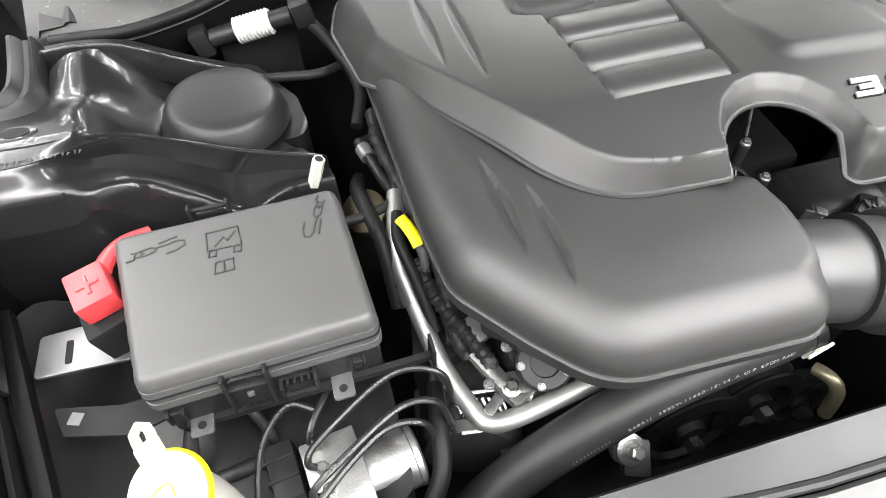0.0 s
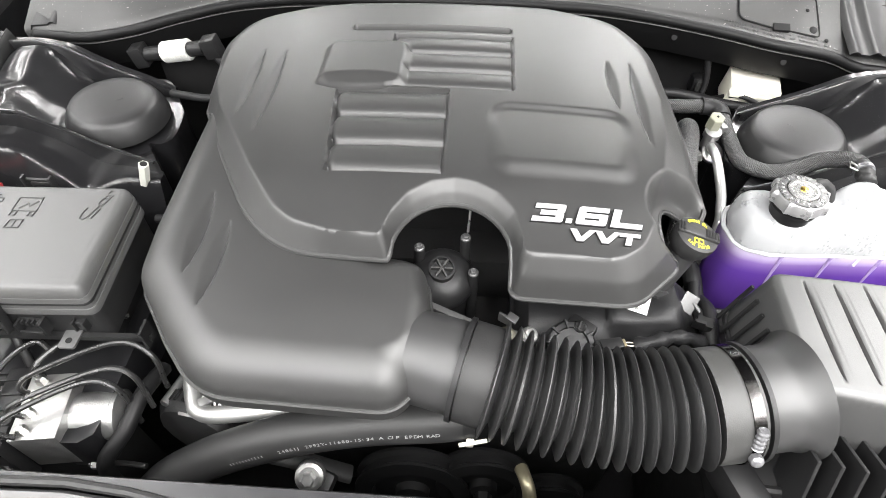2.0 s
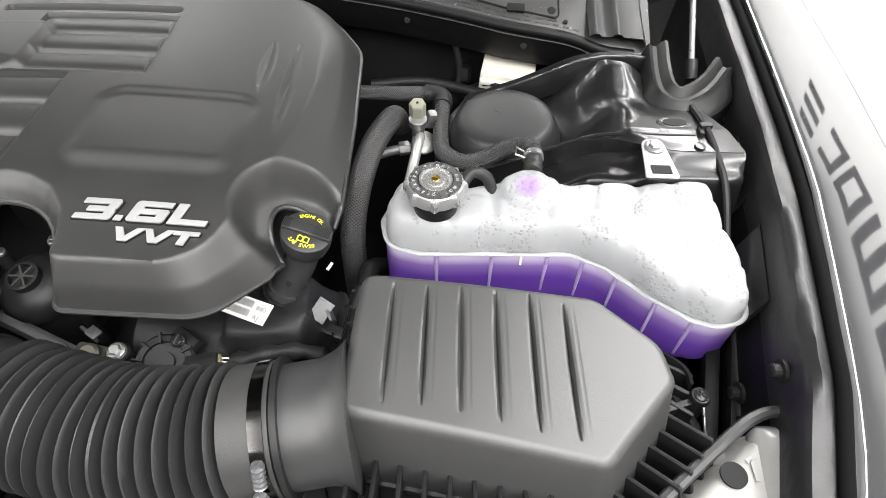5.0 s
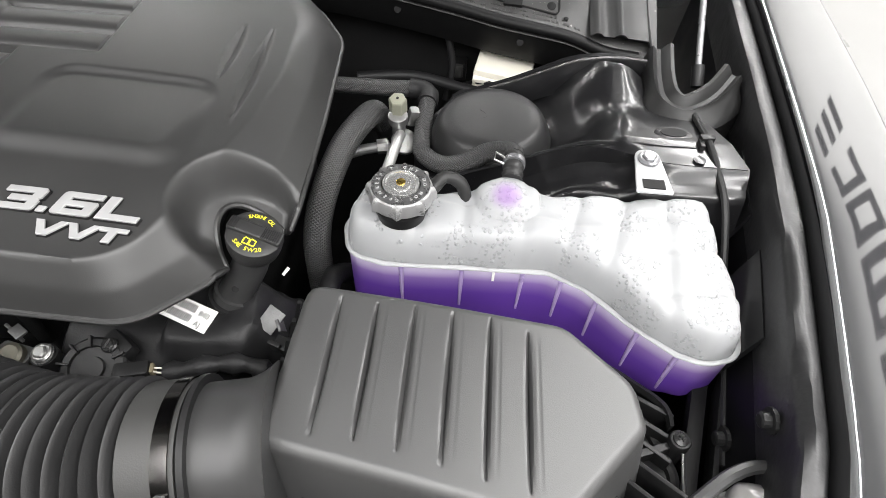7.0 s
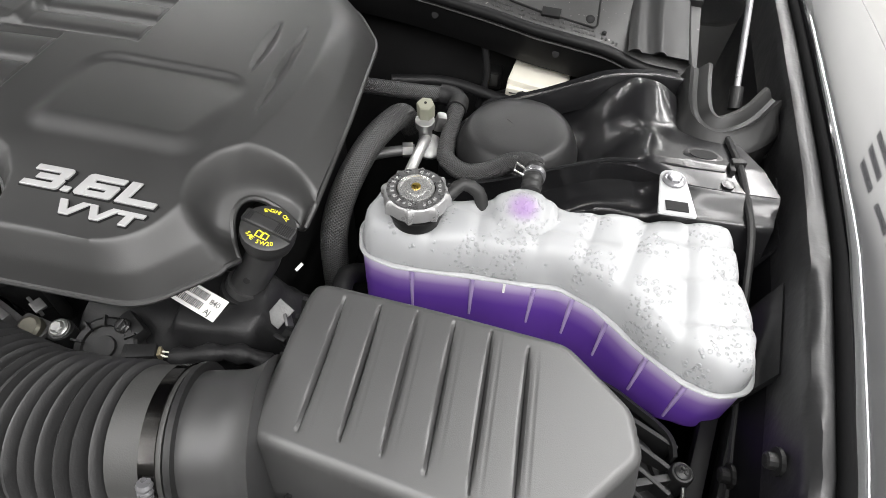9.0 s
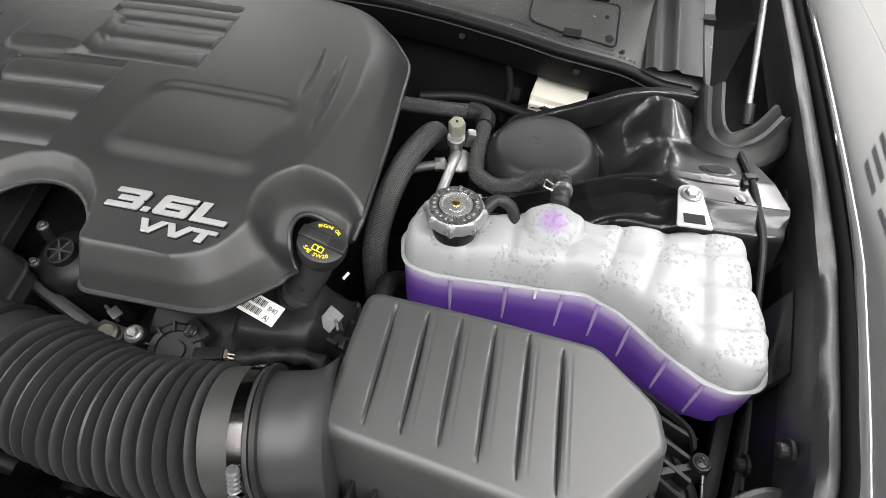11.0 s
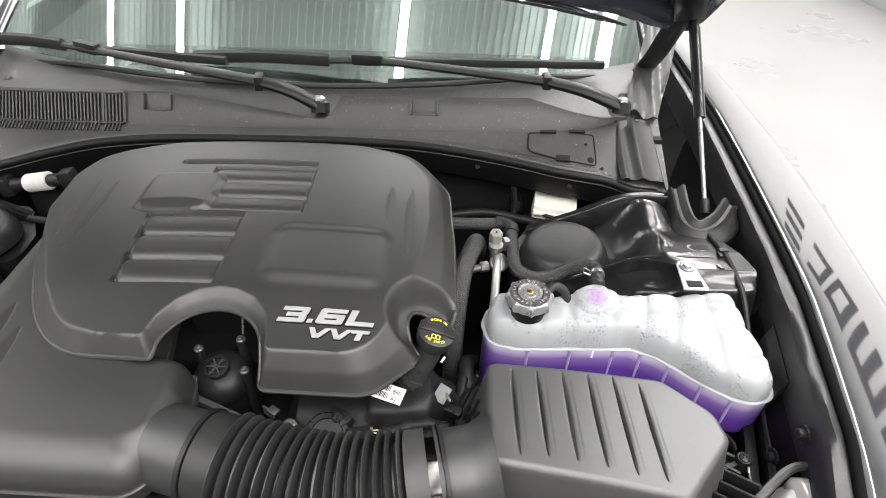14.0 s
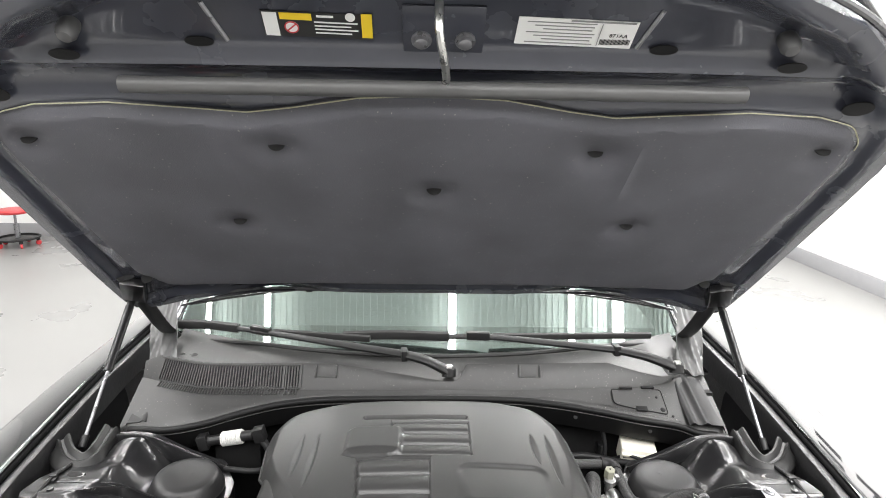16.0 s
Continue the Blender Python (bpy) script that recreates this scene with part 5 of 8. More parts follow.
def top_z(X, Y, d):
    dl = np.maximum(inside(TOPB, X, Y), 0.0)
    dc = np.maximum(-inside(CREASE, X, Y), 0.0)
    t = np.clip(dl / np.maximum(dl + dc, 1e-6), 0, 1)
    left = step(X, 0.0, -0.06) * step(Y, 0.90, 0.80)
    drop = 0.046 + (0.023 - 0.046) * left - 0.003 * step(X, 0.0, 0.1)
    near = step(np.hypot(X - 0.018, Y - 0.640), 0.105, 0.080) * step(Y, 0.622, 0.655)
    drop = drop + (0.018 - drop) * near
    k = step(Y, 0.90, 1.02)
    facet = np.where(t < 0.38, t * 1.32, 0.5016 + (t - 0.38) * 0.8038)
    facet = facet * (1 - left) + t * left
    facet = facet - 0.10 * np.clip(t - 0.86, 0, 1) ** 2 / 0.14
    z = crown(X, Y) - drop * ((1 - facet) * (1 - k) + (1 - t) ** 2.0 * k)
    # tilted pillow: sunk behind, proud in front
    pil = rrect(X, Y, 0.048, 0.214, 0.722, 0.850, 0.030)
    tilt = np.clip((Y - 0.722) / 0.128, 0, 1)
    z = z + (0.0095 - 0.0155 * tilt) * step(pil, 0.0, 0.010 + 0.018 * (1 - tilt))
    pad_ = step(rrect(X, Y, -0.160, -0.046, 0.866, 0.970, 0.022), 0.0, 0.012)
    bars = slats(X, Y, -0.119, 0.0055, (0.724, 0.771, 0.820, 0.866), 0.085) + slats(X, Y, -0.075, 0.0815, (0.873, 0.912, 0.951, 0.987))
    z = z + bars * (1 - pad_) + 0.0065 * pad_
    lens = np.clip(1 - ((X + 0.106) / 0.052) ** 2 - ((Y - 0.878) / 0.015) ** 2, 0, 1)
    z = z - 0.006 * np.sqrt(lens) * np.clip((0.896 - Y) / 0.02, 0, 1)
    z = z - 0.010 * step(rrect(X, Y, -0.133, 0.080, 0.996, 1.011, 0.006), 0.0, 0.003)
    bowl = step(np.hypot(X - 0.272, Y - 0.706), 0.062, 0.044) * step(Y, 0.662, 0.698) * step(X, 0.302, 0.280)
    z = z - 0.034 * bowl
    return z + fins(X, Y, FINS_TOP, 0.0052, 0.0080)


shell = part("upper_shell", field(TOP, top_z, 0.00185), COVER, cover)
lip = [(x, y, float(top_z(np.array([x]), np.array([y]), np.array([0.0]))[0]) - 0.002) for x, y in TOP]
part("edge_bead", tube(lip + [lip[0]], 0.0030, 8, smooth_path=False), COVER, cover)
LOBE = rounded([(-0.309, 0.955, 0.01), (-0.306, 0.80, 0.12), (-0.303, 0.68, 0.05), (-0.297, 0.618, 0.05), (-0.250, 0.556, 0.12), (-0.205, 0.506, 0.08), (-0.022, 0.500, 0.035), (0.000, 0.54, 0.03), (0.002, 0.600, 0.03), (-0.006, 0.645, 0.02), (-0.05, 0.66, 0.02), (-0.10, 0.90, 0.02)])


def lobe_z(X, Y, d):
    r = 0.042 - 0.020 * step(X, -0.06, -0.025) * step(Y, 0.53, 0.56)
    k = np.clip(1 - d / r, 0, 1)
    return 0.979 - 0.037 * (1 - np.sqrt(np.clip(1 - k * k, 0, 1))) - 0.003 * step(Y, 0.60, 0.52) + fins(X, Y, FINS_LOBE, 0.0068, 0.0095)


part("intake_lobe", field(LOBE, lobe_z, 0.0017, 0.915), COVER, cover, "satin black intake lobe with two sunk fins")
part("lobe_flange", tube([(x, y, 0.934) for x, y in LOBE] + [(*LOBE[0], 0.934)], 0.0030, 6, smooth_path=False, flat=0.6), COVER, cover)


def glyph(ch, w, h, tw, th):
    """Outline of a wide block letter with its lower left corner at the origin."""
    m = h * 0.5
    if ch == "3":
        return [(0, h), (w, h, 0.003), (w, m + 0.0012, 0.001), (w - 0.002, m), (w, m - 0.0012, 0.001), (w, 0, 0.003), (0, 0), (0, th), (w - tw, th), (w - tw, m - th / 2), (0.22 * w, m - th / 2), (0.22 * w, m + th / 2), (w - tw, m + th / 2), (w - tw, h - th), (0, h - th)]
    if ch == "6":
        g = 0.0001
        return [(0, h, 0.004), (w, h), (w, h - th), (tw, h - th), (tw, m + th / 2), (w, m + th / 2, 0.002), (w, 0, 0.003), (tw + g, 0), (tw + g, th), (w - tw, th), (w - tw, m - th / 2), (tw, m - th / 2), (tw, th), (tw, 0), (0, 0, 0.003)]
    if ch == "L":
        return [(0, h), (tw, h), (tw, th), (w, th), (w, 0), (0, 0)]
    if ch == "V":
        return [(0, h), (tw, h), (0.5 * w, th * 1.3), (w - tw, h), (w, h), (0.5 * w + tw * 0.55, 0), (0.5 * w - tw * 0.55, 0)]
    if ch == "T":
        return [(0, h), (w, h), (w, h - th), (0.5 * w + tw / 2, h - th), (0.5 * w + tw / 2, 0), (0.5 * w - tw / 2, 0), (0.5 * w - tw / 2, h - th), (0, h - th)]
    return [(0, th), (tw, th), (tw, 0), (0, 0)]


for ch, x0, y0, w, h, tw, th in (("3", 0.0935, 0.6690, 0.0300, 0.0205, 0.0080, 0.0050), (".", 0.1265, 0.6690, 0.0060, 0.0205, 0.0060, 0.0048), ("6", 0.1360, 0.6690, 0.0300, 0.0205, 0.0080, 0.0050), ("L", 0.1700, 0.6690, 0.0310, 0.0205, 0.0080, 0.0052),
                                 ("V", 0.1275, 0.6495, 0.0245, 0.0130, 0.0062, 0.0036), ("V", 0.1515, 0.6495, 0.0245, 0.0130, 0.0062, 0.0036), ("T", 0.1755, 0.6495, 0.0200, 0.0130, 0.0060, 0.0036)):
    for material, grow, low, high, nm in ((PLASTIC, 0.0006, -0.001, 0.0013, "letter_base"), (SILVER, 0.0, 0.0012, 0.0028, "letter")):
        g = rounded(glyph(ch, w, h, tw, th))
        g = g + (g - np.array([w / 2, (th if ch == "." else h) / 2])) * (grow / 0.010)
        g = np.c_[x0 + g[:, 0] + 0.30 * g[:, 1], y0 + g[:, 1]]
        bm = slab(g, low, high, 0.0004 if grow == 0 else 0.0)
        for v in bm.verts:
            v.co.z += float(crown(np.array([v.co.x]), np.array([v.co.y]))[0])
        part(nm, bm, material, cover, "silver raised letter" if grow == 0 else "", smooth=False)

# ---- intake hose ----
hose = thing("intake_hose", "black ribbed rubber intake hose with steel clamp", "intake hose", (0.14, 0.53, 0.87))
AX = [(-0.035, 0.566, 0.930), (0.0, 0.558, 0.931), (0.04, 0.548, 0.930), (0.10, 0.534, 0.925), (0.16, 0.524, 0.923), (0.22, 0.523, 0.928), (0.27, 0.528, 0.934), (0.335, 0.540, 0.938)]
PATHH = spline(AX, 0.001)


def along(a, b, n=40):
    k0, k1 = int(a * (len(PATHH) - 1)), int(b * (len(PATHH) - 1))
    return [PATHH[k0 + round((k1 - k0) * k / n)] for k in range(n + 1)]


part("neck", tube(along(0.0, 0.27, 12), 0.045, 40, smooth_path=False), GLOSSP, hose, "smooth black plastic neck")
part("neck_ring", tube(along(0.185, 0.197, 4), lambda s, L: 0.0505, 40, smooth_path=False), PLASTIC, hose)
part("cuff_start", tube(along(0.20, 0.275, 6), 0.0485, 40, smooth_path=False), RUBBER, hose)
NR = 17
part("bellows", tube(along(0.262, 0.775, NR * 9), lambda s, L: 0.0395 + 0.0160 * abs(math.sin(math.pi * (s / L) * NR)) ** 2.2, 44, smooth_path=False), HOSEM, hose, "black rubber bellows with deep ribs")
part("cuff", tube(along(0.775, 0.862, 8), 0.0515, 44, smooth_path=False), DUSTY, hose, "greyish worn rubber cuff")
band = part("clamp_band", tube(along(0.826, 0.855, 6), 0.0528, 48, smooth_path=False), BAND, hose, "steel worm clamp")
part("outlet_flange", tube(along(0.866, 0.878, 3), 0.0535, 44, smooth_path=False), PLASTIC, hose)
part("outlet", tube(along(0.84, 1.0, 24), lambda q, L: 0.0475 + 0.010 * max(0.0, q / L - 0.6) ** 2 / 0.16, 40, smooth_path=False), GLOSSP, hose, "smooth outlet flaring into the filter box")
c0 = Vector((0.2795, 0.481, 0.957))
part("clamp_screw", tube([c0 + Vector((0, 0.0065, 0.015)), c0 + Vector((0, -0.001, -0.004))], lambda s, L: 0.0042 + 0.0009 * (int(s / 0.0022) % 2), 12, 0.0011), EDGE, band)
part("clamp_head", lathe([(0.0058, 0), (0.0058, 0.005), (0.004, 0.007), (0.002, 0.0075)], tuple(c0 + Vector((0, -0.006, -0.012))), (65, 0, 0), 8), EDGE, band)

# ---- air filter box ----
abox = thing("air_filter_box", "black moulded air filter box with grooved lid", "air filter box", (0.45, 0.58, 0.78))
LIDLINE = rounded([(0.318, 0.668, 0.03), (0.532, 0.650, 0.04), (0.585, 0.600, 0.04), (0.592, 0.556, 0.03), (0.522, 0.478, 0.03), (0.312, 0.513, 0.03)])


GROOVES = [(0.3585, 0.642, 0.532), (0.3865, 0.639, 0.531), (0.4145, 0.640, 0.527), (0.4425, 0.637, 0.521), (0.4705, 0.635, 0.515), (0.498, 0.627, 0.510)]


def lid_z(X, Y, d):
    z = 0.977 - 0.006 * step(X, 0.40, 0.58) - 0.0035 * step(Y, 0.60, 0.70)
    k = np.clip(1 - d / 0.030, 0, 1)
    z = z - 0.0075 * np.clip((k - 0.30) / 0.30, 0, 1) ** 2 - 0.064 * np.clip((k - 0.55) / 0.45, 0, 1)
    for gx, y1, y0 in GROOVES:
        s = np.clip((Y - y0) / (y1 - y0), 0, 1)
        on = np.sin(np.pi * s) ** 0.5
        c = X - gx
        z = z - 0.0060 * np.exp(-(c / (0.0004 + 0.0011 * on)) ** 2) * on - 0.0011 * np.clip(1 - c / 0.0068, 0, 1) * (c > 0) * on - 0.0005 * np.exp(-((c - 0.0068) / 0.0007) ** 2) * on
    return z


part("lid", field(LIDLINE, lid_z, 0.00115, 0.89), BOXMAT, abox)
TRAY = rounded([(0.305, 0.675, 0.02), (0.54, 0.662, 0.03), (0.612, 0.612, 0.03), (0.630, 0.565, 0.02), (0.545, 0.458, 0.02), (0.30, 0.478, 0.02)])
part("tray", slab(TRAY, 0.78, 0.868, 0.004), PLASTIC, abox)
part("tray_rim", tube([(x, y, 0.868) for x, y in TRAY] + [(*TRAY[0], 0.868)], 0.005, 8, smooth_path=False), PLASTIC, abox)
part("lid_rim", tube([(x, y, 0.892) for x, y in LIDLINE] + [(*LIDLINE[0], 0.892)], 0.004, 8, smooth_path=False), PLASTIC, abox)
for k in range(11):
    x = 0.335 + k * 0.0185
    y = 0.510 - (x - 0.312) * 0.166
    part("rib", box((0.0035, 0.045, 0.07), (x, y - 0.022, 0.90), (-22, 0, 0), bevel=0.001), PLASTIC, abox, smooth=False)
for k in range(6):
    t = (k + 0.5) / 6
    x, y = 0.528 + 0.066 * t, 0.483 + 0.074 * t
    part("rib", box((0.0035, 0.05, 0.07), (x + 0.013, y - 0.012, 0.893), (-22, 0, 42), bevel=0.001), PLASTIC, abox, smooth=False)
for k in range(7):
    part("louvre", box((0.003, 0.0035, 0.06), (0.3145, 0.545 + k * 0.017, 0.925), (0, 14, 0)), PLASTIC, abox, smooth=False)
EDGEP = [Vector((0.548, 0.674, 0.880)), Vector((0.580, 0.660, 0.882)), Vector((0.604, 0.643, 0.884)), Vector((0.622, 0.629, 0.885)), Vector((0.629, 0.618, 0.885)), Vector((0.630, 0.606, 0.884))]
rows = [[(q.x, q.y, q.z - 0.05), (q.x, q.y, q.z), (q.x - 0.004, q.y - 0.002, q.z + 0.002), (q.x - 0.005, q.y - 0.003, q.z - 0.004)] for q in spline(EDGEP, 0.004)]
part("tray_edge", solid(ribbon(rows), 0.002), PLASTIC, abox, "upturned black tray edge")
part("tray_shelf", slab(rounded([(0.55, 0.665, 0.006), (0.60, 0.640, 0.006), (0.626, 0.617, 0.006), (0.628, 0.604, 0.004), (0.590, 0.575, 0.004), (0.57, 0.60, 0.006)]), 0.846, 0.856, 0.002), WIRE, abox)
for x, y, a, ln in ((0.611, 0.624, 62, 0.045), (0.606, 0.607, 58, 0.05), (0.602, 0.590, 54, 0.05)):
    part("stiffening_rib", box((0.004, ln, 0.036), (x, y, 0.866), (0, 0, a), bevel=0.001), PLASTIC, abox, smooth=False)
part("screw_lug", lathe([(0.0090, -0.05), (0.0090, -0.002), (0.0078, 0.0), (0.006, 0.0004)], (0.631, 0.592, 0.889), seg=24), PLASTIC, abox)
part("lug_web", box((0.05, 0.006, 0.022), (0.606, 0.583, 0.872), (0, 0, 20), bevel=0.001), PLASTIC, abox)
lug = part("screw", lathe([(0.0062, 0.0), (0.0062, 0.0015), (0.0045, 0.0026), (0.001, 0.003)], (0.631, 0.592, 0.889), seg=20), COATED, abox, "black cross-head screw")
for a in (25, 115):
    part("screw_slot", box((0.0065, 0.0014, 0.0012), (0.631, 0.592, 0.8922), (0, 0, a)), DARK, lug, smooth=False)
part("wire_clip", tube([(0.630, 0.580, 0.890), (0.631, 0.566, 0.880), (0.633, 0.545, 0.868), (0.634, 0.50, 0.86)], 0.0016, 8), STEEL, abox, "bright wire clip")
part("front_lug", lathe([(0.022, -0.05), (0.022, 0.0), (0.016, 0.004), (0.008, 0.004)], (0.372, 0.46, 0.872), seg=24), PLASTIC, abox)
part("side_foot", box((0.03, 0.05, 0.04), (0.302, 0.483, 0.855), (0, 0, 20), bevel=0.006), PLASTIC, abox)
# added near-black block filling the dark space below the box
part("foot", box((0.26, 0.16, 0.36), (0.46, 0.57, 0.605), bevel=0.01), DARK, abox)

# ---- coolant tank ----
tank = thing("coolant_tank", "milky white coolant tank half full of purple liquid", "coolant tank", (0.51, 0.73, 0.86))
SEAM = rounded([(0.334, 0.765, 0.02), (0.342, 0.731, 0.025), (0.375, 0.722, 0.02), (0.45, 0.725, 0.02), (0.525, 0.727, 0.02), (0.556, 0.713, 0.03), (0.592, 0.679, 0.03), (0.628, 0.652, 0.03), (0.650, 0.6455, 0.03), (0.680, 0.654, 0.03),
                (0.686, 0.690, 0.03), (0.680, 0.74, 0.03), (0.678, 0.812, 0.018), (0.60, 0.806, 0.01), (0.525, 0.801, 0.02), (0.487, 0.812, 0.02), (0.45, 0.801, 0.02), (0.42, 0.790, 0.02), (0.375, 0.798, 0.02), (0.345, 0.797, 0.02)])


def tank_top(X, Y, d):
    """Blow-moulded top: broad shoulders, cells parted by shallow valleys."""
    k = np.clip(1 - d / 0.016, 0, 1)
    z = 0.957 - 0.005 * step(Y, 0.76, 0.69) - 0.034 * (1 - np.sqrt(np.clip(1 - k ** 2.2, 0, 1)))
    z = z + 0.0008 * np.sin(X * 70) * np.sin(Y * 80 + 1)
    for gx, lean, wide in ((0.404, 0.0, 0.006), (0.446, 0.0, 0.006), (0.500, 0.05, 0.006), (0.545, 0.25, 0.006), (0.585, 0.30, 0.007), (0.628, 0.10, 0.006)):
        z = z - 0.0034 * np.exp(-((X - gx - lean * (Y - 0.76)) / wide) ** 2)
    for gy in (0.693, 0.737, 0.775):
        z = z - 0.0036 * np.exp(-((Y - gy - 0.10 * (X - 0.64)) / 0.0052) ** 2) * step(X, 0.585, 0.63)
    z = z - 0.0028 * np.exp(-((Y - 0.765 + 0.12 * (X - 0.5)) / 0.005) ** 2) * step(X, 0.58, 0.55) * step(X, 0.41, 0.43)
    z = z + 0.013 * np.sqrt(np.clip(1 - (np.hypot(X - 0.484, Y - 0.781) / 0.030) ** 2, 0, 1))
    return z


def scallop(poly, amp, n):
    """The outline with shallow upright bulges."""
    c = np.roll(poly, -1, 0) - np.roll(poly, 1, 0)
    c /= np.linalg.norm(c, axis=1)[:, None] + 1e-9
    s = np.cumsum(np.r_[0, np.linalg.norm(np.diff(poly, axis=0), axis=1)])
    k = amp * np.abs(np.sin(np.pi * s / s[-1] * n)) - amp
    return poly + np.c_[c[:, 1], -c[:, 0]] * k[:, None]


def resample(poly, stepsize):
    p = np.vstack([poly, poly[:1]])
    s = np.r_[0, np.cumsum(np.linalg.norm(np.diff(p, axis=0), axis=1))]
    t = np.arange(0, s[-1], stepsize)
    return np.c_[np.interp(t, s, p[:, 0]), np.interp(t, s, p[:, 1])]


UP = scallop(resample(SEAM, 0.004), 0.0026, 13)
UP = UP + (np.array([0.53, 0.73]) - UP) * 0.006
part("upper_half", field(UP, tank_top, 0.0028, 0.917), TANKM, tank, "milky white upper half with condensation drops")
part("seam", tube([(x, y, 0.9175) for x, y in SEAM] + [(*SEAM[0], 0.9175)], 0.0030, 8, smooth_path=False, flat=0.6), SEAMM, tank, "white welded seam")
LOW = scallop(resample(SEAM, 0.004), 0.0010, 13)
rows = []
for f in (0.0, 0.3, 0.6, 0.85, 0.95, 1.0):
    row = []
    for x, y in list(LOW) + [LOW[0]]:
        deep = float(np.interp(x, [0.50, 0.60, 0.64], [0.125, 0.085, 0.064]))
        k = 1.0 - 0.006 * f - (0.012 if f > 0.9 else 0.0) - (0.05 if f == 1.0 else 0.0)
        row.append((0.52 + (x - 0.52) * k, 0.735 + (y - 0.735) * k, 0.9165 - deep * f))
    rows.append(row)
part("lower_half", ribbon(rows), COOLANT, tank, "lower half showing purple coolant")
for x0 in (0.391, 0.447, 0.503, 0.538, 0.569, 0.602, 0.632):
    q = min((p for p in LOW if p[1] < 0.73), key=lambda p: abs(p[0] - x0))
    part("tank_rib", tube([(q[0], q[1] + 0.0004, 0.914), (0.52 + (q[0] - 0.52) * 0.995, 0.735 + (q[1] - 0.735) * 0.995 + 0.0006, 0.858)], lambda t, L: 0.0026 - 0.0012 * t / L, 10, 0.01, smooth_path=False), RIBM, tank)
# added near-black block filling the dark space below the tank
part("tank_filler_block", box((0.24, 0.05, 0.42), (0.50, 0.76, 0.655), bevel=0.01), DARK, tank)
part("level_mark", box((0.0022, 0.002, 0.012), (0.4765, 0.7245, 0.909)), WHITE, tank)
neck = part("filler_neck", lathe([(0.0215, 0), (0.0215, 0.010), (0.0245, 0.011), (0.0245, 0.014), (0.0215, 0.015), (0.022, 0.02)], (0.389, 0.752, 0.955)), PLASTIC, tank, "black filler neck")
wob = lambda a: 0.980 + 0.11 * max(0.0, math.cos(8 * a)) ** 4
cap = part("pressure_cap", lathe([(0.025, 0.973), (0.0285, 0.976), (0.0285, 0.984), (0.027, 0.988), (0.0245, 0.9895), (0.018, 0.9885), (0.0165, 0.9865), (0.010, 0.9865), (0.0095, 0.989), (0.006, 0.990)], (0.389, 0.752, 0), seg=96, wobble=wob), CAPSTEEL, tank, "bright steel pressure cap with scalloped edge")
part("cap_ring", lathe([(0.0253, 0.9893), (0.0250, 0.9904), (0.0170, 0.9904), (0.0170, 0.9893)], (0.389, 0.752, 0), seg=40), CAPRING, cap)
part("cap_disc", lathe([(0.0162, 0.9885), (0.0158, 0.9918), (0.0135, 0.9922), (0.0127, 0.9905), (0.009, 0.9903), (0.0086, 0.9918), (0.004, 0.992)], (0.389, 0.752, 0), seg=40), CAPDISC, cap, "bright pressed steel centre")
part("cap_rivet", lathe([(0.0040, 0.991), (0.0040, 0.9929), (0.0024, 0.9935)], (0.389, 0.752, 0), seg=20), ORANGE, cap, "brass centre rivet")
for word, a0 in (("KEEP TIGHT", 200), ("DO NOT OPEN", 20)):
    for k, ch in enumerate(word):
        if ch != " ":
            a = radians(a0 - k * 16)
            part("lettering", text(ch, 0.0044, 0.0002, Matrix.Translation((0.389, 0.752, 0.9906)) @ pose(0, 0, 0, 0, 0, math.degrees(a) - 90) @ Matrix.Translation((-0.0015, 0.0190, 0))), SILVER, cap, smooth=False)
part("overflow_pipe", tube([(0.413, 0.77, 0.967), (0.425, 0.785, 0.972), (0.44, 0.785, 0.965), (0.446, 0.78, 0.948)], 0.0062, 10), RUBBER, tank)
bk = part("bracket", join(slab(rounded([(0.600, 0.79, 0.002), (0.606, 0.85, 0.014), (0.628, 0.85, 0.014), (0.634, 0.79, 0.002)]), 0.967, 0.9695, 0.0008)), SEAMM, tank, "white mounting bracket")
# near-black box for the shaded gap between bracket and tank
part("bracket_gap_shade", box((0.02, 0.012, 0.003), (0.617, 0.80, 0.969)), DARK, bk)
bolt("bracket_bolt", (0.617, 0.835, 0.9695), bk, 0.007, 0.006, material=EDGE)

# ---- oil filler, hoses and pipes on that side ----
oilf = thing("oil_filler", "black oil filler cap with yellow lettering", "oil cap", (0.262, 0.695, 0.87))
CAP_N, CAP_X = Vector((0.24, -0.07, 0.96)).normalized(), Vector((0.985, -0.17, 0.0))
CAP_X = (CAP_X - CAP_N * CAP_X.dot(CAP_N)).normalized()
CAPM = Matrix.Translation((0.273, 0.701, 0.966)) @ Matrix((CAP_X, CAP_N.cross(CAP_X), CAP_N)).transposed().to_4x4() @ Matrix.Scale(0.80, 4)


def cap_part(name, bm, material, parent, label="", smooth=True):
    bmesh.ops.transform(bm, matrix=CAPM, verts=bm.verts)
    return part(name, bm, material, parent, label, smooth=smooth)


part("filler_tube", tube([(0.267, 0.700, 0.945), (0.262, 0.697, 0.930), (0.252, 0.690, 0.912), (0.244, 0.685, 0.895), (0.238, 0.682, 0.86)], 0.0155, 28), GLOSSP, oilf, "smooth black filler tube")
part("filler_flange", tube([(0.2475, 0.6875, 0.903), (0.2445, 0.6855, 0.8965)], 0.0195, 28, smooth_path=False), GLOSSP, oilf)
part("flange_step", tube([(0.2450, 0.6857, 0.898), (0.240, 0.683, 0.884)], 0.0225, 28, smooth_path=False), PLASTIC, oilf)
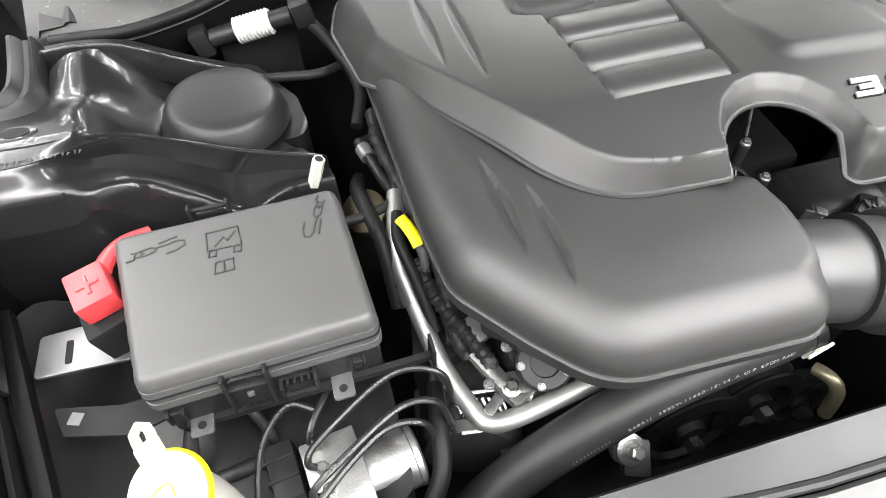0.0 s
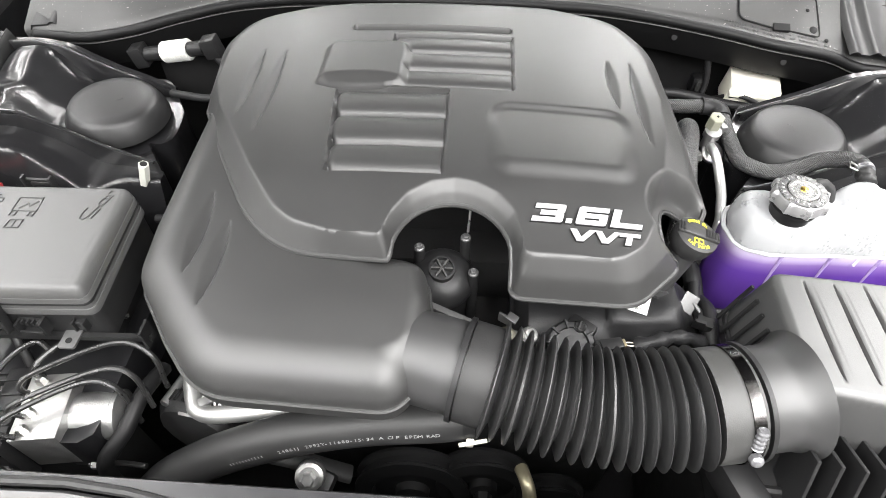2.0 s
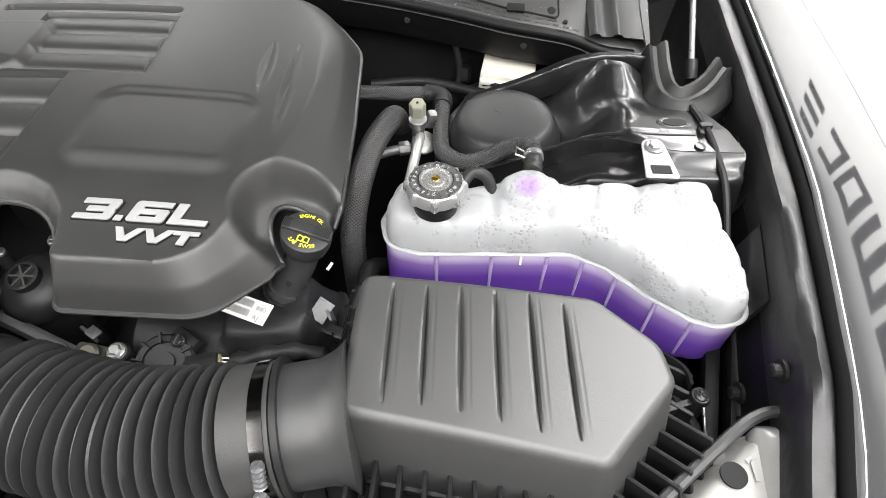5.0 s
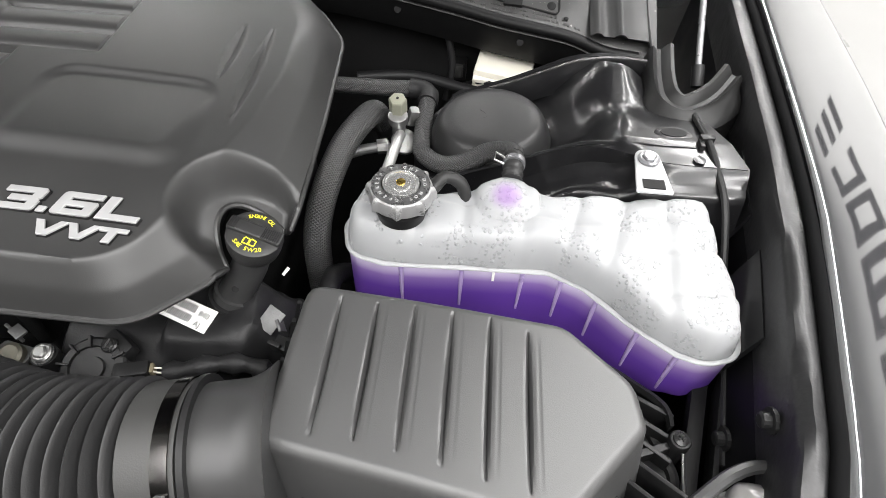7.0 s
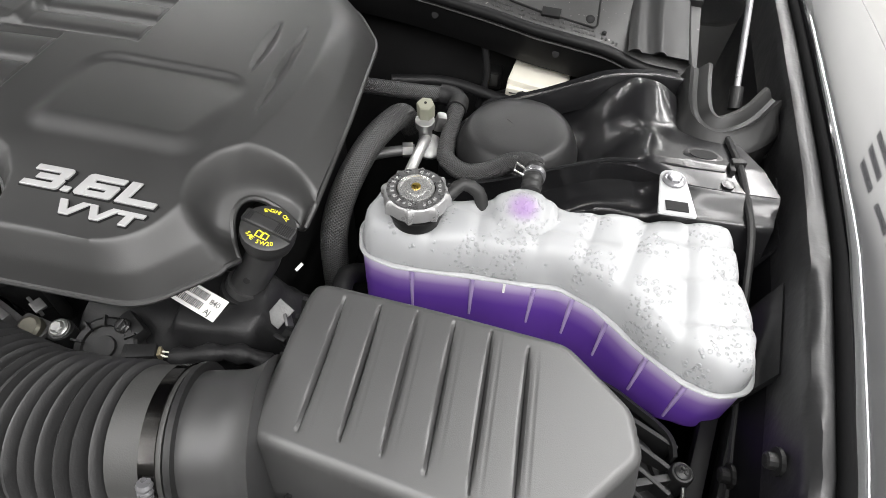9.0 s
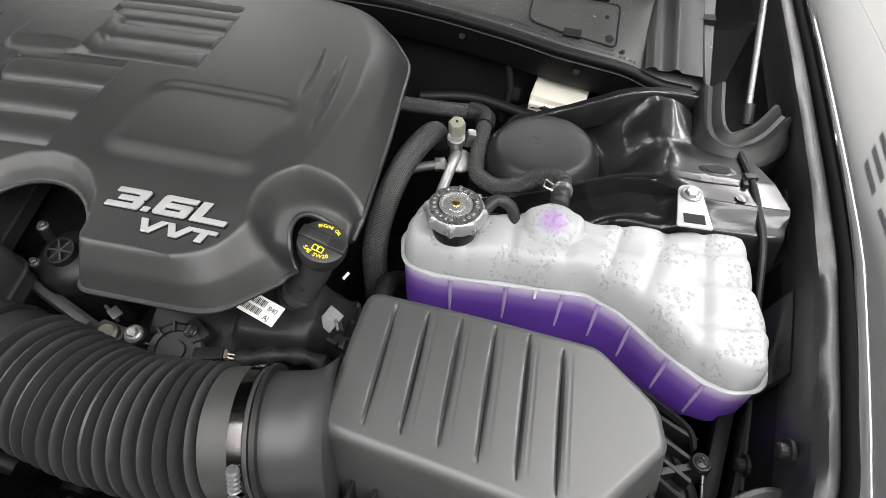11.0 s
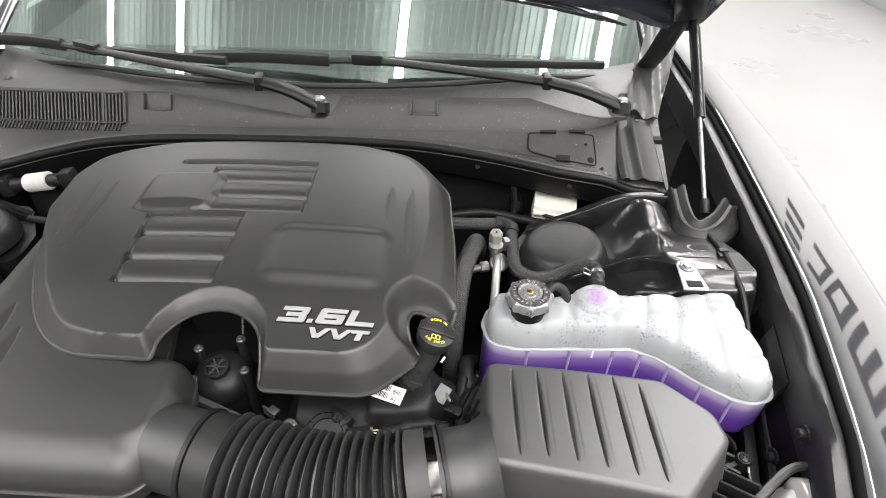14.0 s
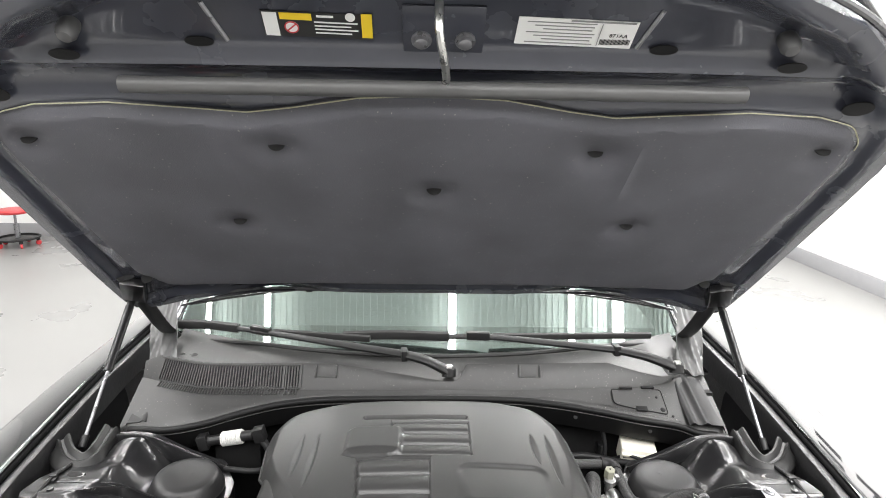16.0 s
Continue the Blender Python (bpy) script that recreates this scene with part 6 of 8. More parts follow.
part("tube_hole", lathe([(0.003, 0), (0.003, 0.001)], (0.2535, 0.6775, 0.921), (60, 0, 10), 12), DARK, oilf)
ocap = cap_part("cap", lathe([(0.024, -0.024), (0.0265, -0.020), (0.0285, -0.012), (0.0295, -0.002), (0.0288, 0.0035), (0.0265, 0.005), (0.012, 0.0056), (0.002, 0.0057)], seg=56), OILCAP, oilf)
cap_part("grip", box((0.0575, 0.0155, 0.007), (0, 0.0012, 0.0060), bevel=0.0025, seg=3), OILCAP, ocap)
for k in range(9):
    cap_part("grip_rib", box((0.0009, 0.0145, 0.0012), (0.009 + k * 0.0021, 0.0012, 0.0096)), PLASTIC, ocap, smooth=False)
for k in range(4):
    cap_part("grip_rib", box((0.0009, 0.0145, 0.0012), (-0.0265 + k * 0.0021, 0.0012, 0.0096)), PLASTIC, ocap, smooth=False)
for word, r, size, a0, da in (("SAE 5W-20", 0.0240, 0.0068, -127, 9.4), ("ENGINE OIL", 0.0200, 0.0062, 127, -8.2)):
    for k, ch in enumerate(word):
        if ch != " ":
            a = a0 + k * da
            turn = a + 90 if da > 0 else a - 90
            m = CAPM @ pose(r * math.cos(radians(a)), r * math.sin(radians(a)), 0.0053, 0, 0, turn) @ Matrix.Translation((-size * (0.12 if ch == "I" else 0.3), 0 if da > 0 else -0.001, 0))
            part("lettering", text(ch, size, 0.0006, m), YINK, ocap, "yellow lettering", smooth=False)
for dx in (-0.0062, 0.0004):
    bm = tube([(dx + x, -0.0165 + y, 0.0060) for x, y in ((0, 0), (0.0058, 0), (0.0058, 0.0065), (0.001, 0.0075), (0, 0.006), (0, 0))], 0.0008, 6, smooth_path=False)
    cap_part("book_mark", bm, YINK, ocap, smooth=False)

bh = thing("braided_hose", "black braided fabric sleeved hose", "hose", (0.33, 0.88, 0.9))
part("sleeve", tube([(0.336, 0.968, 0.888), (0.331, 0.950, 0.914), (0.322, 0.915, 0.925), (0.310, 0.870, 0.925), (0.301, 0.815, 0.912), (0.297, 0.782, 0.885), (0.296, 0.772, 0.83), (0.296, 0.77, 0.70)], 0.0142, 28), BRAID, bh)
part("inner_hose", tube([(0.338, 0.978, 0.868), (0.336, 0.966, 0.890)], 0.0128, 16, smooth_path=False), RUBBER, bh)
ac = thing("refrigerant_pipe", "bare aluminium refrigerant pipe with capped valve", "pipe", (0.352, 0.98, 0.84))
part("pipe", tube([(0.3640, 0.930, 0.900), (0.3625, 0.905, 0.906), (0.3585, 0.865, 0.905), (0.353, 0.82, 0.895), (0.344, 0.785, 0.86), (0.340, 0.775, 0.62)], 0.0062, 14), CHROME, ac)
part("side_pipe", tube([(0.306, 0.905, 0.886), (0.325, 0.913, 0.888), (0.352, 0.922, 0.889)], 0.0062, 12), ALUDARK, ac)
part("side_nut", tube([(0.338, 0.918, 0.889), (0.350, 0.921, 0.889)], 0.0088, 6, smooth_path=False), ALU, ac, smooth=False)
part("valve_flange", lathe([(0.0145, -0.003), (0.0155, -0.001), (0.0155, 0.004), (0.0135, 0.0055), (0.007, 0.006)], (0.368, 0.930, 0.889), (30, 8, 0), 28), ALU, ac, "dull aluminium flange")
part("valve_body", lathe([(0.008, -0.012), (0.008, 0.008), (0.0112, 0.009), (0.0112, 0.019), (0.009, 0.020)], (0.361, 0.938, 0.905), (10, 0, 0), 20), ALU, ac)
part("valve_lug", box((0.012, 0.012, 0.024), (0.376, 0.950, 0.912), (10, 12, 20), bevel=0.004), ALU, ac)
part("valve_cap", lathe([(0.0105, 0), (0.0105, 0.017), (0.0095, 0.0185), (0.007, 0.019)], (0.3605, 0.942, 0.925), (10, 0, 0), 6), mat("greenish_grey_cap", (0.20, 0.20, 0.155), 0.45), ac, "greenish grey plastic valve cap", smooth=False)
part("cap_hole", lathe([(0.0016, 0), (0.0016, 0.0008)], (0.3605, 0.9385, 0.944), (10, 0, 0), 10), DARK, ac)
vh = thing("vent_hose", "black braided coolant vent hose", "hose", (0.40, 0.95, 0.9))
part("sleeve", tube([(0.255, 1.020, 0.900), (0.338, 1.012, 0.906), (0.378, 1.011, 0.908), (0.3905, 1.000, 0.908), (0.3895, 0.965, 0.907), (0.391, 0.905, 0.906), (0.398, 0.886, 0.908), (0.418, 0.868, 0.913), (0.442, 0.862, 0.924), (0.463, 0.858, 0.943), (0.4795, 0.846, 0.957), (0.4875, 0.832, 0.966), (0.4880, 0.822, 0.969)], 0.0100, 24), BRAID, vh)
part("rubber_end", tube([(0.4880, 0.824, 0.9685), (0.4875, 0.812, 0.969), (0.4865, 0.795, 0.965)], lambda q, L: 0.0095 + 0.0006 * math.sin(q * 900), 20, 0.0015), RUBBER, vh, "ribbed rubber end")
part("tape_wrap", tube([(0.366, 1.0115, 0.908), (0.380, 1.0105, 0.908), (0.3905, 1.000, 0.908), (0.3900, 0.984, 0.9075)], 0.0125, 16), WIRE, vh, "taped corner")
hc = thing("hose_clip", "small steel spring hose clip", "hose clip", (0.486, 0.80, 0.96))
part("clip_band", tube([(0.4880, 0.817, 0.9690), (0.4877, 0.811, 0.9690)], 0.0108, 16, smooth_path=False), EDGE, hc)
part("clip_ear", tube([(0.479, 0.817, 0.973), (0.470, 0.819, 0.977), (0.469, 0.812, 0.974), (0.479, 0.810, 0.971)], 0.0012, 6, smooth_path=False), STEEL, hc)

bf = thing("brake_fluid_bottle", "ivory plastic brake fluid bottle under the cowl", "fluid bottle", (0.49, 1.14, 0.84))
part("bottle", box((0.080, 0.052, 0.05), (0.485, 1.126, 0.860), (8, 4, -9), bevel=0.005), WHITEP, bf)
part("bottle_rim", box((0.083, 0.010, 0.007), (0.484, 1.0995, 0.868), (8, 4, -4), bevel=0.002), WHITEP, bf)
part("moulded_dot", lathe([(0.0022, 0), (0.0018, 0.001)], (0.458, 1.142, 0.888), seg=10), WHITEP, bf)
# added near-black block filling the space below the bottle
part("bottle_filler_block", box((0.05, 0.06, 0.40), (0.487, 1.150, 0.642), (0, 0, -10), bevel=0.006), DARK, bf)
for n, pts, r in (("wire_loom", [(0.28, 1.10, 0.86), (0.36, 1.12, 0.855), (0.45, 1.10, 0.85), (0.56, 1.06, 0.86)], 0.008), ("wire_loom", [(0.40, 1.14, 0.93), (0.412, 1.13, 0.87), (0.405, 1.12, 0.82)], 0.005),
                  ("wire_loom", [(0.43, 1.13, 0.84), (0.46, 1.10, 0.868), (0.50, 1.09, 0.855)], 0.004), ("wire_loom", [(0.31, 0.72, 0.86), (0.30, 0.66, 0.85), (0.285, 0.60, 0.86), (0.25, 0.575, 0.87)], 0.007),
                  ("wire_loom", [(0.325, 0.73, 0.82), (0.312, 0.67, 0.87), (0.305, 0.62, 0.86), (0.30, 0.57, 0.80)], 0.009), ("wire_loom", [(0.33, 0.80, 0.80), (0.315, 0.75, 0.85), (0.318, 0.70, 0.83)], 0.011)):
    alone(n, tube(pts, r, 10), WIRE, "black taped wiring loom in the engine bay", "wiring", group="wiring looms")
cn = thing("wire_connector", "dark grey electrical plug near the firewall", "plug", (0.42, 1.17, 0.82))
part("plug", box((0.022, 0.03, 0.03), (0.421, 1.185, 0.835), bevel=0.004), PLASTIC, cn)
part("latch", box((0.012, 0.006, 0.02), (0.421, 1.168, 0.838), bevel=0.002), DUSTY, cn)

# ---- strut caps ----
DOMEM = mat("dome_black_plastic", (0.012, 0.012, 0.0122), 0.42, var=0.25, scale=30, grain=0.1, grain_scale=1200, spec=0.4)
for s in (1, -1):
    bm = lathe([(0.0695, 0.0), (0.0690, 0.004), (0.0655, 0.014), (0.0600, 0.0245), (0.0565, 0.0290), (0.0520, 0.0310), (0.040, 0.0320), (0.004, 0.0325)], (s * 0.4685, 0.930, 0.905), (0, s * -2, 0), 56)
    capo = alone("strut_cap", bm, DOMEM, "round domed black plastic strut cover", "strut cap", group="strut caps")
    w = [(s * 0.466 + dx, 0.925 + dy + 0.006, 0.9368) for dx, dy in ((-0.012, 0.008), (-0.004, 0.0), (0.002, 0.01), (0.006, -0.004), (0.014, 0.003), (-0.008, -0.006))]
    ORIGIN[capo] = capo.location.copy()
    part("moulded_mark", tube(w, 0.0006, 6), DOMEM, capo)

# ---- fuse box side ----
fb = thing("fuse_box", "black grained fuse box with clipped lid", "fuse box", (-0.46, 0.685, 0.80))
FZ = rounded([(-0.549, 0.600, 0.012), (-0.361, 0.609, 0.012), (-0.370, 0.764, 0.012), (-0.572, 0.756, 0.012)])


def fuse_z(X, Y, d):
    t = np.clip(d / 0.0085, 0, 1)
    lip = 0.0012 * step(np.abs(d - 0.0105), 0.0014, 0.0006)
    return 0.938 - 0.013 * (1 - np.sqrt(np.clip(1 - (1 - t) ** 2, 0, 1))) - lip * 0.4


lid = part("lid", field(FZ, fuse_z, 0.003, 0.905), FUSE, fb)
part("lid_skirt", slab(FZ + (FZ - FZ.mean(0)) * 0.008, 0.904, 0.9225, 0.0015), FUSE, fb)
part("lid_bead", slab(FZ + (FZ - FZ.mean(0)) * 0.016, 0.9115, 0.9145, 0.001), PLASTIC, fb)
part("lid_rim", slab(FZ + (FZ - FZ.mean(0)) * 0.02, 0.895, 0.905, 0.002), FUSE, fb)
part("case", slab(FZ + (FZ - FZ.mean(0)) * -0.01, 0.845, 0.895), PLASTIC, fb)
part("case_floor", box((0.15, 0.12, 0.42), (-0.46, 0.69, 0.635), bevel=0.01), DARK, fb)


# Darkened copy of the lid plastic, painting the shade along the moulded lines.
SYMBOL_SHADE = mat("shaded_lid_plastic", (0.032, 0.032, 0.0318), 0.42, var=0.08, scale=20)


def emboss(pts, r=0.0009):
    part("moulded_symbol", tube([(x, y, 0.9384) for x, y in pts], r, 6, smooth_path=False), SYMBOL_SHADE, lid)


emboss([(-0.490, 0.735), (-0.462, 0.736), (-0.460, 0.715), (-0.489, 0.714), (-0.490, 0.735)])
emboss([(-0.483, 0.718), (-0.475, 0.727), (-0.472, 0.722), (-0.465, 0.731)])
for x in (-0.485, -0.464):
    emboss([(x - 0.003, 0.714), (x + 0.003, 0.714), (x + 0.003, 0.707), (x - 0.003, 0.707), (x - 0.003, 0.714)])
emboss([(-0.483, 0.700), (-0.468, 0.701), (-0.468, 0.689), (-0.484, 0.688), (-0.483, 0.700)])
emboss([(-0.476, 0.700), (-0.476, 0.689)])
for fx, fy, turn in ((-0.531, 0.7285, 8), (-0.394, 0.7275, 248)):
    # a battery clamp with its looped cable
    for line in (((-0.026, -0.004), (-0.020, -0.004), (-0.018, 0.003), (-0.021, 0.004)), ((-0.018, -0.002), (-0.010, -0.003), (-0.003, -0.002), (0.000, 0.002)), ((-0.018, 0.003), (-0.010, 0.004), (-0.004, 0.004), (0.000, 0.002)),
                 ((-0.014, -0.002), (-0.014, 0.003), (-0.011, 0.000), (-0.014, -0.002)), ((0.002, 0.006), (0.010, 0.007), (0.018, 0.008)), ((0.000, 0.002), (0.008, 0.002), (0.017, 0.003), (0.023, 0.001), (0.023, -0.004), (0.016, -0.007), (0.007, -0.008))):
        c, n = math.cos(radians(turn)), math.sin(radians(turn))
        emboss([(fx + x * c - y * n, fy + x * n + y * c) for x, y in line])
for x, y in ((-0.473, 0.601),):
    part("catch", join(box((0.030, 0.004, 0.030), (x, y - 0.003, 0.892), (-8, 0, 0), bevel=0.001), box((0.003, 0.010, 0.044), (x - 0.0165, y - 0.005, 0.900), (-10, 0, 0), bevel=0.0008), box((0.003, 0.010, 0.044), (x + 0.0165, y - 0.005, 0.900), (-10, 0, 0), bevel=0.0008),
                       box((0.034, 0.006, 0.003), (x, y - 0.005, 0.9065), bevel=0.0008), box((0.022, 0.003, 0.002), (x, y - 0.003, 0.9175), bevel=0.0006)), PLASTIC, fb, "black snap catch of the lid")
    part("catch_tooth", box((0.0055, 0.003, 0.0050), (x, y - 0.007, 0.895), (-8, 0, 0), bevel=0.0008), EDGE, fb)
part("catch", join(box((0.034, 0.004, 0.003), (-0.487, 0.768, 0.936), bevel=0.0008), box((0.024, 0.003, 0.003), (-0.487, 0.768, 0.930), bevel=0.0008), box((0.003, 0.008, 0.04), (-0.504, 0.767, 0.922), bevel=0.0008), box((0.003, 0.008, 0.04), (-0.470, 0.767, 0.922), bevel=0.0008)), PLASTIC, fb)
for x, y in ((-0.536, 0.602), (-0.385, 0.607), (-0.482, 0.602)):
    part("side_clip", join(box((0.010, 0.007, 0.010), (x, y, 0.878), bevel=0.001), box((0.0022, 0.009, 0.015), (x - 0.006, y - 0.002, 0.878)), box((0.0022, 0.009, 0.015), (x + 0.006, y - 0.002, 0.878))), PLASTIC, fb, smooth=False)
part("side_connector", join(box((0.030, 0.003, 0.016), (-0.436, 0.6045, 0.878)), box((0.003, 0.012, 0.018), (-0.4505, 0.600, 0.877)), box((0.003, 0.012, 0.020), (-0.4215, 0.600, 0.880)), box((0.030, 0.012, 0.003), (-0.436, 0.600, 0.8695)), box((0.026, 0.003, 0.006), (-0.436, 0.594, 0.873))), PLASTIC, fb, "open black connector socket", smooth=False)
for k in range(4):
    part("socket_tooth", box((0.0022, 0.006, 0.005), (-0.445 + k * 0.006, 0.601, 0.8845)), PLASTIC, fb, smooth=False)
for x, y in ((-0.522, 0.595), (-0.402, 0.595)):
    tab = part("mount_tab", slab(rounded([(x - 0.0095, y - 0.010, 0.003), (x + 0.0095, y - 0.010, 0.003), (x + 0.0095, y + 0.014, 0.001), (x - 0.0095, y + 0.014, 0.001)]), 0.858, 0.861), ALUDARK, fb, "bare steel mounting tab")
    part("tab_hole", lathe([(0.0036, 0), (0.0036, 0.0006)], (x, y - 0.001, 0.8612), seg=16), DARK, tab)
part("support_rail", join(box((0.22, 0.006, 0.008), (-0.425, 0.603, 0.855), (0, 0, 2)), box((0.003, 0.02, 0.03), (-0.318, 0.607, 0.862))), PLASTIC, fb)

pos = thing("battery_terminal_cover", "red plastic positive terminal cover with a plus", "terminal cover", (-0.60, 0.71, 0.86))
RM = pose(-0.5875, 0.709, 0.923, 4, -4, 19)
bm = box((0.033, 0.040, 0.026), (0, 0, 0), bevel=0.003)
bmesh.ops.transform(bm, matrix=RM, verts=bm.verts)
rb = part("cover", bm, RED, pos)
for sz in ((0.02, 0.004, 0.003), (0.004, 0.02, 0.003)):
    bm = box(sz, (0, 0.0, 0.0132), bevel=0.001)
    bmesh.ops.transform(bm, matrix=RM, verts=bm.verts)
    part("plus_bar", bm, RED, rb)
part("arm", tube([(-0.585, 0.722, 0.921), (-0.579, 0.742, 0.923), (-0.565, 0.760, 0.921), (-0.545, 0.770, 0.916)], 0.0085, 10, flat=0.75), RED, pos)
part("base", box((0.04, 0.04, 0.07), (-0.583, 0.70, 0.872), (0, -8, 19), bevel=0.004), DARK, pos)
part("stand", box((0.03, 0.03, 0.4), (-0.588, 0.70, 0.63)), DARK, pos)
for nm, poly, z, m_, lb in (("mount_plate", [(-0.661, 0.674, 0.005), (-0.660, 0.717, 0.005), (-0.58, 0.722, 0.002), (-0.58, 0.672, 0.002)], 0.866, mat("dark_zinc_plate", (0.16, 0.16, 0.16), 0.36, metal=0.8, var=0.2, scale=40), "slotted steel mounting plate"),
                            ("mount_strap", [(-0.640, 0.640, 0.003), (-0.63, 0.612, 0.003), (-0.575, 0.598, 0.003), (-0.53, 0.61, 0.003), (-0.53, 0.63, 0.003), (-0.585, 0.628, 0.003)], 0.868, SEALM, "black steel mounting strap")):
    pl = alone(nm, slab(rounded(poly), z - 0.003, z, 0.0008), m_, lb, "bracket")
    ORIGIN[pl] = pl.location.copy()
    part("slot", slab(rounded([(-0.636, 0.682, 0.002), (-0.630, 0.682, 0.002), (-0.630, 0.706, 0.002), (-0.636, 0.706, 0.002)]) if nm == "mount_plate" else rounded([(-0.628, 0.622, 0.001), (-0.618, 0.618, 0.001), (-0.614, 0.628, 0.001), (-0.624, 0.632, 0.001)]), z - 0.001, z + 0.0006), DARK if nm == "mount_plate" else ALUDARK, pl)
# shelf that holds the brackets
part("battery_shelf", field(rounded([(-0.69, 0.50, 0.04), (-0.36, 0.50, 0.02), (-0.36, 0.77, 0.02), (-0.70, 0.77, 0.05)]), lambda X, Y, d: 0.80 + 0.05 * step(X, -0.60, -0.68) + 0.008 * step(d, 0.03, 0.0), 0.012, 0.74), mat("satin_black_tray", (0.010, 0.010, 0.0108), 0.36, var=0.25, scale=12, coat=0.3, coat_rough=0.22, spec=0.25), car, "satin black shelf below the fuse box")

stud = thing("stud_post", "white hexagonal plastic stud on the strut tower", "stud", (-0.383, 0.832, 0.878))
part("post", lathe([(0.0068, 0.0), (0.0068, 0.035), (0.0062, 0.036), (0.004, 0.036)], (-0.390, 0.8135, 0.893), (0, 18, 0), 6), mat("pale_zinc", (0.58, 0.58, 0.53), 0.35, metal=0.3), stud, smooth=False)
part("bore", lathe([(0.0045, 0.0), (0.0045, 0.0006)], (-0.3790, 0.8135, 0.9270), (0, 18, 0), 16), DARK, stud)

sn = thing("pressure_valve", "black valve with white ribbed sleeve", "valve", (-0.42, 1.05, 0.91))
A, B = Vector((-0.486, 1.066, 0.921)), Vector((-0.360, 1.05, 0.95))
part("body", tube([A + (B - A) * 0.1, A + (B - A) * 0.9], 0.011, 16, smooth_path=False), PLASTIC, sn)
part("sleeve", tube([A + (B - A) * 0.36, A + (B - A) * 0.70], lambda s, L: 0.0150 + 0.0012 * math.cos(s / 0.0046 * 2 * math.pi), 24, 0.001), mat("white_ribbed_sleeve", (0.5, 0.5, 0.48), 0.45), sn, "white ribbed sleeve")
part("plug", box((0.022, 0.026, 0.032), tuple(A), (0, -13, 0), bevel=0.003), PLASTIC, sn)
part("plug", box((0.024, 0.024, 0.03), tuple(B), (0, -13, 0), bevel=0.003), PLASTIC, sn)
part("bracket", box((0.10, 0.02, 0.09), (-0.42, 1.09, 0.88), bevel=0.004), DARK, sn)
for pts, r in (([(-0.36, 1.05, 0.945), (-0.33, 1.03, 0.91), (-0.31, 0.98, 0.88), (-0.325, 0.93, 0.86)], 0.008), ([(-0.33, 1.0, 0.90), (-0.36, 0.985, 0.905), (-0.42, 1.0, 0.90)], 0.006), ([(-0.335, 0.90, 0.80), (-0.345, 0.82, 0.86), (-0.335, 0.75, 0.86), (-0.33, 0.70, 0.80)], 0.009)):
    alone("wire_loom", tube(pts, r, 10), WIRE, "black taped wiring loom in the engine bay", "wiring", group="wiring looms")

wf = thing("washer_filler", "cream washer fluid neck with bright yellow cap", "washer filler", (-0.50, 0.50, 0.76))
part("neck", tube([(-0.5265, 0.521, 0.907), (-0.518, 0.517, 0.875), (-0.510, 0.506, 0.83), (-0.506, 0.492, 0.78), (-0.506, 0.486, 0.70), (-0.506, 0.486, 0.44)], lambda s, L: 0.026 - 0.002 * min(1, s / 0.12), 24), CREAM, wf)
WM = pose(-0.5295, 0.524, 0.913, 12, -22, 20) @ Matrix.Scale(0.88, 4)


def wcap(profile, seg=40):
    b = lathe(profile, seg=seg)
    bmesh.ops.transform(b, matrix=WM, verts=b.verts)
    return b


wc = part("cap", wcap([(0.034, 0.0), (0.034, 0.006), (0.031, 0.010), (0.02, 0.012), (0.003, 0.012)]), YELLOW_LIT, wf, "yellow snap cap, strong light painted in as a pale colour")
part("cap_rim", wcap([(0.0352, -0.004), (0.0362, 0.0), (0.0352, 0.004), (0.033, 0.004), (0.033, -0.004)]), YELLOW, wc, "bright yellow rim")
bm = join(box((0.022, 0.018, 0.008), (0.006, 0.038, 0.004), bevel=0.003), tube([(0.0, 0.044, 0.004), (0.001, 0.058, 0.004), (0.008, 0.062, 0.004), (0.014, 0.056, 0.004), (0.013, 0.044, 0.004)], 0.0042, 8))
bmesh.ops.transform(bm, matrix=WM, verts=bm.verts)
part("pull_tab", bm, YELLOW_LIT, wc)
bm = box((0.024, 0.016, 0.006), (-0.004, -0.036, 0.003), bevel=0.002)
bmesh.ops.transform(bm, matrix=WM, verts=bm.verts)
part("hinge_tab", bm, YELLOW_LIT, wc)
bm = tube([(-0.012, -0.008, 0.0123), (-0.010, 0.004, 0.0123), (0.0, 0.007, 0.0123), (0.012, 0.004, 0.0123), (0.010, -0.006, 0.0123)], 0.0009, 6)
bmesh.ops.transform(bm, matrix=WM, verts=bm.verts)
part("moulded_symbol", bm, YELLOW, wc)

# ---- brake hydraulic unit ----
hu = thing("brake_hydraulic_unit", "bright aluminium brake hydraulic unit with steel pipes", "hydraulic unit", (-0.42, 0.53, 0.70))
HM = pose(-0.423, 0.535, 0.785, 0, 0, 8) @ Matrix.Scale(0.82, 4)


def hpart(name, bm, material, parent=hu, label="", smooth=True):
    bmesh.ops.transform(bm, matrix=HM, verts=bm.verts)
    return part(name, bm, material, parent, label, smooth)


hpart("valve_block", box((0.062, 0.095, 0.085), (0, 0, 0), bevel=0.003), ALU)
hpart("motor", lathe([(0.034, 0.0), (0.034, 0.052), (0.03, 0.056), (0.012, 0.057)], (0.03, 0.0, 0.0), (0, 90, 0), 36), ALU, label="turned steel pump motor")
hpart("motor_cap", lathe([(0.035, 0), (0.035, 0.006), (0.03, 0.009)], (0.083, 0, 0), (0, 90, 0), 36), ALU)
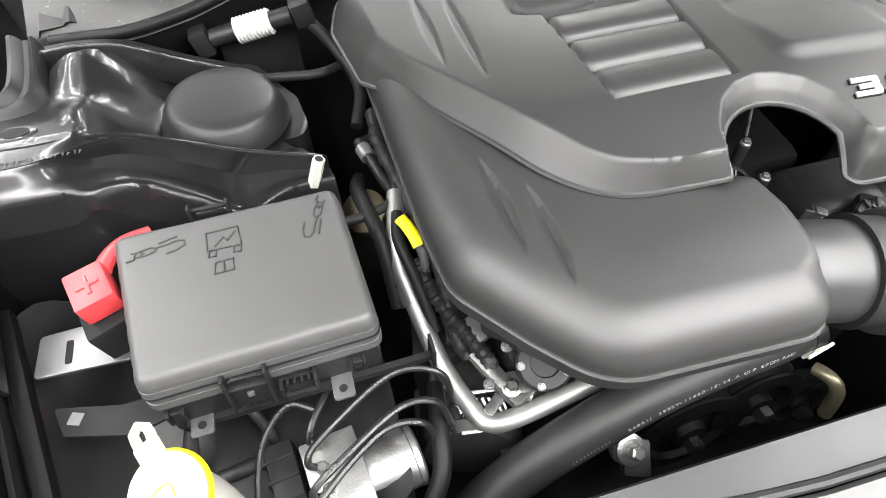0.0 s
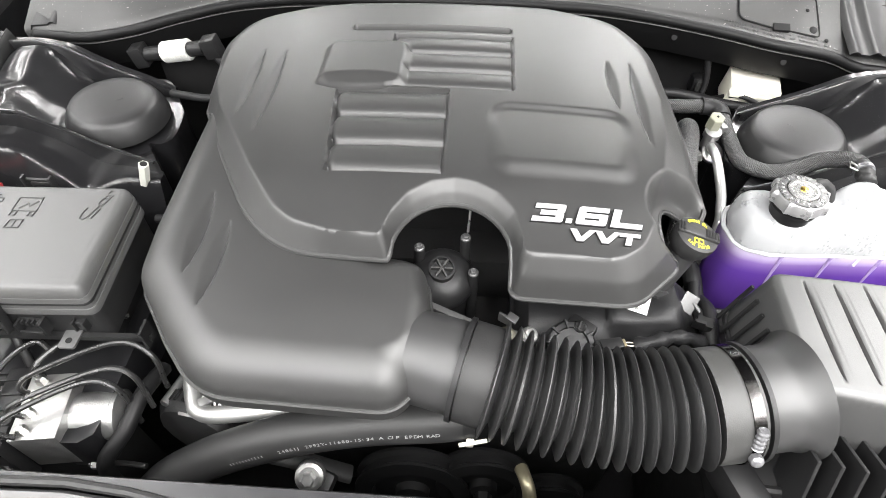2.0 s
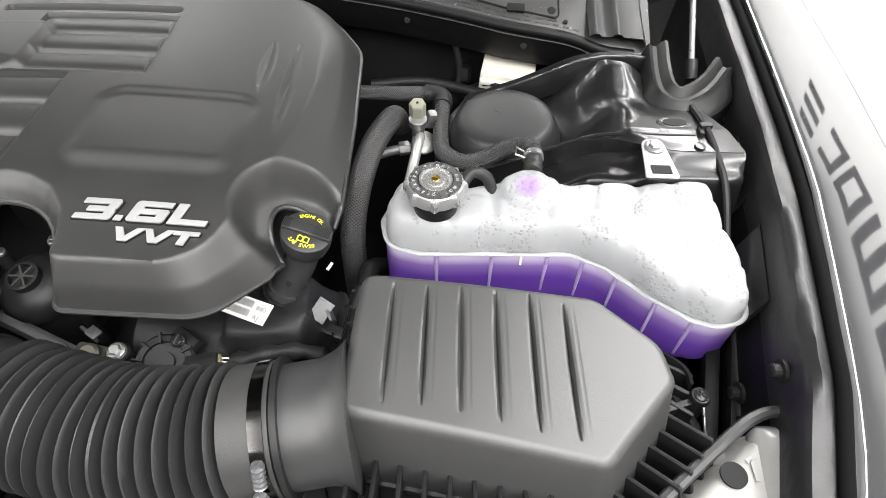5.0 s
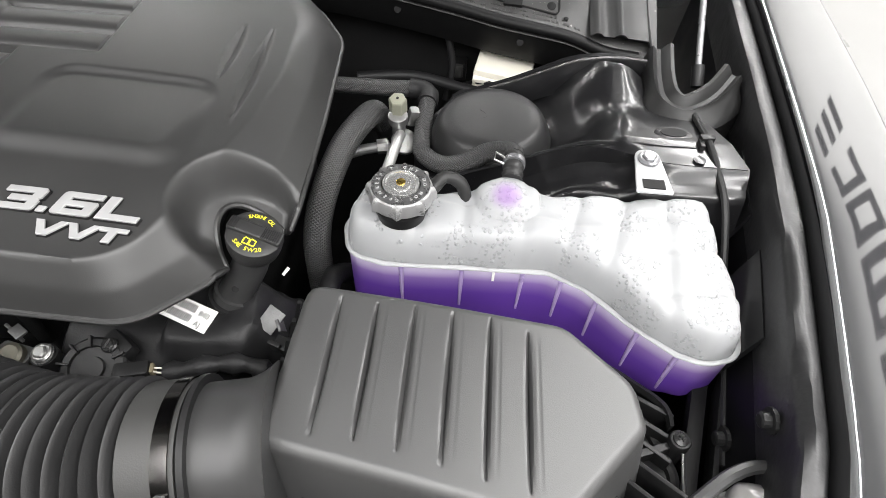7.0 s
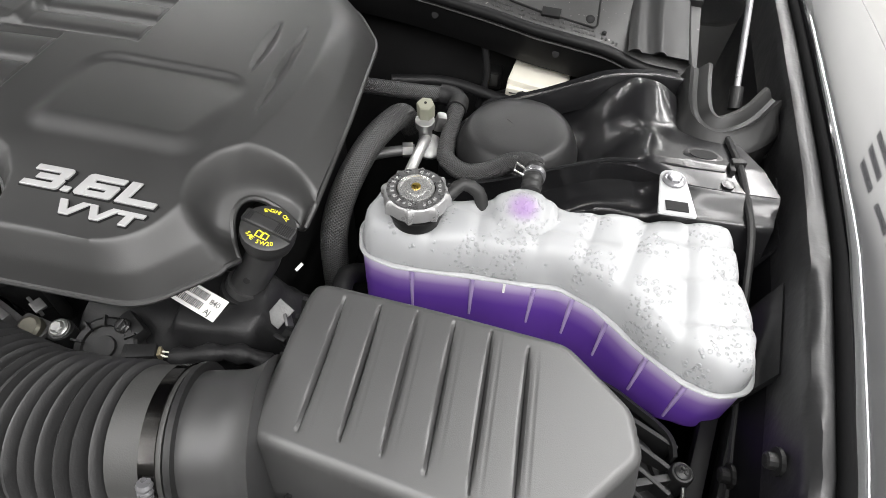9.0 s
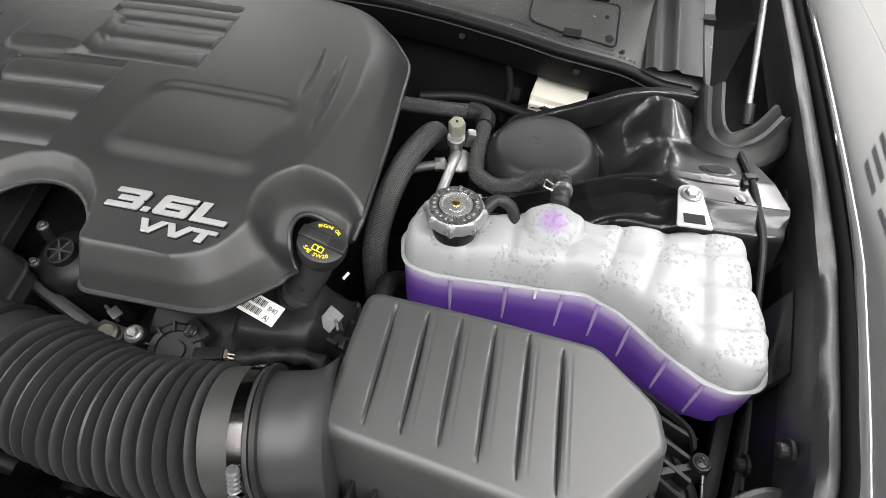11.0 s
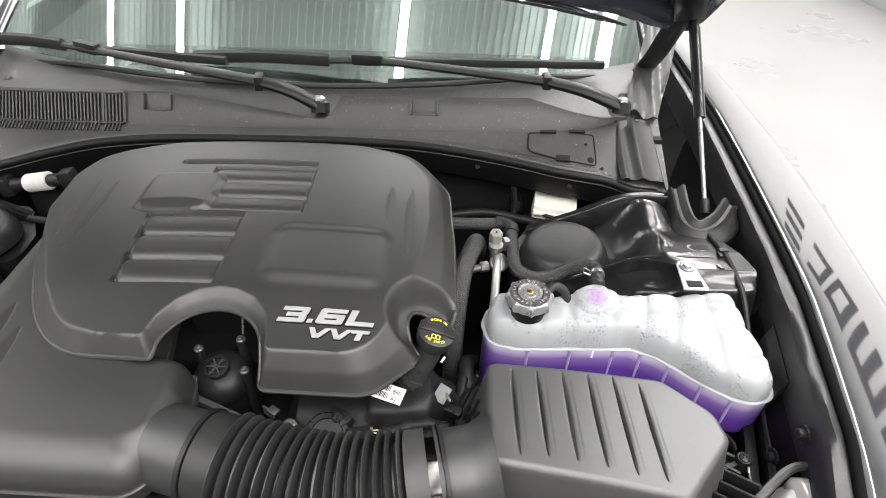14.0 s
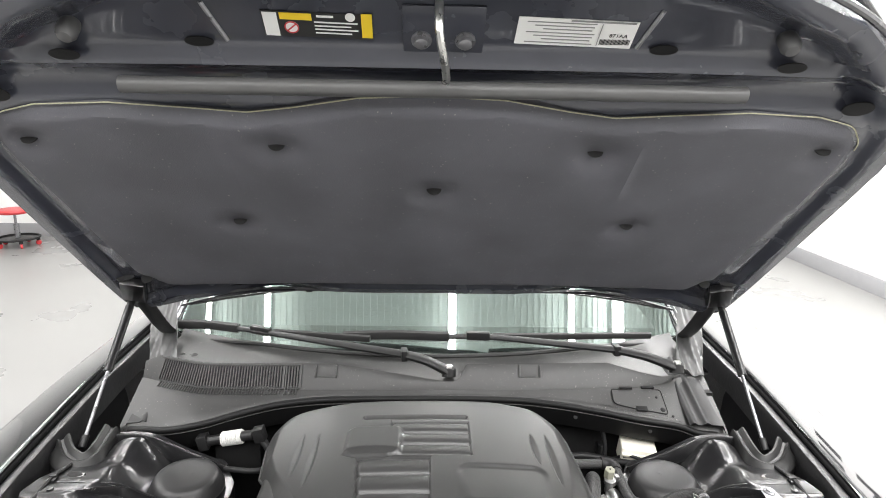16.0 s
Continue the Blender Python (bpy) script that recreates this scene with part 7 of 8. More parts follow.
hpart("control_box", box((0.032, 0.125, 0.10), (-0.052, 0, -0.01), bevel=0.004), PLASTIC)
for k in range(5):
    hpart("cooling_rib", box((0.034, 0.003, 0.102), (-0.054, -0.045 + k * 0.022, -0.009)), PLASTIC, smooth=False)
hpart("pedestal", box((0.09, 0.09, 0.30), (0, 0, -0.185)), DARK)
for k, (y, zz) in enumerate(((0.036, 0.044), (0.012, 0.044), (-0.012, 0.044), (-0.036, 0.044))):
    hpart("union_nut", lathe([(0.0075, 0), (0.0075, 0.010), (0.005, 0.013)], (-0.012, y, zz - 0.002), (0, 0, 0), 6), STEEL, smooth=False)
PIPES = [[(-0.437, 0.568, 0.822), (-0.441, 0.566, 0.838), (-0.43, 0.585, 0.846), (-0.40, 0.625, 0.843), (-0.37, 0.65, 0.83)],
         [(-0.437, 0.545, 0.822), (-0.444, 0.545, 0.84), (-0.43, 0.560, 0.848), (-0.36, 0.60, 0.85), (-0.315, 0.592, 0.845), (-0.305, 0.575, 0.80)],
         [(-0.435, 0.52, 0.822), (-0.444, 0.52, 0.84), (-0.42, 0.535, 0.847), (-0.36, 0.568, 0.848), (-0.325, 0.565, 0.845), (-0.312, 0.55, 0.80)],
         [(-0.433, 0.497, 0.822), (-0.443, 0.495, 0.836), (-0.44, 0.51, 0.842), (-0.38, 0.553, 0.842), (-0.34, 0.552, 0.838), (-0.33, 0.54, 0.78)],
         [(-0.43, 0.59, 0.84), (-0.455, 0.60, 0.842), (-0.482, 0.57, 0.835), (-0.49, 0.515, 0.82), (-0.475, 0.49, 0.80), (-0.43, 0.465, 0.76)],
         [(-0.39, 0.50, 0.745), (-0.35, 0.502, 0.748), (-0.32, 0.50, 0.75)]]
for p in PIPES:
    part("brake_pipe", tube(p, 0.0032, 8, 0.004), COATED, hu, "black coated brake pipe")
part("union_bolt", lathe([(0.006, 0), (0.006, 0.02)], (-0.385, 0.50, 0.745), (0, 90, 0), 6), STEEL, hu, smooth=False)

alone("black_hose", tube([(-0.318, 0.60, 0.80), (-0.325, 0.56, 0.81), (-0.333, 0.52, 0.80), (-0.352, 0.495, 0.78), (-0.362, 0.49, 0.74), (-0.34, 0.47, 0.70)], 0.009, 12), SEALM, "black rubber hose beside the brake unit", "hose")
gs = thing("ground_strap", "black ground cable with a nut and lug", "cable", (-0.54, 0.57, 0.80))
part("cable", tube([(-0.537, 0.606, 0.838), (-0.530, 0.618, 0.846), (-0.512, 0.622, 0.846), (-0.490, 0.612, 0.835), (-0.476, 0.590, 0.80), (-0.470, 0.565, 0.75)], 0.0050, 10), RUBBER, gs)
part("boot", tube([(-0.546, 0.578, 0.808), (-0.543, 0.592, 0.826), (-0.538, 0.604, 0.838)], lambda q, L: 0.0078 - 0.0016 * q / L, 14), RUBBER, gs, "black rubber boot")
part("boot_mark", box((0.005, 0.006, 0.004), (-0.546, 0.5895, 0.8275), (40, 0, 0), bevel=0.001), YELLOW, gs, "yellow paint mark")
part("lug", lathe([(0.0125, 0), (0.0125, 0.0025), (0.0085, 0.003), (0.0085, 0.009), (0.0045, 0.009), (0.0045, 0.006)], (-0.544, 0.568, 0.800), (18, 0, 0), 8), LUGM, gs, "yellowish plated nut", smooth=False)
part("arm", tube([(-0.536, 0.566, 0.800), (-0.50, 0.570, 0.802), (-0.465, 0.576, 0.800)], 0.0070, 12), PLASTIC, gs)

# ---- metal pipe and engine front at the lobe's corner ----
cp = thing("coolant_pipe", "bright steel coolant pipe bent round the engine", "pipe", (-0.25, 0.6, 0.77))
part("pipe", tube([(-0.306, 0.80, 0.868), (-0.312, 0.775, 0.864), (-0.322, 0.735, 0.846), (-0.318, 0.705, 0.824), (-0.303, 0.63, 0.785), (-0.283, 0.573, 0.772), (-0.272, 0.560, 0.770), (-0.245, 0.557, 0.772), (-0.17, 0.566, 0.778), (-0.12, 0.572, 0.782)], 0.0102, 16), mat("satin_steel_pipe", (0.42, 0.42, 0.41), 0.45, metal=0.85, var=0.35, scale=45, grain=0.2, grain_scale=300), cp)
part("pipe_sleeve", tube([(-0.319, 0.71, 0.822), (-0.316, 0.69, 0.813)], 0.0122, 14, smooth_path=False), EDGE, cp)
part("pipe_end", tube([(-0.13, 0.571, 0.781), (-0.10, 0.574, 0.783)], 0.0105, 14, smooth_path=False), PLASTIC, cp)
part("pipe_clip", join(box((0.016, 0.016, 0.02), (-0.115, 0.573, 0.795), (0, 0, 10), bevel=0.002)), STEEL, cp)
dip = thing("dipstick", "yellow dipstick pull ring beside the engine cover", "dipstick", (-0.31, 0.72, 0.86))
part("ring", tube([(-0.314, 0.741, 0.896), (-0.310, 0.733, 0.894), (-0.305, 0.722, 0.888), (-0.302, 0.712, 0.882)], 0.0068, 10, flat=0.6), YELLOW, dip)
part("tube", tube([(-0.302, 0.714, 0.884), (-0.297, 0.705, 0.84), (-0.29, 0.69, 0.60)], 0.005, 10), EDGE, dip)
CASTM = mat("machined_cast_housing", (0.16, 0.16, 0.157), 0.42, metal=0.8, var=0.35, scale=50, grain=0.3, grain_scale=420)
ALTBODY = mat("dark_cast_alternator", (0.045, 0.045, 0.045), 0.5, metal=0.6, var=0.4, scale=70, grain=0.4, grain_scale=350)
alt = part("alternator", lathe([(0.020, -0.075), (0.05, -0.072), (0.058, -0.06), (0.058, -0.045), (0.054, -0.043), (0.054, 0.012), (0.058, 0.014), (0.058, 0.032), (0.05, 0.042), (0.02, 0.046)], (-0.282, 0.594, 0.708), (84, 0, -14), 40), ALTBODY, engine, "cast metal alternator")
ALTM = pose(-0.282, 0.594, 0.708, 84, 0, -14)
for k in range(15):
    a = radians(40 + 12 * k)
    for zz, ln in ((-0.052, 0.014), (0.023, 0.016)):
        bm = box((0.006, 0.004, ln), (0.057, 0, 0))
        bmesh.ops.transform(bm, matrix=ALTM @ Matrix.Translation((0, 0, zz)) @ Matrix.Rotation(a, 4, "Z"), verts=bm.verts)
        # near-black bar set on the casing as the shade of a vent
        part("vent_slot", bm, DARK, alt, smooth=False)
for a in (58, 128, 200):
    bm = lathe([(0.006, -0.045), (0.006, 0.036), (0.004, 0.037)], (0, 0, 0), seg=14)
    bmesh.ops.transform(bm, matrix=ALTM @ Matrix.Rotation(radians(a), 4, "Z") @ Matrix.Translation((0.058, 0, 0)), verts=bm.verts)
    part("through_bolt", bm, ALU, alt)
part("rating_plate", box((0.018, 0.02, 0.001), (-0.306, 0.603, 0.757), (4, -24, -14)), DUSTY, alt, smooth=False)
part("bracket_arm", tube([(-0.268, 0.628, 0.795), (-0.258, 0.610, 0.790), (-0.246, 0.588, 0.786), (-0.222, 0.574, 0.782)], 0.010, 10, flat=0.6), CASTM, engine, "cast bracket arm")
part("bracket_foot", slab(rounded([(-0.262, 0.600, 0.006), (-0.232, 0.600, 0.008), (-0.214, 0.574, 0.006), (-0.244, 0.562, 0.008)]), 0.776, 0.788, 0.002), CASTM, engine)
bolt("bolt", (-0.243, 0.582, 0.788), engine, 0.0065, 0.010, (6, 0, 0))
for at, rot, ln in (((-0.246, 0.640, 0.828), (62, 0, 28), 0.075), ((-0.222, 0.632, 0.826), (62, 0, 28), 0.075), ((-0.196, 0.628, 0.822), (62, 0, 24), 0.07)):
    part("intake_runner", lathe([(0.012, -0.002), (0.016, 0.0), (0.016, 0.012), (0.0145, 0.014), (0.0145, ln * 0.5), (0.0165, ln * 0.52), (0.0165, ln * 0.62), (0.0145, ln * 0.64), (0.0145, ln), (0.01, ln + 0.002)], at, rot, 22), PLASTIC, engine, "black plastic intake runner")
face = part("cover_plate", lathe([(0.030, -0.012), (0.030, 0.0), (0.027, 0.003), (0.016, 0.004), (0.015, 0.001), (0.004, 0.001)], (-0.205, 0.592, 0.806), (28, -8, 0), 32), PLASTIC, engine, "round black plastic cover plate")
for k in range(5):
    a = radians(30 + 72 * k)
    bolt("plate_screw", (-0.205 + 0.025 * math.cos(a), 0.592 + 0.022 * math.sin(a), 0.808 + 0.011 * math.sin(a) + 0.003 * math.cos(a)), face, 0.0032, 0.004, (28, -8, 0), EDGE)
part("sensor_ring", lathe([(0.022, -0.03), (0.022, 0.0), (0.018, 0.004), (0.014, 0.002), (0.013, -0.01)], (-0.268, 0.667, 0.818), (24, -14, 0), 28), PLASTIC, engine, "black sensor housing ring")
part("sensor_plug", box((0.018, 0.03, 0.014), (-0.262, 0.642, 0.815), (10, 0, 24), bevel=0.003), ALUDARK, engine)
for sz, at, rot, m_ in (((0.012, 0.040, 0.030), (-0.262, 0.625, 0.79), (0, 10, 14), CASTM), ((0.045, 0.03, 0.02), (-0.17, 0.605, 0.80), (0, 0, -10), PLASTIC),
                        ((0.07, 0.02, 0.015), (-0.19, 0.575, 0.768), (0, 0, 12), PLASTIC), ((0.03, 0.012, 0.006), (-0.262, 0.575, 0.775), (0, 12, 40), ALU), ((0.012, 0.03, 0.012), (-0.285, 0.655, 0.80), (0, 0, -14), PLASTIC),
                        ((0.010, 0.022, 0.008), (-0.252, 0.650, 0.824), (0, 0, 30), ALU), ((0.05, 0.05, 0.06), (-0.30, 0.665, 0.75), (0, 0, -12), DARK)):
    part("casting", box(sz, at, rot, bevel=0.003), m_, engine)
# taped looms, a plug and a pulley behind the fuse box
part("taped_loom", tube([(-0.305, 0.92, 0.885), (-0.309, 0.87, 0.882), (-0.300, 0.815, 0.872), (-0.290, 0.75, 0.862), (-0.283, 0.69, 0.845), (-0.284, 0.655, 0.812), (-0.275, 0.625, 0.79)], lambda q, L: 0.0085 + 0.0011 * math.sin(q * 190) + 0.0008 * math.sin(q * 430), 12, 0.003), WIRE, engine)
part("side_wire", tube([(-0.37, 0.775, 0.868), (-0.345, 0.778, 0.867), (-0.318, 0.786, 0.868), (-0.306, 0.80, 0.87), (-0.303, 0.83, 0.875)], 0.0055, 10), WIRE, engine)
part("pipe_elbow", tube([(-0.330, 0.885, 0.875), (-0.324, 0.862, 0.874), (-0.315, 0.835, 0.862), (-0.308, 0.81, 0.862)], 0.0065, 12), PLASTIC, engine)
part("elbow_collar", tube([(-0.328, 0.874, 0.875), (-0.323, 0.858, 0.873)], 0.0095, 14, smooth_path=False), EDGE, engine, "dark steel collar")
part("drive_boss", lathe([(0.028, -0.03), (0.028, 0.0), (0.02, 0.004), (0.008, 0.004)], (-0.340, 0.845, 0.80), (20, -20, 0), 28), LUGM, engine, "yellowish plated boss")
for x, y, z in ((-0.318, 0.90, 0.86), (-0.30, 0.775, 0.862), (-0.296, 0.735, 0.855)):
    part("loom_clip", box((0.014, 0.012, 0.012), (x, y, z), (0, 20, 30), bevel=0.002), PLASTIC, engine)
part("loom_sleeve", tube([(-0.305, 0.72, 0.85), (-0.292, 0.675, 0.83), (-0.272, 0.635, 0.815), (-0.255, 0.612, 0.792), (-0.25, 0.60, 0.75)], lambda q, L: 0.008 + 0.0012 * math.sin(q * 700), 12, 0.0025), WIRE, engine)
part("loom_sleeve", tube([(-0.312, 0.77, 0.87), (-0.318, 0.735, 0.868), (-0.31, 0.70, 0.845), (-0.30, 0.66, 0.80)], 0.0065, 10), WIRE, engine)
part("pipe_bracket", join(box((0.026, 0.012, 0.003), (-0.302, 0.694, 0.822), (0, 12, -14), bevel=0.001), box((0.003, 0.012, 0.02), (-0.290, 0.692, 0.815), (0, 0, -14), bevel=0.001)), ALU, engine, "bare metal pipe bracket")
for x, y, z in ((-0.205, 0.598, 0.812), (-0.265, 0.588, 0.797), (-0.185, 0.585, 0.79), (-0.24, 0.612, 0.82)):
    bolt("small_bolt", (x, y, z), engine, 0.004, 0.005, (12, 0, 0), EDGE)
for k in range(8):
    part("housing_rib", box((0.0032, 0.034, 0.014), (-0.296 + k * 0.0065, 0.577 - 0.0012 * k, 0.762 + 0.001 * min(k, 7 - k)), (26, 0, 12), bevel=0.0008), ALU, engine, smooth=False)
part("rib_frame", join(box((0.056, 0.004, 0.012), (-0.273, 0.558, 0.757), (20, 0, -8), bevel=0.001), box((0.056, 0.004, 0.012), (-0.273, 0.596, 0.766), (20, 0, -8), bevel=0.001)), ALU, engine, "cast ribbed housing frame")
part("belt", tube([(-0.26, 0.55, 0.72), (-0.22, 0.54, 0.715), (-0.16, 0.535, 0.70), (-0.10, 0.535, 0.66)], 0.012, 10, flat=0.4), RUBBER, engine)

rh = thing("radiator_hose", "thick black rubber radiator hose with printed line", "radiator hose", (-0.12, 0.52, 0.72))
RP = [(0.05, 0.545, 0.84), (0.01, 0.541, 0.832), (-0.06, 0.537, 0.822), (-0.13, 0.530, 0.806), (-0.20, 0.520, 0.780), (-0.255, 0.510, 0.752), (-0.305, 0.495, 0.72), (-0.34, 0.475, 0.68)]
part("hose", tube(RP, 0.024, 28), RUBBER, rh)
rp = spline(RP, 0.0005)


def hose_text(body, s0, size, ang):
    """Printed characters set one by one along the hose."""
    s, k = 0.0, len(rp) - 1
    lens = [0.0]
    for a, b in zip(rp, rp[1:]):
        lens.append(lens[-1] + (b - a).length)
    pos = s0
    for ch in body:
        if ch != " ":
            k = int(np.searchsorted(lens, pos))
            q, t = rp[k], (rp[k - 2] - rp[min(k + 2, len(rp) - 1)]).normalized()
            up = Vector((0, 0, 1))
            side = t.cross(up).normalized()
            nrm = (side * math.cos(ang) + side.cross(t) * math.sin(ang)).normalized()
            vert = nrm.cross(t).normalized()
            m = Matrix((t, vert, nrm)).transposed().to_4x4()
            m.translation = q + nrm * 0.0242
            part("lettering", text(ch, size, 0.0001, m, wide=1.25), GREYINK, rh, smooth=False)
        pos -= size * 0.78


hose_text("IIIIIIIIIII", 0.272, 0.0050, radians(20))
hose_text("24861J 2992Y-11680-15:34 A CIP EPDM RAD", 0.212, 0.0058, radians(20))
ck = thing("hose_clamp", "white and steel spring clamp on the radiator hose", "hose clamp", (0.05, 0.54, 0.82))
part("clamp_strap", tube([(0.040, 0.5445, 0.8385), (0.052, 0.545, 0.8405)], 0.0252, 24, smooth_path=False), PLASTIC, ck)
part("clamp_tail", join(box((0.008, 0.004, 0.03), (0.047, 0.520, 0.826), (12, 0, 0), bevel=0.001), box((0.03, 0.003, 0.006), (0.05, 0.518, 0.832), (0, -8, 10), bevel=0.001)), WHITEP, ck)

# ---- engine front below the hose ----
for x, y, z, r in ((-0.02, 0.545, 0.64, 0.075), (0.07, 0.55, 0.66, 0.06), (0.16, 0.55, 0.60, 0.05)):
    part("pulley", lathe([(r, 0.0), (r, 0.004), (r - 0.006, 0.008), (r - 0.006, 0.016), (r, 0.02), (r, 0.024), (r * 0.7, 0.026), (r * 0.65, 0.018), (r * 0.3, 0.018), (r * 0.28, 0.028), (0.005, 0.03)], (x, y, z), (82, 0, 0), 40), SEALM, engine)
    part("pulley_bolt", lathe([(0.012, 0), (0.012, 0.012), (0.008, 0.014)], (x, y - 0.03, z), (82, 0, 0), 6), COATED, engine, smooth=False)
part("mount_bolt", join(lathe([(0.0175, -0.012), (0.0175, -0.003), (0.016, 0.0), (0.0165, 0.004), (0.012, 0.006)], (-0.135, 0.505, 0.735), (35, 0, 10), 24), lathe([(0.0085, 0.004), (0.0085, 0.018), (0.006, 0.020)], (-0.135, 0.505, 0.735), (35, 0, 10), 6)), ALU, engine, "bare metal mounting bolt", smooth=False)
part("mount_arm", box((0.03, 0.04, 0.018), (-0.125, 0.50, 0.715), (20, 0, -20), bevel=0.006), PLASTIC, engine)
part("thermostat_pipe", tube([(0.11, 0.53, 0.735), (0.115, 0.515, 0.74), (0.12, 0.50, 0.73), (0.12, 0.49, 0.69)], 0.008, 14), mat("pale_brass", (0.26, 0.235, 0.16), 0.4, metal=0.7), engine)
part("front_cover", box((0.46, 0.03, 0.30), (0.02, 0.60, 0.64), bevel=0.01), DARK, engine)

# ---- inside the cover's arch and below its front ----
of = thing("oil_filter_housing", "black oil filter housing cap with spoked top", "oil filter", (0.012, 0.675, 0.86))
FM = pose(0.008, 0.676, 0.905, 14, 0, 0)
for nm, bm, m_ in (("housing", lathe([(0.034, -0.07), (0.034, -0.02), (0.03, -0.012), (0.036, -0.008), (0.036, 0.0), (0.03, 0.012), (0.018, 0.018)], seg=36), PLASTIC), ("hex_nut", lathe([(0.0145, 0.015), (0.0145, 0.026), (0.012, 0.0262), (0.012, 0.02), (0.002, 0.02)], seg=24), PLASTIC)):
    bmesh.ops.transform(bm, matrix=FM, verts=bm.verts)
    part(nm, bm, m_, of)
for k in range(6):
    bm = box((0.012, 0.0018, 0.005), (0.006, 0, 0.0235))
    bmesh.ops.transform(bm, matrix=FM @ pose(0, 0, 0, 0, 0, 60 * k), verts=bm.verts)
    part("spoke", bm, DUSTY, of, smooth=False)
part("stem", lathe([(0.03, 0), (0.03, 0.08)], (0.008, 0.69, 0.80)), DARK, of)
for x, y, z in ((-0.018, 0.689, 0.938), (0.032, 0.70, 0.945), (-0.02, 0.66, 0.915), (0.042, 0.668, 0.925)):
    bolt("cover_bolt", (x, y, z), engine, 0.0038, 0.006, material=ALUDARK)
    part("bolt_post", lathe([(0.006, 0), (0.006, 0.10)], (x, y, z - 0.10), seg=12), DARK, engine)
part("stud_rod", tube([(0.034, 0.705, 0.95), (0.036, 0.72, 0.985)], 0.0015, 6, smooth_path=False), STEEL, engine)
# added near-black sheet that gives the shade behind the arch
part("arch_shade_sheet", box((0.16, 0.02, 0.12), (0.018, 0.78, 0.93)), DARK, engine)
part("brace_blade", join(box((0.126, 0.0075, 0.018), (0.004, 0.634, 0.899), (0, 3, -22), bevel=0.0012), box((0.126, 0.012, 0.003), (0.0055, 0.6375, 0.892), (0, 3, -22), bevel=0.001)), ALUDARK, engine, "dull grey folded brace blade")
part("brace_foot", slab(rounded([(0.056, 0.606, 0.004), (0.088, 0.596, 0.004), (0.096, 0.620, 0.004), (0.064, 0.626, 0.004)]), 0.886, 0.8905, 0.001), ALUDARK, engine)
CAMLINE = rounded([(0.085, 0.585, 0.02), (0.17, 0.575, 0.02), (0.26, 0.60, 0.03), (0.30, 0.65, 0.03), (0.30, 0.72, 0.02), (0.09, 0.72, 0.02)])


def cam_z(X, Y, d):
    z = 0.852 + 0.035 * step(Y, 0.585, 0.655) - 0.03 * step(d, 0.02, 0.0)
    z = z + 0.006 * np.exp(-((X - 0.25 - 0.3 * (Y - 0.64)) / 0.02) ** 2)
    z = z - 0.010 * np.exp(-((X - 0.282) / 0.008) ** 2) + 0.006 * step(np.hypot(X - 0.285, Y - 0.66), 0.02, 0.012)
    z = z + 0.010 * step(rrect(X, Y, 0.188, 0.275, 0.630, 0.71, 0.012), 0.0, 0.008)
    return z - 0.012 * step(rrect(X, Y, 0.195, 0.222, 0.602, 0.630, 0.008), 0.0, 0.006)


part("cam_cover", field(CAMLINE, cam_z, 0.004, 0.78), mat("dark_composite", (0.012, 0.012, 0.0125), 0.42, var=0.3, scale=60, grain=0.2, grain_scale=500, spec=0.25), engine, "dark composite cam cover")
part("loom_tape", tube([(0.212, 0.606, 0.894), (0.235, 0.612, 0.897), (0.258, 0.620, 0.894), (0.285, 0.622, 0.885), (0.305, 0.608, 0.86)], lambda q, L: 0.008 + 0.002 * math.sin(q * 260), 10), WIRE, engine)
part("loom_tape", tube([(0.29, 0.70, 0.85), (0.305, 0.66, 0.868), (0.31, 0.62, 0.86), (0.305, 0.58, 0.83)], 0.009, 10), WIRE, engine)
part("plug_latch", join(box((0.018, 0.012, 0.014), (0.298, 0.648, 0.882), (10, 0, -20), bevel=0.002), box((0.012, 0.004, 0.016), (0.291, 0.645, 0.885), (10, 0, -20), bevel=0.001)), PLASTIC, engine)
lb = part("barcode_label", box((0.052, 0.022, 0.001), (0.210, 0.6630, 0.9000), (12, 0, -20)), WHITE, engine, "white barcode label", smooth=False)
LM = pose(0.210, 0.6630, 0.9008, 12, 0, -20)
for row in (0, 1):
    for k in range(16):
        bm = box((0.0007 + 0.0006 * (k % 3 == 1), 0.007, 0.0004), (-0.022 + k * 0.0019, 0.005 - row * 0.0095, 0))
        bmesh.ops.transform(bm, matrix=LM, verts=bm.verts)
        part("code_bar", bm, INK, lb, smooth=False)
part("lettering", text("840", 0.0075, 0.0001, LM @ pose(0.011, 0.0005, 0.0002)), INK, lb, smooth=False)
part("lettering", text("AJ", 0.0075, 0.0001, LM @ pose(0.012, -0.009, 0.0002)), INK, lb, smooth=False)
SM = pose(0.148, 0.609, 0.884, 22, 6, 0)
sens = part("sensor_body", lathe([(0.0265, -0.03), (0.0265, 0.006), (0.0245, 0.0085), (0.019, 0.009), (0.018, 0.0065), (0.010, 0.0065), (0.0095, 0.010), (0.003, 0.0105)], (0.148, 0.609, 0.884), (22, 6, 0), 40), PLASTIC, engine, "black cam sensor housing")
for k in range(10):
    bm = box((0.010, 0.0022, 0.006), (0.0225, 0, 0.0095), bevel=0.0006)
    bmesh.ops.transform(bm, matrix=SM @ Matrix.Rotation(radians(36 * k), 4, "Z"), verts=bm.verts)
    part("housing_tooth", bm, PLASTIC, sens, smooth=False)
part("sensor_arm", box((0.030, 0.016, 0.014), (0.162, 0.630, 0.890), (16, 0, -35), bevel=0.004), PLASTIC, engine)
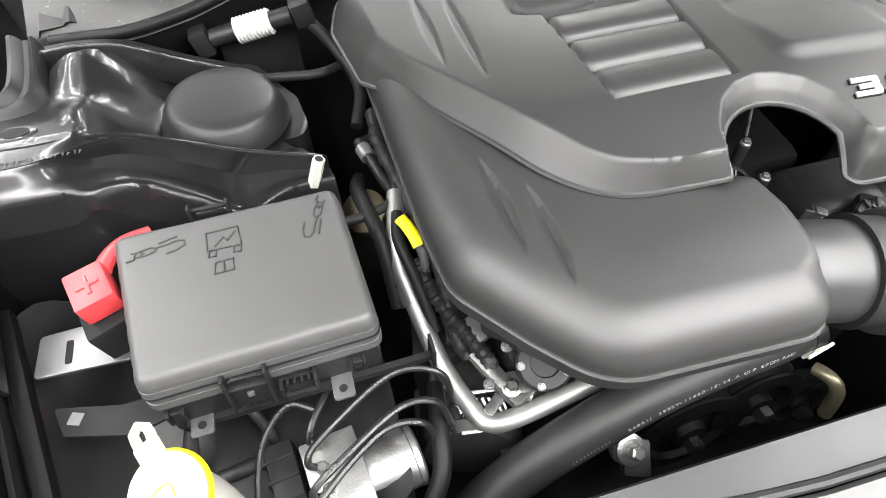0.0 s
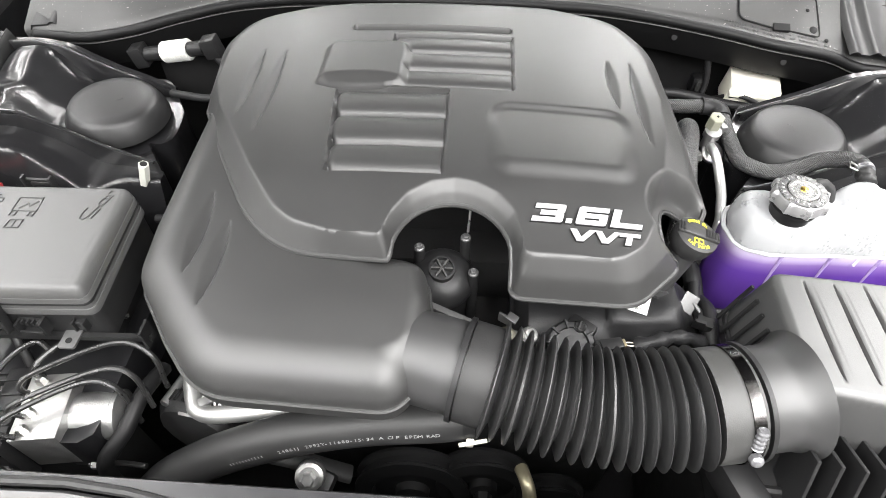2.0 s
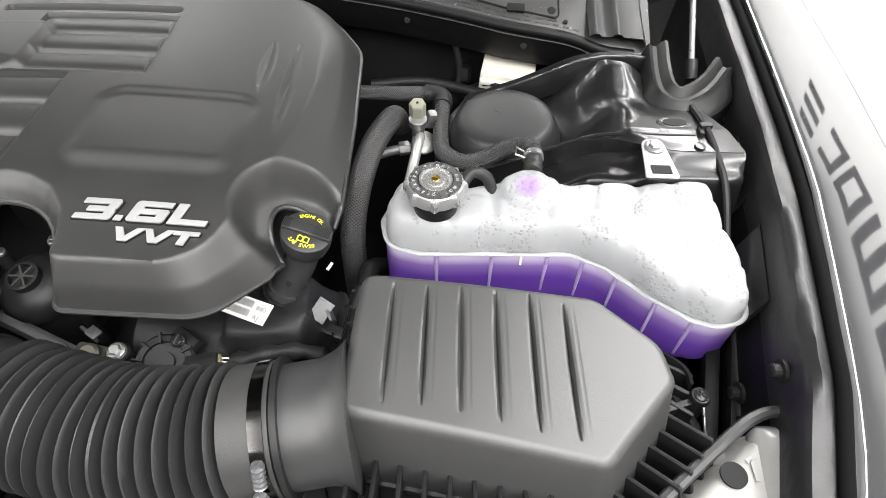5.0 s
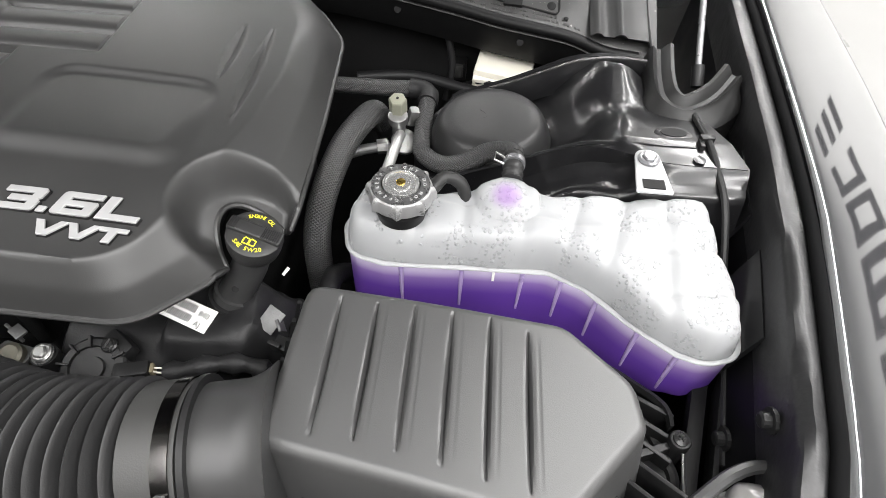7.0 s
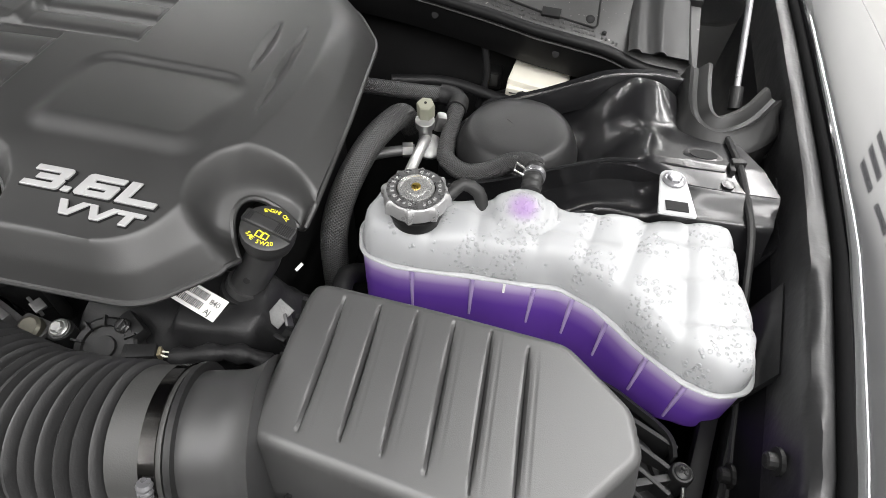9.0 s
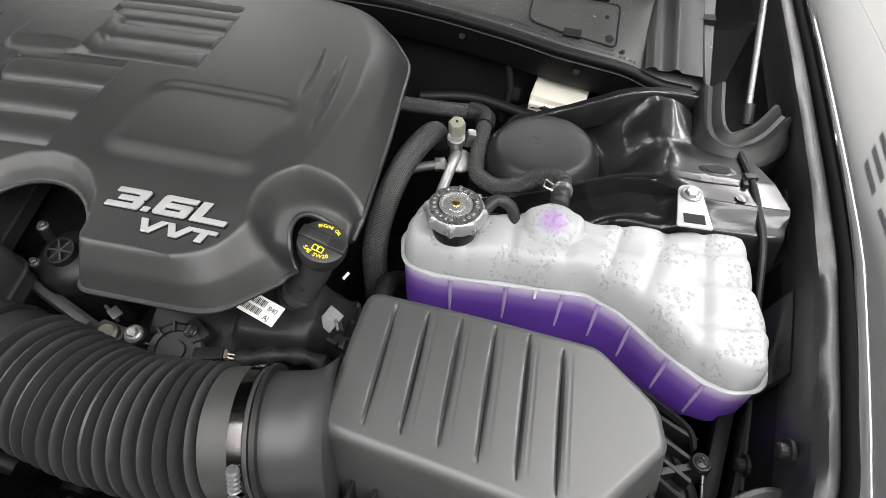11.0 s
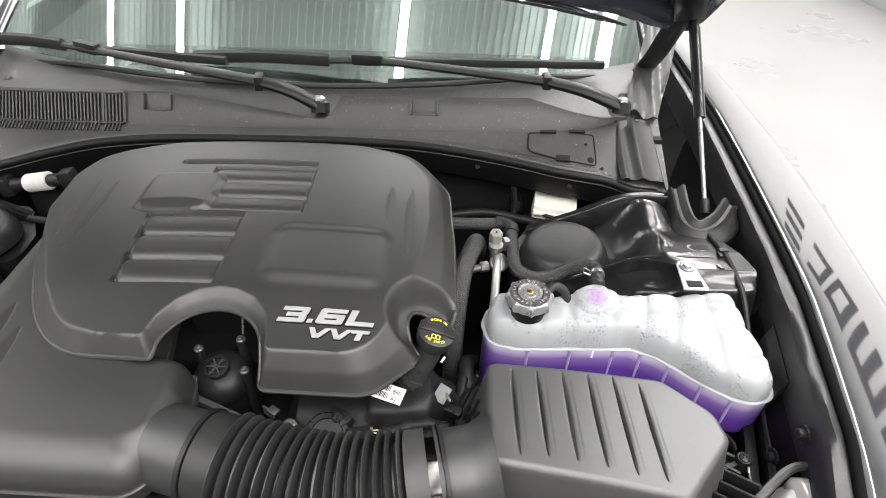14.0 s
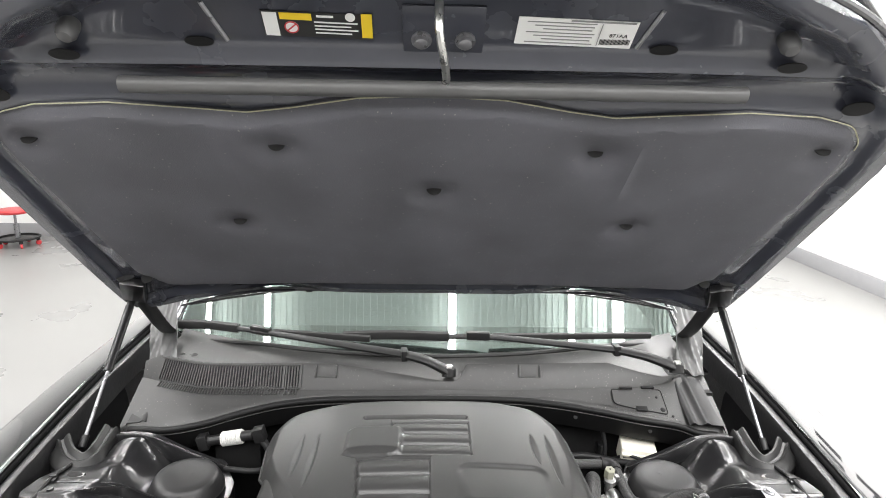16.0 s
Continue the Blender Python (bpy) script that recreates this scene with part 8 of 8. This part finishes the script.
bolt("arm_screw", (0.158, 0.625, 0.898), engine, 0.0045, 0.004, (16, 0, 0), COATED)
part("front_washer", lathe([(0.0092, 0), (0.0092, 0.0015), (0.006, 0.002)], (0.104, 0.614, 0.893), (12, 0, 0), 28), ALUDARK, engine)
bolt("front_bolt", (0.104, 0.614, 0.8945), engine, 0.0056, 0.006, (12, 0, 0), ALU)
part("bolt_boss", lathe([(0.011, 0), (0.011, 0.06)], (0.104, 0.614, 0.832), seg=20), PLASTIC, engine)
part("plated_fitting", lathe([(0.0095, -0.02), (0.0095, 0.0), (0.0105, 0.001), (0.0105, 0.006), (0.008, 0.008), (0.004, 0.008)], (0.080, 0.611, 0.891), (20, 0, 0), 20), OLDPLATE, engine, "yellowish plated fitting")
part("bent_tab", join(box((0.016, 0.003, 0.014), (0.078, 0.626, 0.903), (0, 0, -30), bevel=0.001), box((0.012, 0.010, 0.003), (0.085, 0.624, 0.909), (0, 10, -30), bevel=0.001)), ALUDARK, engine)
part("heat_tab", join(box((0.017, 0.022, 0.002), (0.282, 0.667, 0.893), (28, 18, -25), bevel=0.0006), box((0.012, 0.003, 0.010), (0.291, 0.664, 0.889), (28, 18, -60), bevel=0.0006)), ALUDARK, engine, "bare metal bent tab")
part("paper_tag", box((0.009, 0.003, 0.001), (0.282, 0.7205, 0.895), (20, -30, 50)), WHITE, engine, "white paper tag", smooth=False)
part("loom_plug", join(box((0.024, 0.013, 0.013), (0.188, 0.6035, 0.897), (0, 0, 14), bevel=0.002), box((0.012, 0.016, 0.010), (0.178, 0.601, 0.897), (0, 0, 14), bevel=0.002)), PLASTIC, engine, "black loom plug")
part("plug_seal", box((0.003, 0.009, 0.009), (0.2015, 0.6068, 0.897), (0, 0, 14), bevel=0.001), LUGM, engine)
for dy in (-0.0015, 0.0015):
    part("thin_wire", tube([(0.202, 0.6068 + dy, 0.898), (0.208, 0.6055 + dy * 1.4, 0.900), (0.216, 0.607 + dy, 0.897)], 0.0008, 6), WHITEP, engine)

# ---- headlamp behind the wing ----
hl = thing("headlamp", "black headlamp housing with clear lens edge", "headlamp", (0.62, 0.46, 0.78))
H0 = rounded([(0.560, 0.478, 0.02), (0.645, 0.548, 0.02), (0.676, 0.552, 0.015), (0.672, 0.50, 0.02), (0.68, 0.33, 0.03), (0.54, 0.33, 0.03)])
part("housing", field(H0, lambda X, Y, d: 0.925 - 0.02 * step(d, 0.012, 0.0) - 0.2 * np.clip(0.44 - Y, 0, 1), 0.005, 0.75), mat("warm_grey_lamp_back", (0.24, 0.235, 0.225), 0.35), hl, "pale grey lamp body")
part("rim", tube([(0.535, 0.462, 0.922), (0.561, 0.486, 0.925), (0.608, 0.524, 0.927), (0.646, 0.552, 0.928), (0.672, 0.560, 0.927), (0.684, 0.550, 0.925), (0.682, 0.51, 0.922), (0.69, 0.44, 0.91)], 0.005, 8), GLOSSP, hl, "black lens rim")
part("lens_block", box((0.042, 0.10, 0.03), (0.660, 0.500, 0.915), (0, -6, -8), bevel=0.014, seg=3), mat("smoked_lens", (0.2, 0.195, 0.19), 0.3, coat=0.5), hl)
part("port", lathe([(0.010, 0), (0.010, 0.002), (0.007, 0.0022)], (0.620, 0.508, 0.926), seg=24), DARK, hl)
part("arrow_mark", join(box((0.003, 0.016, 0.001), (0.637, 0.512, 0.927)), box((0.010, 0.003, 0.001), (0.637, 0.521, 0.927), (0, 0, 30))), GREYINK, hl)
part("support", box((0.1, 0.1, 0.36), (0.63, 0.42, 0.60)), DARK, hl)
for y, z in ((0.587, 0.945), (0.60, 0.88)):
    part("wing_bolt", lathe([(0.010, 0), (0.010, 0.003), (0.006, 0.003), (0.006, 0.009), (0.004, 0.010)], (float(rail_x(y)) - (0.013 if z > 0.9 else 0.02), y, z), (0, -90, 0), 12), PLASTIC, car, smooth=False)
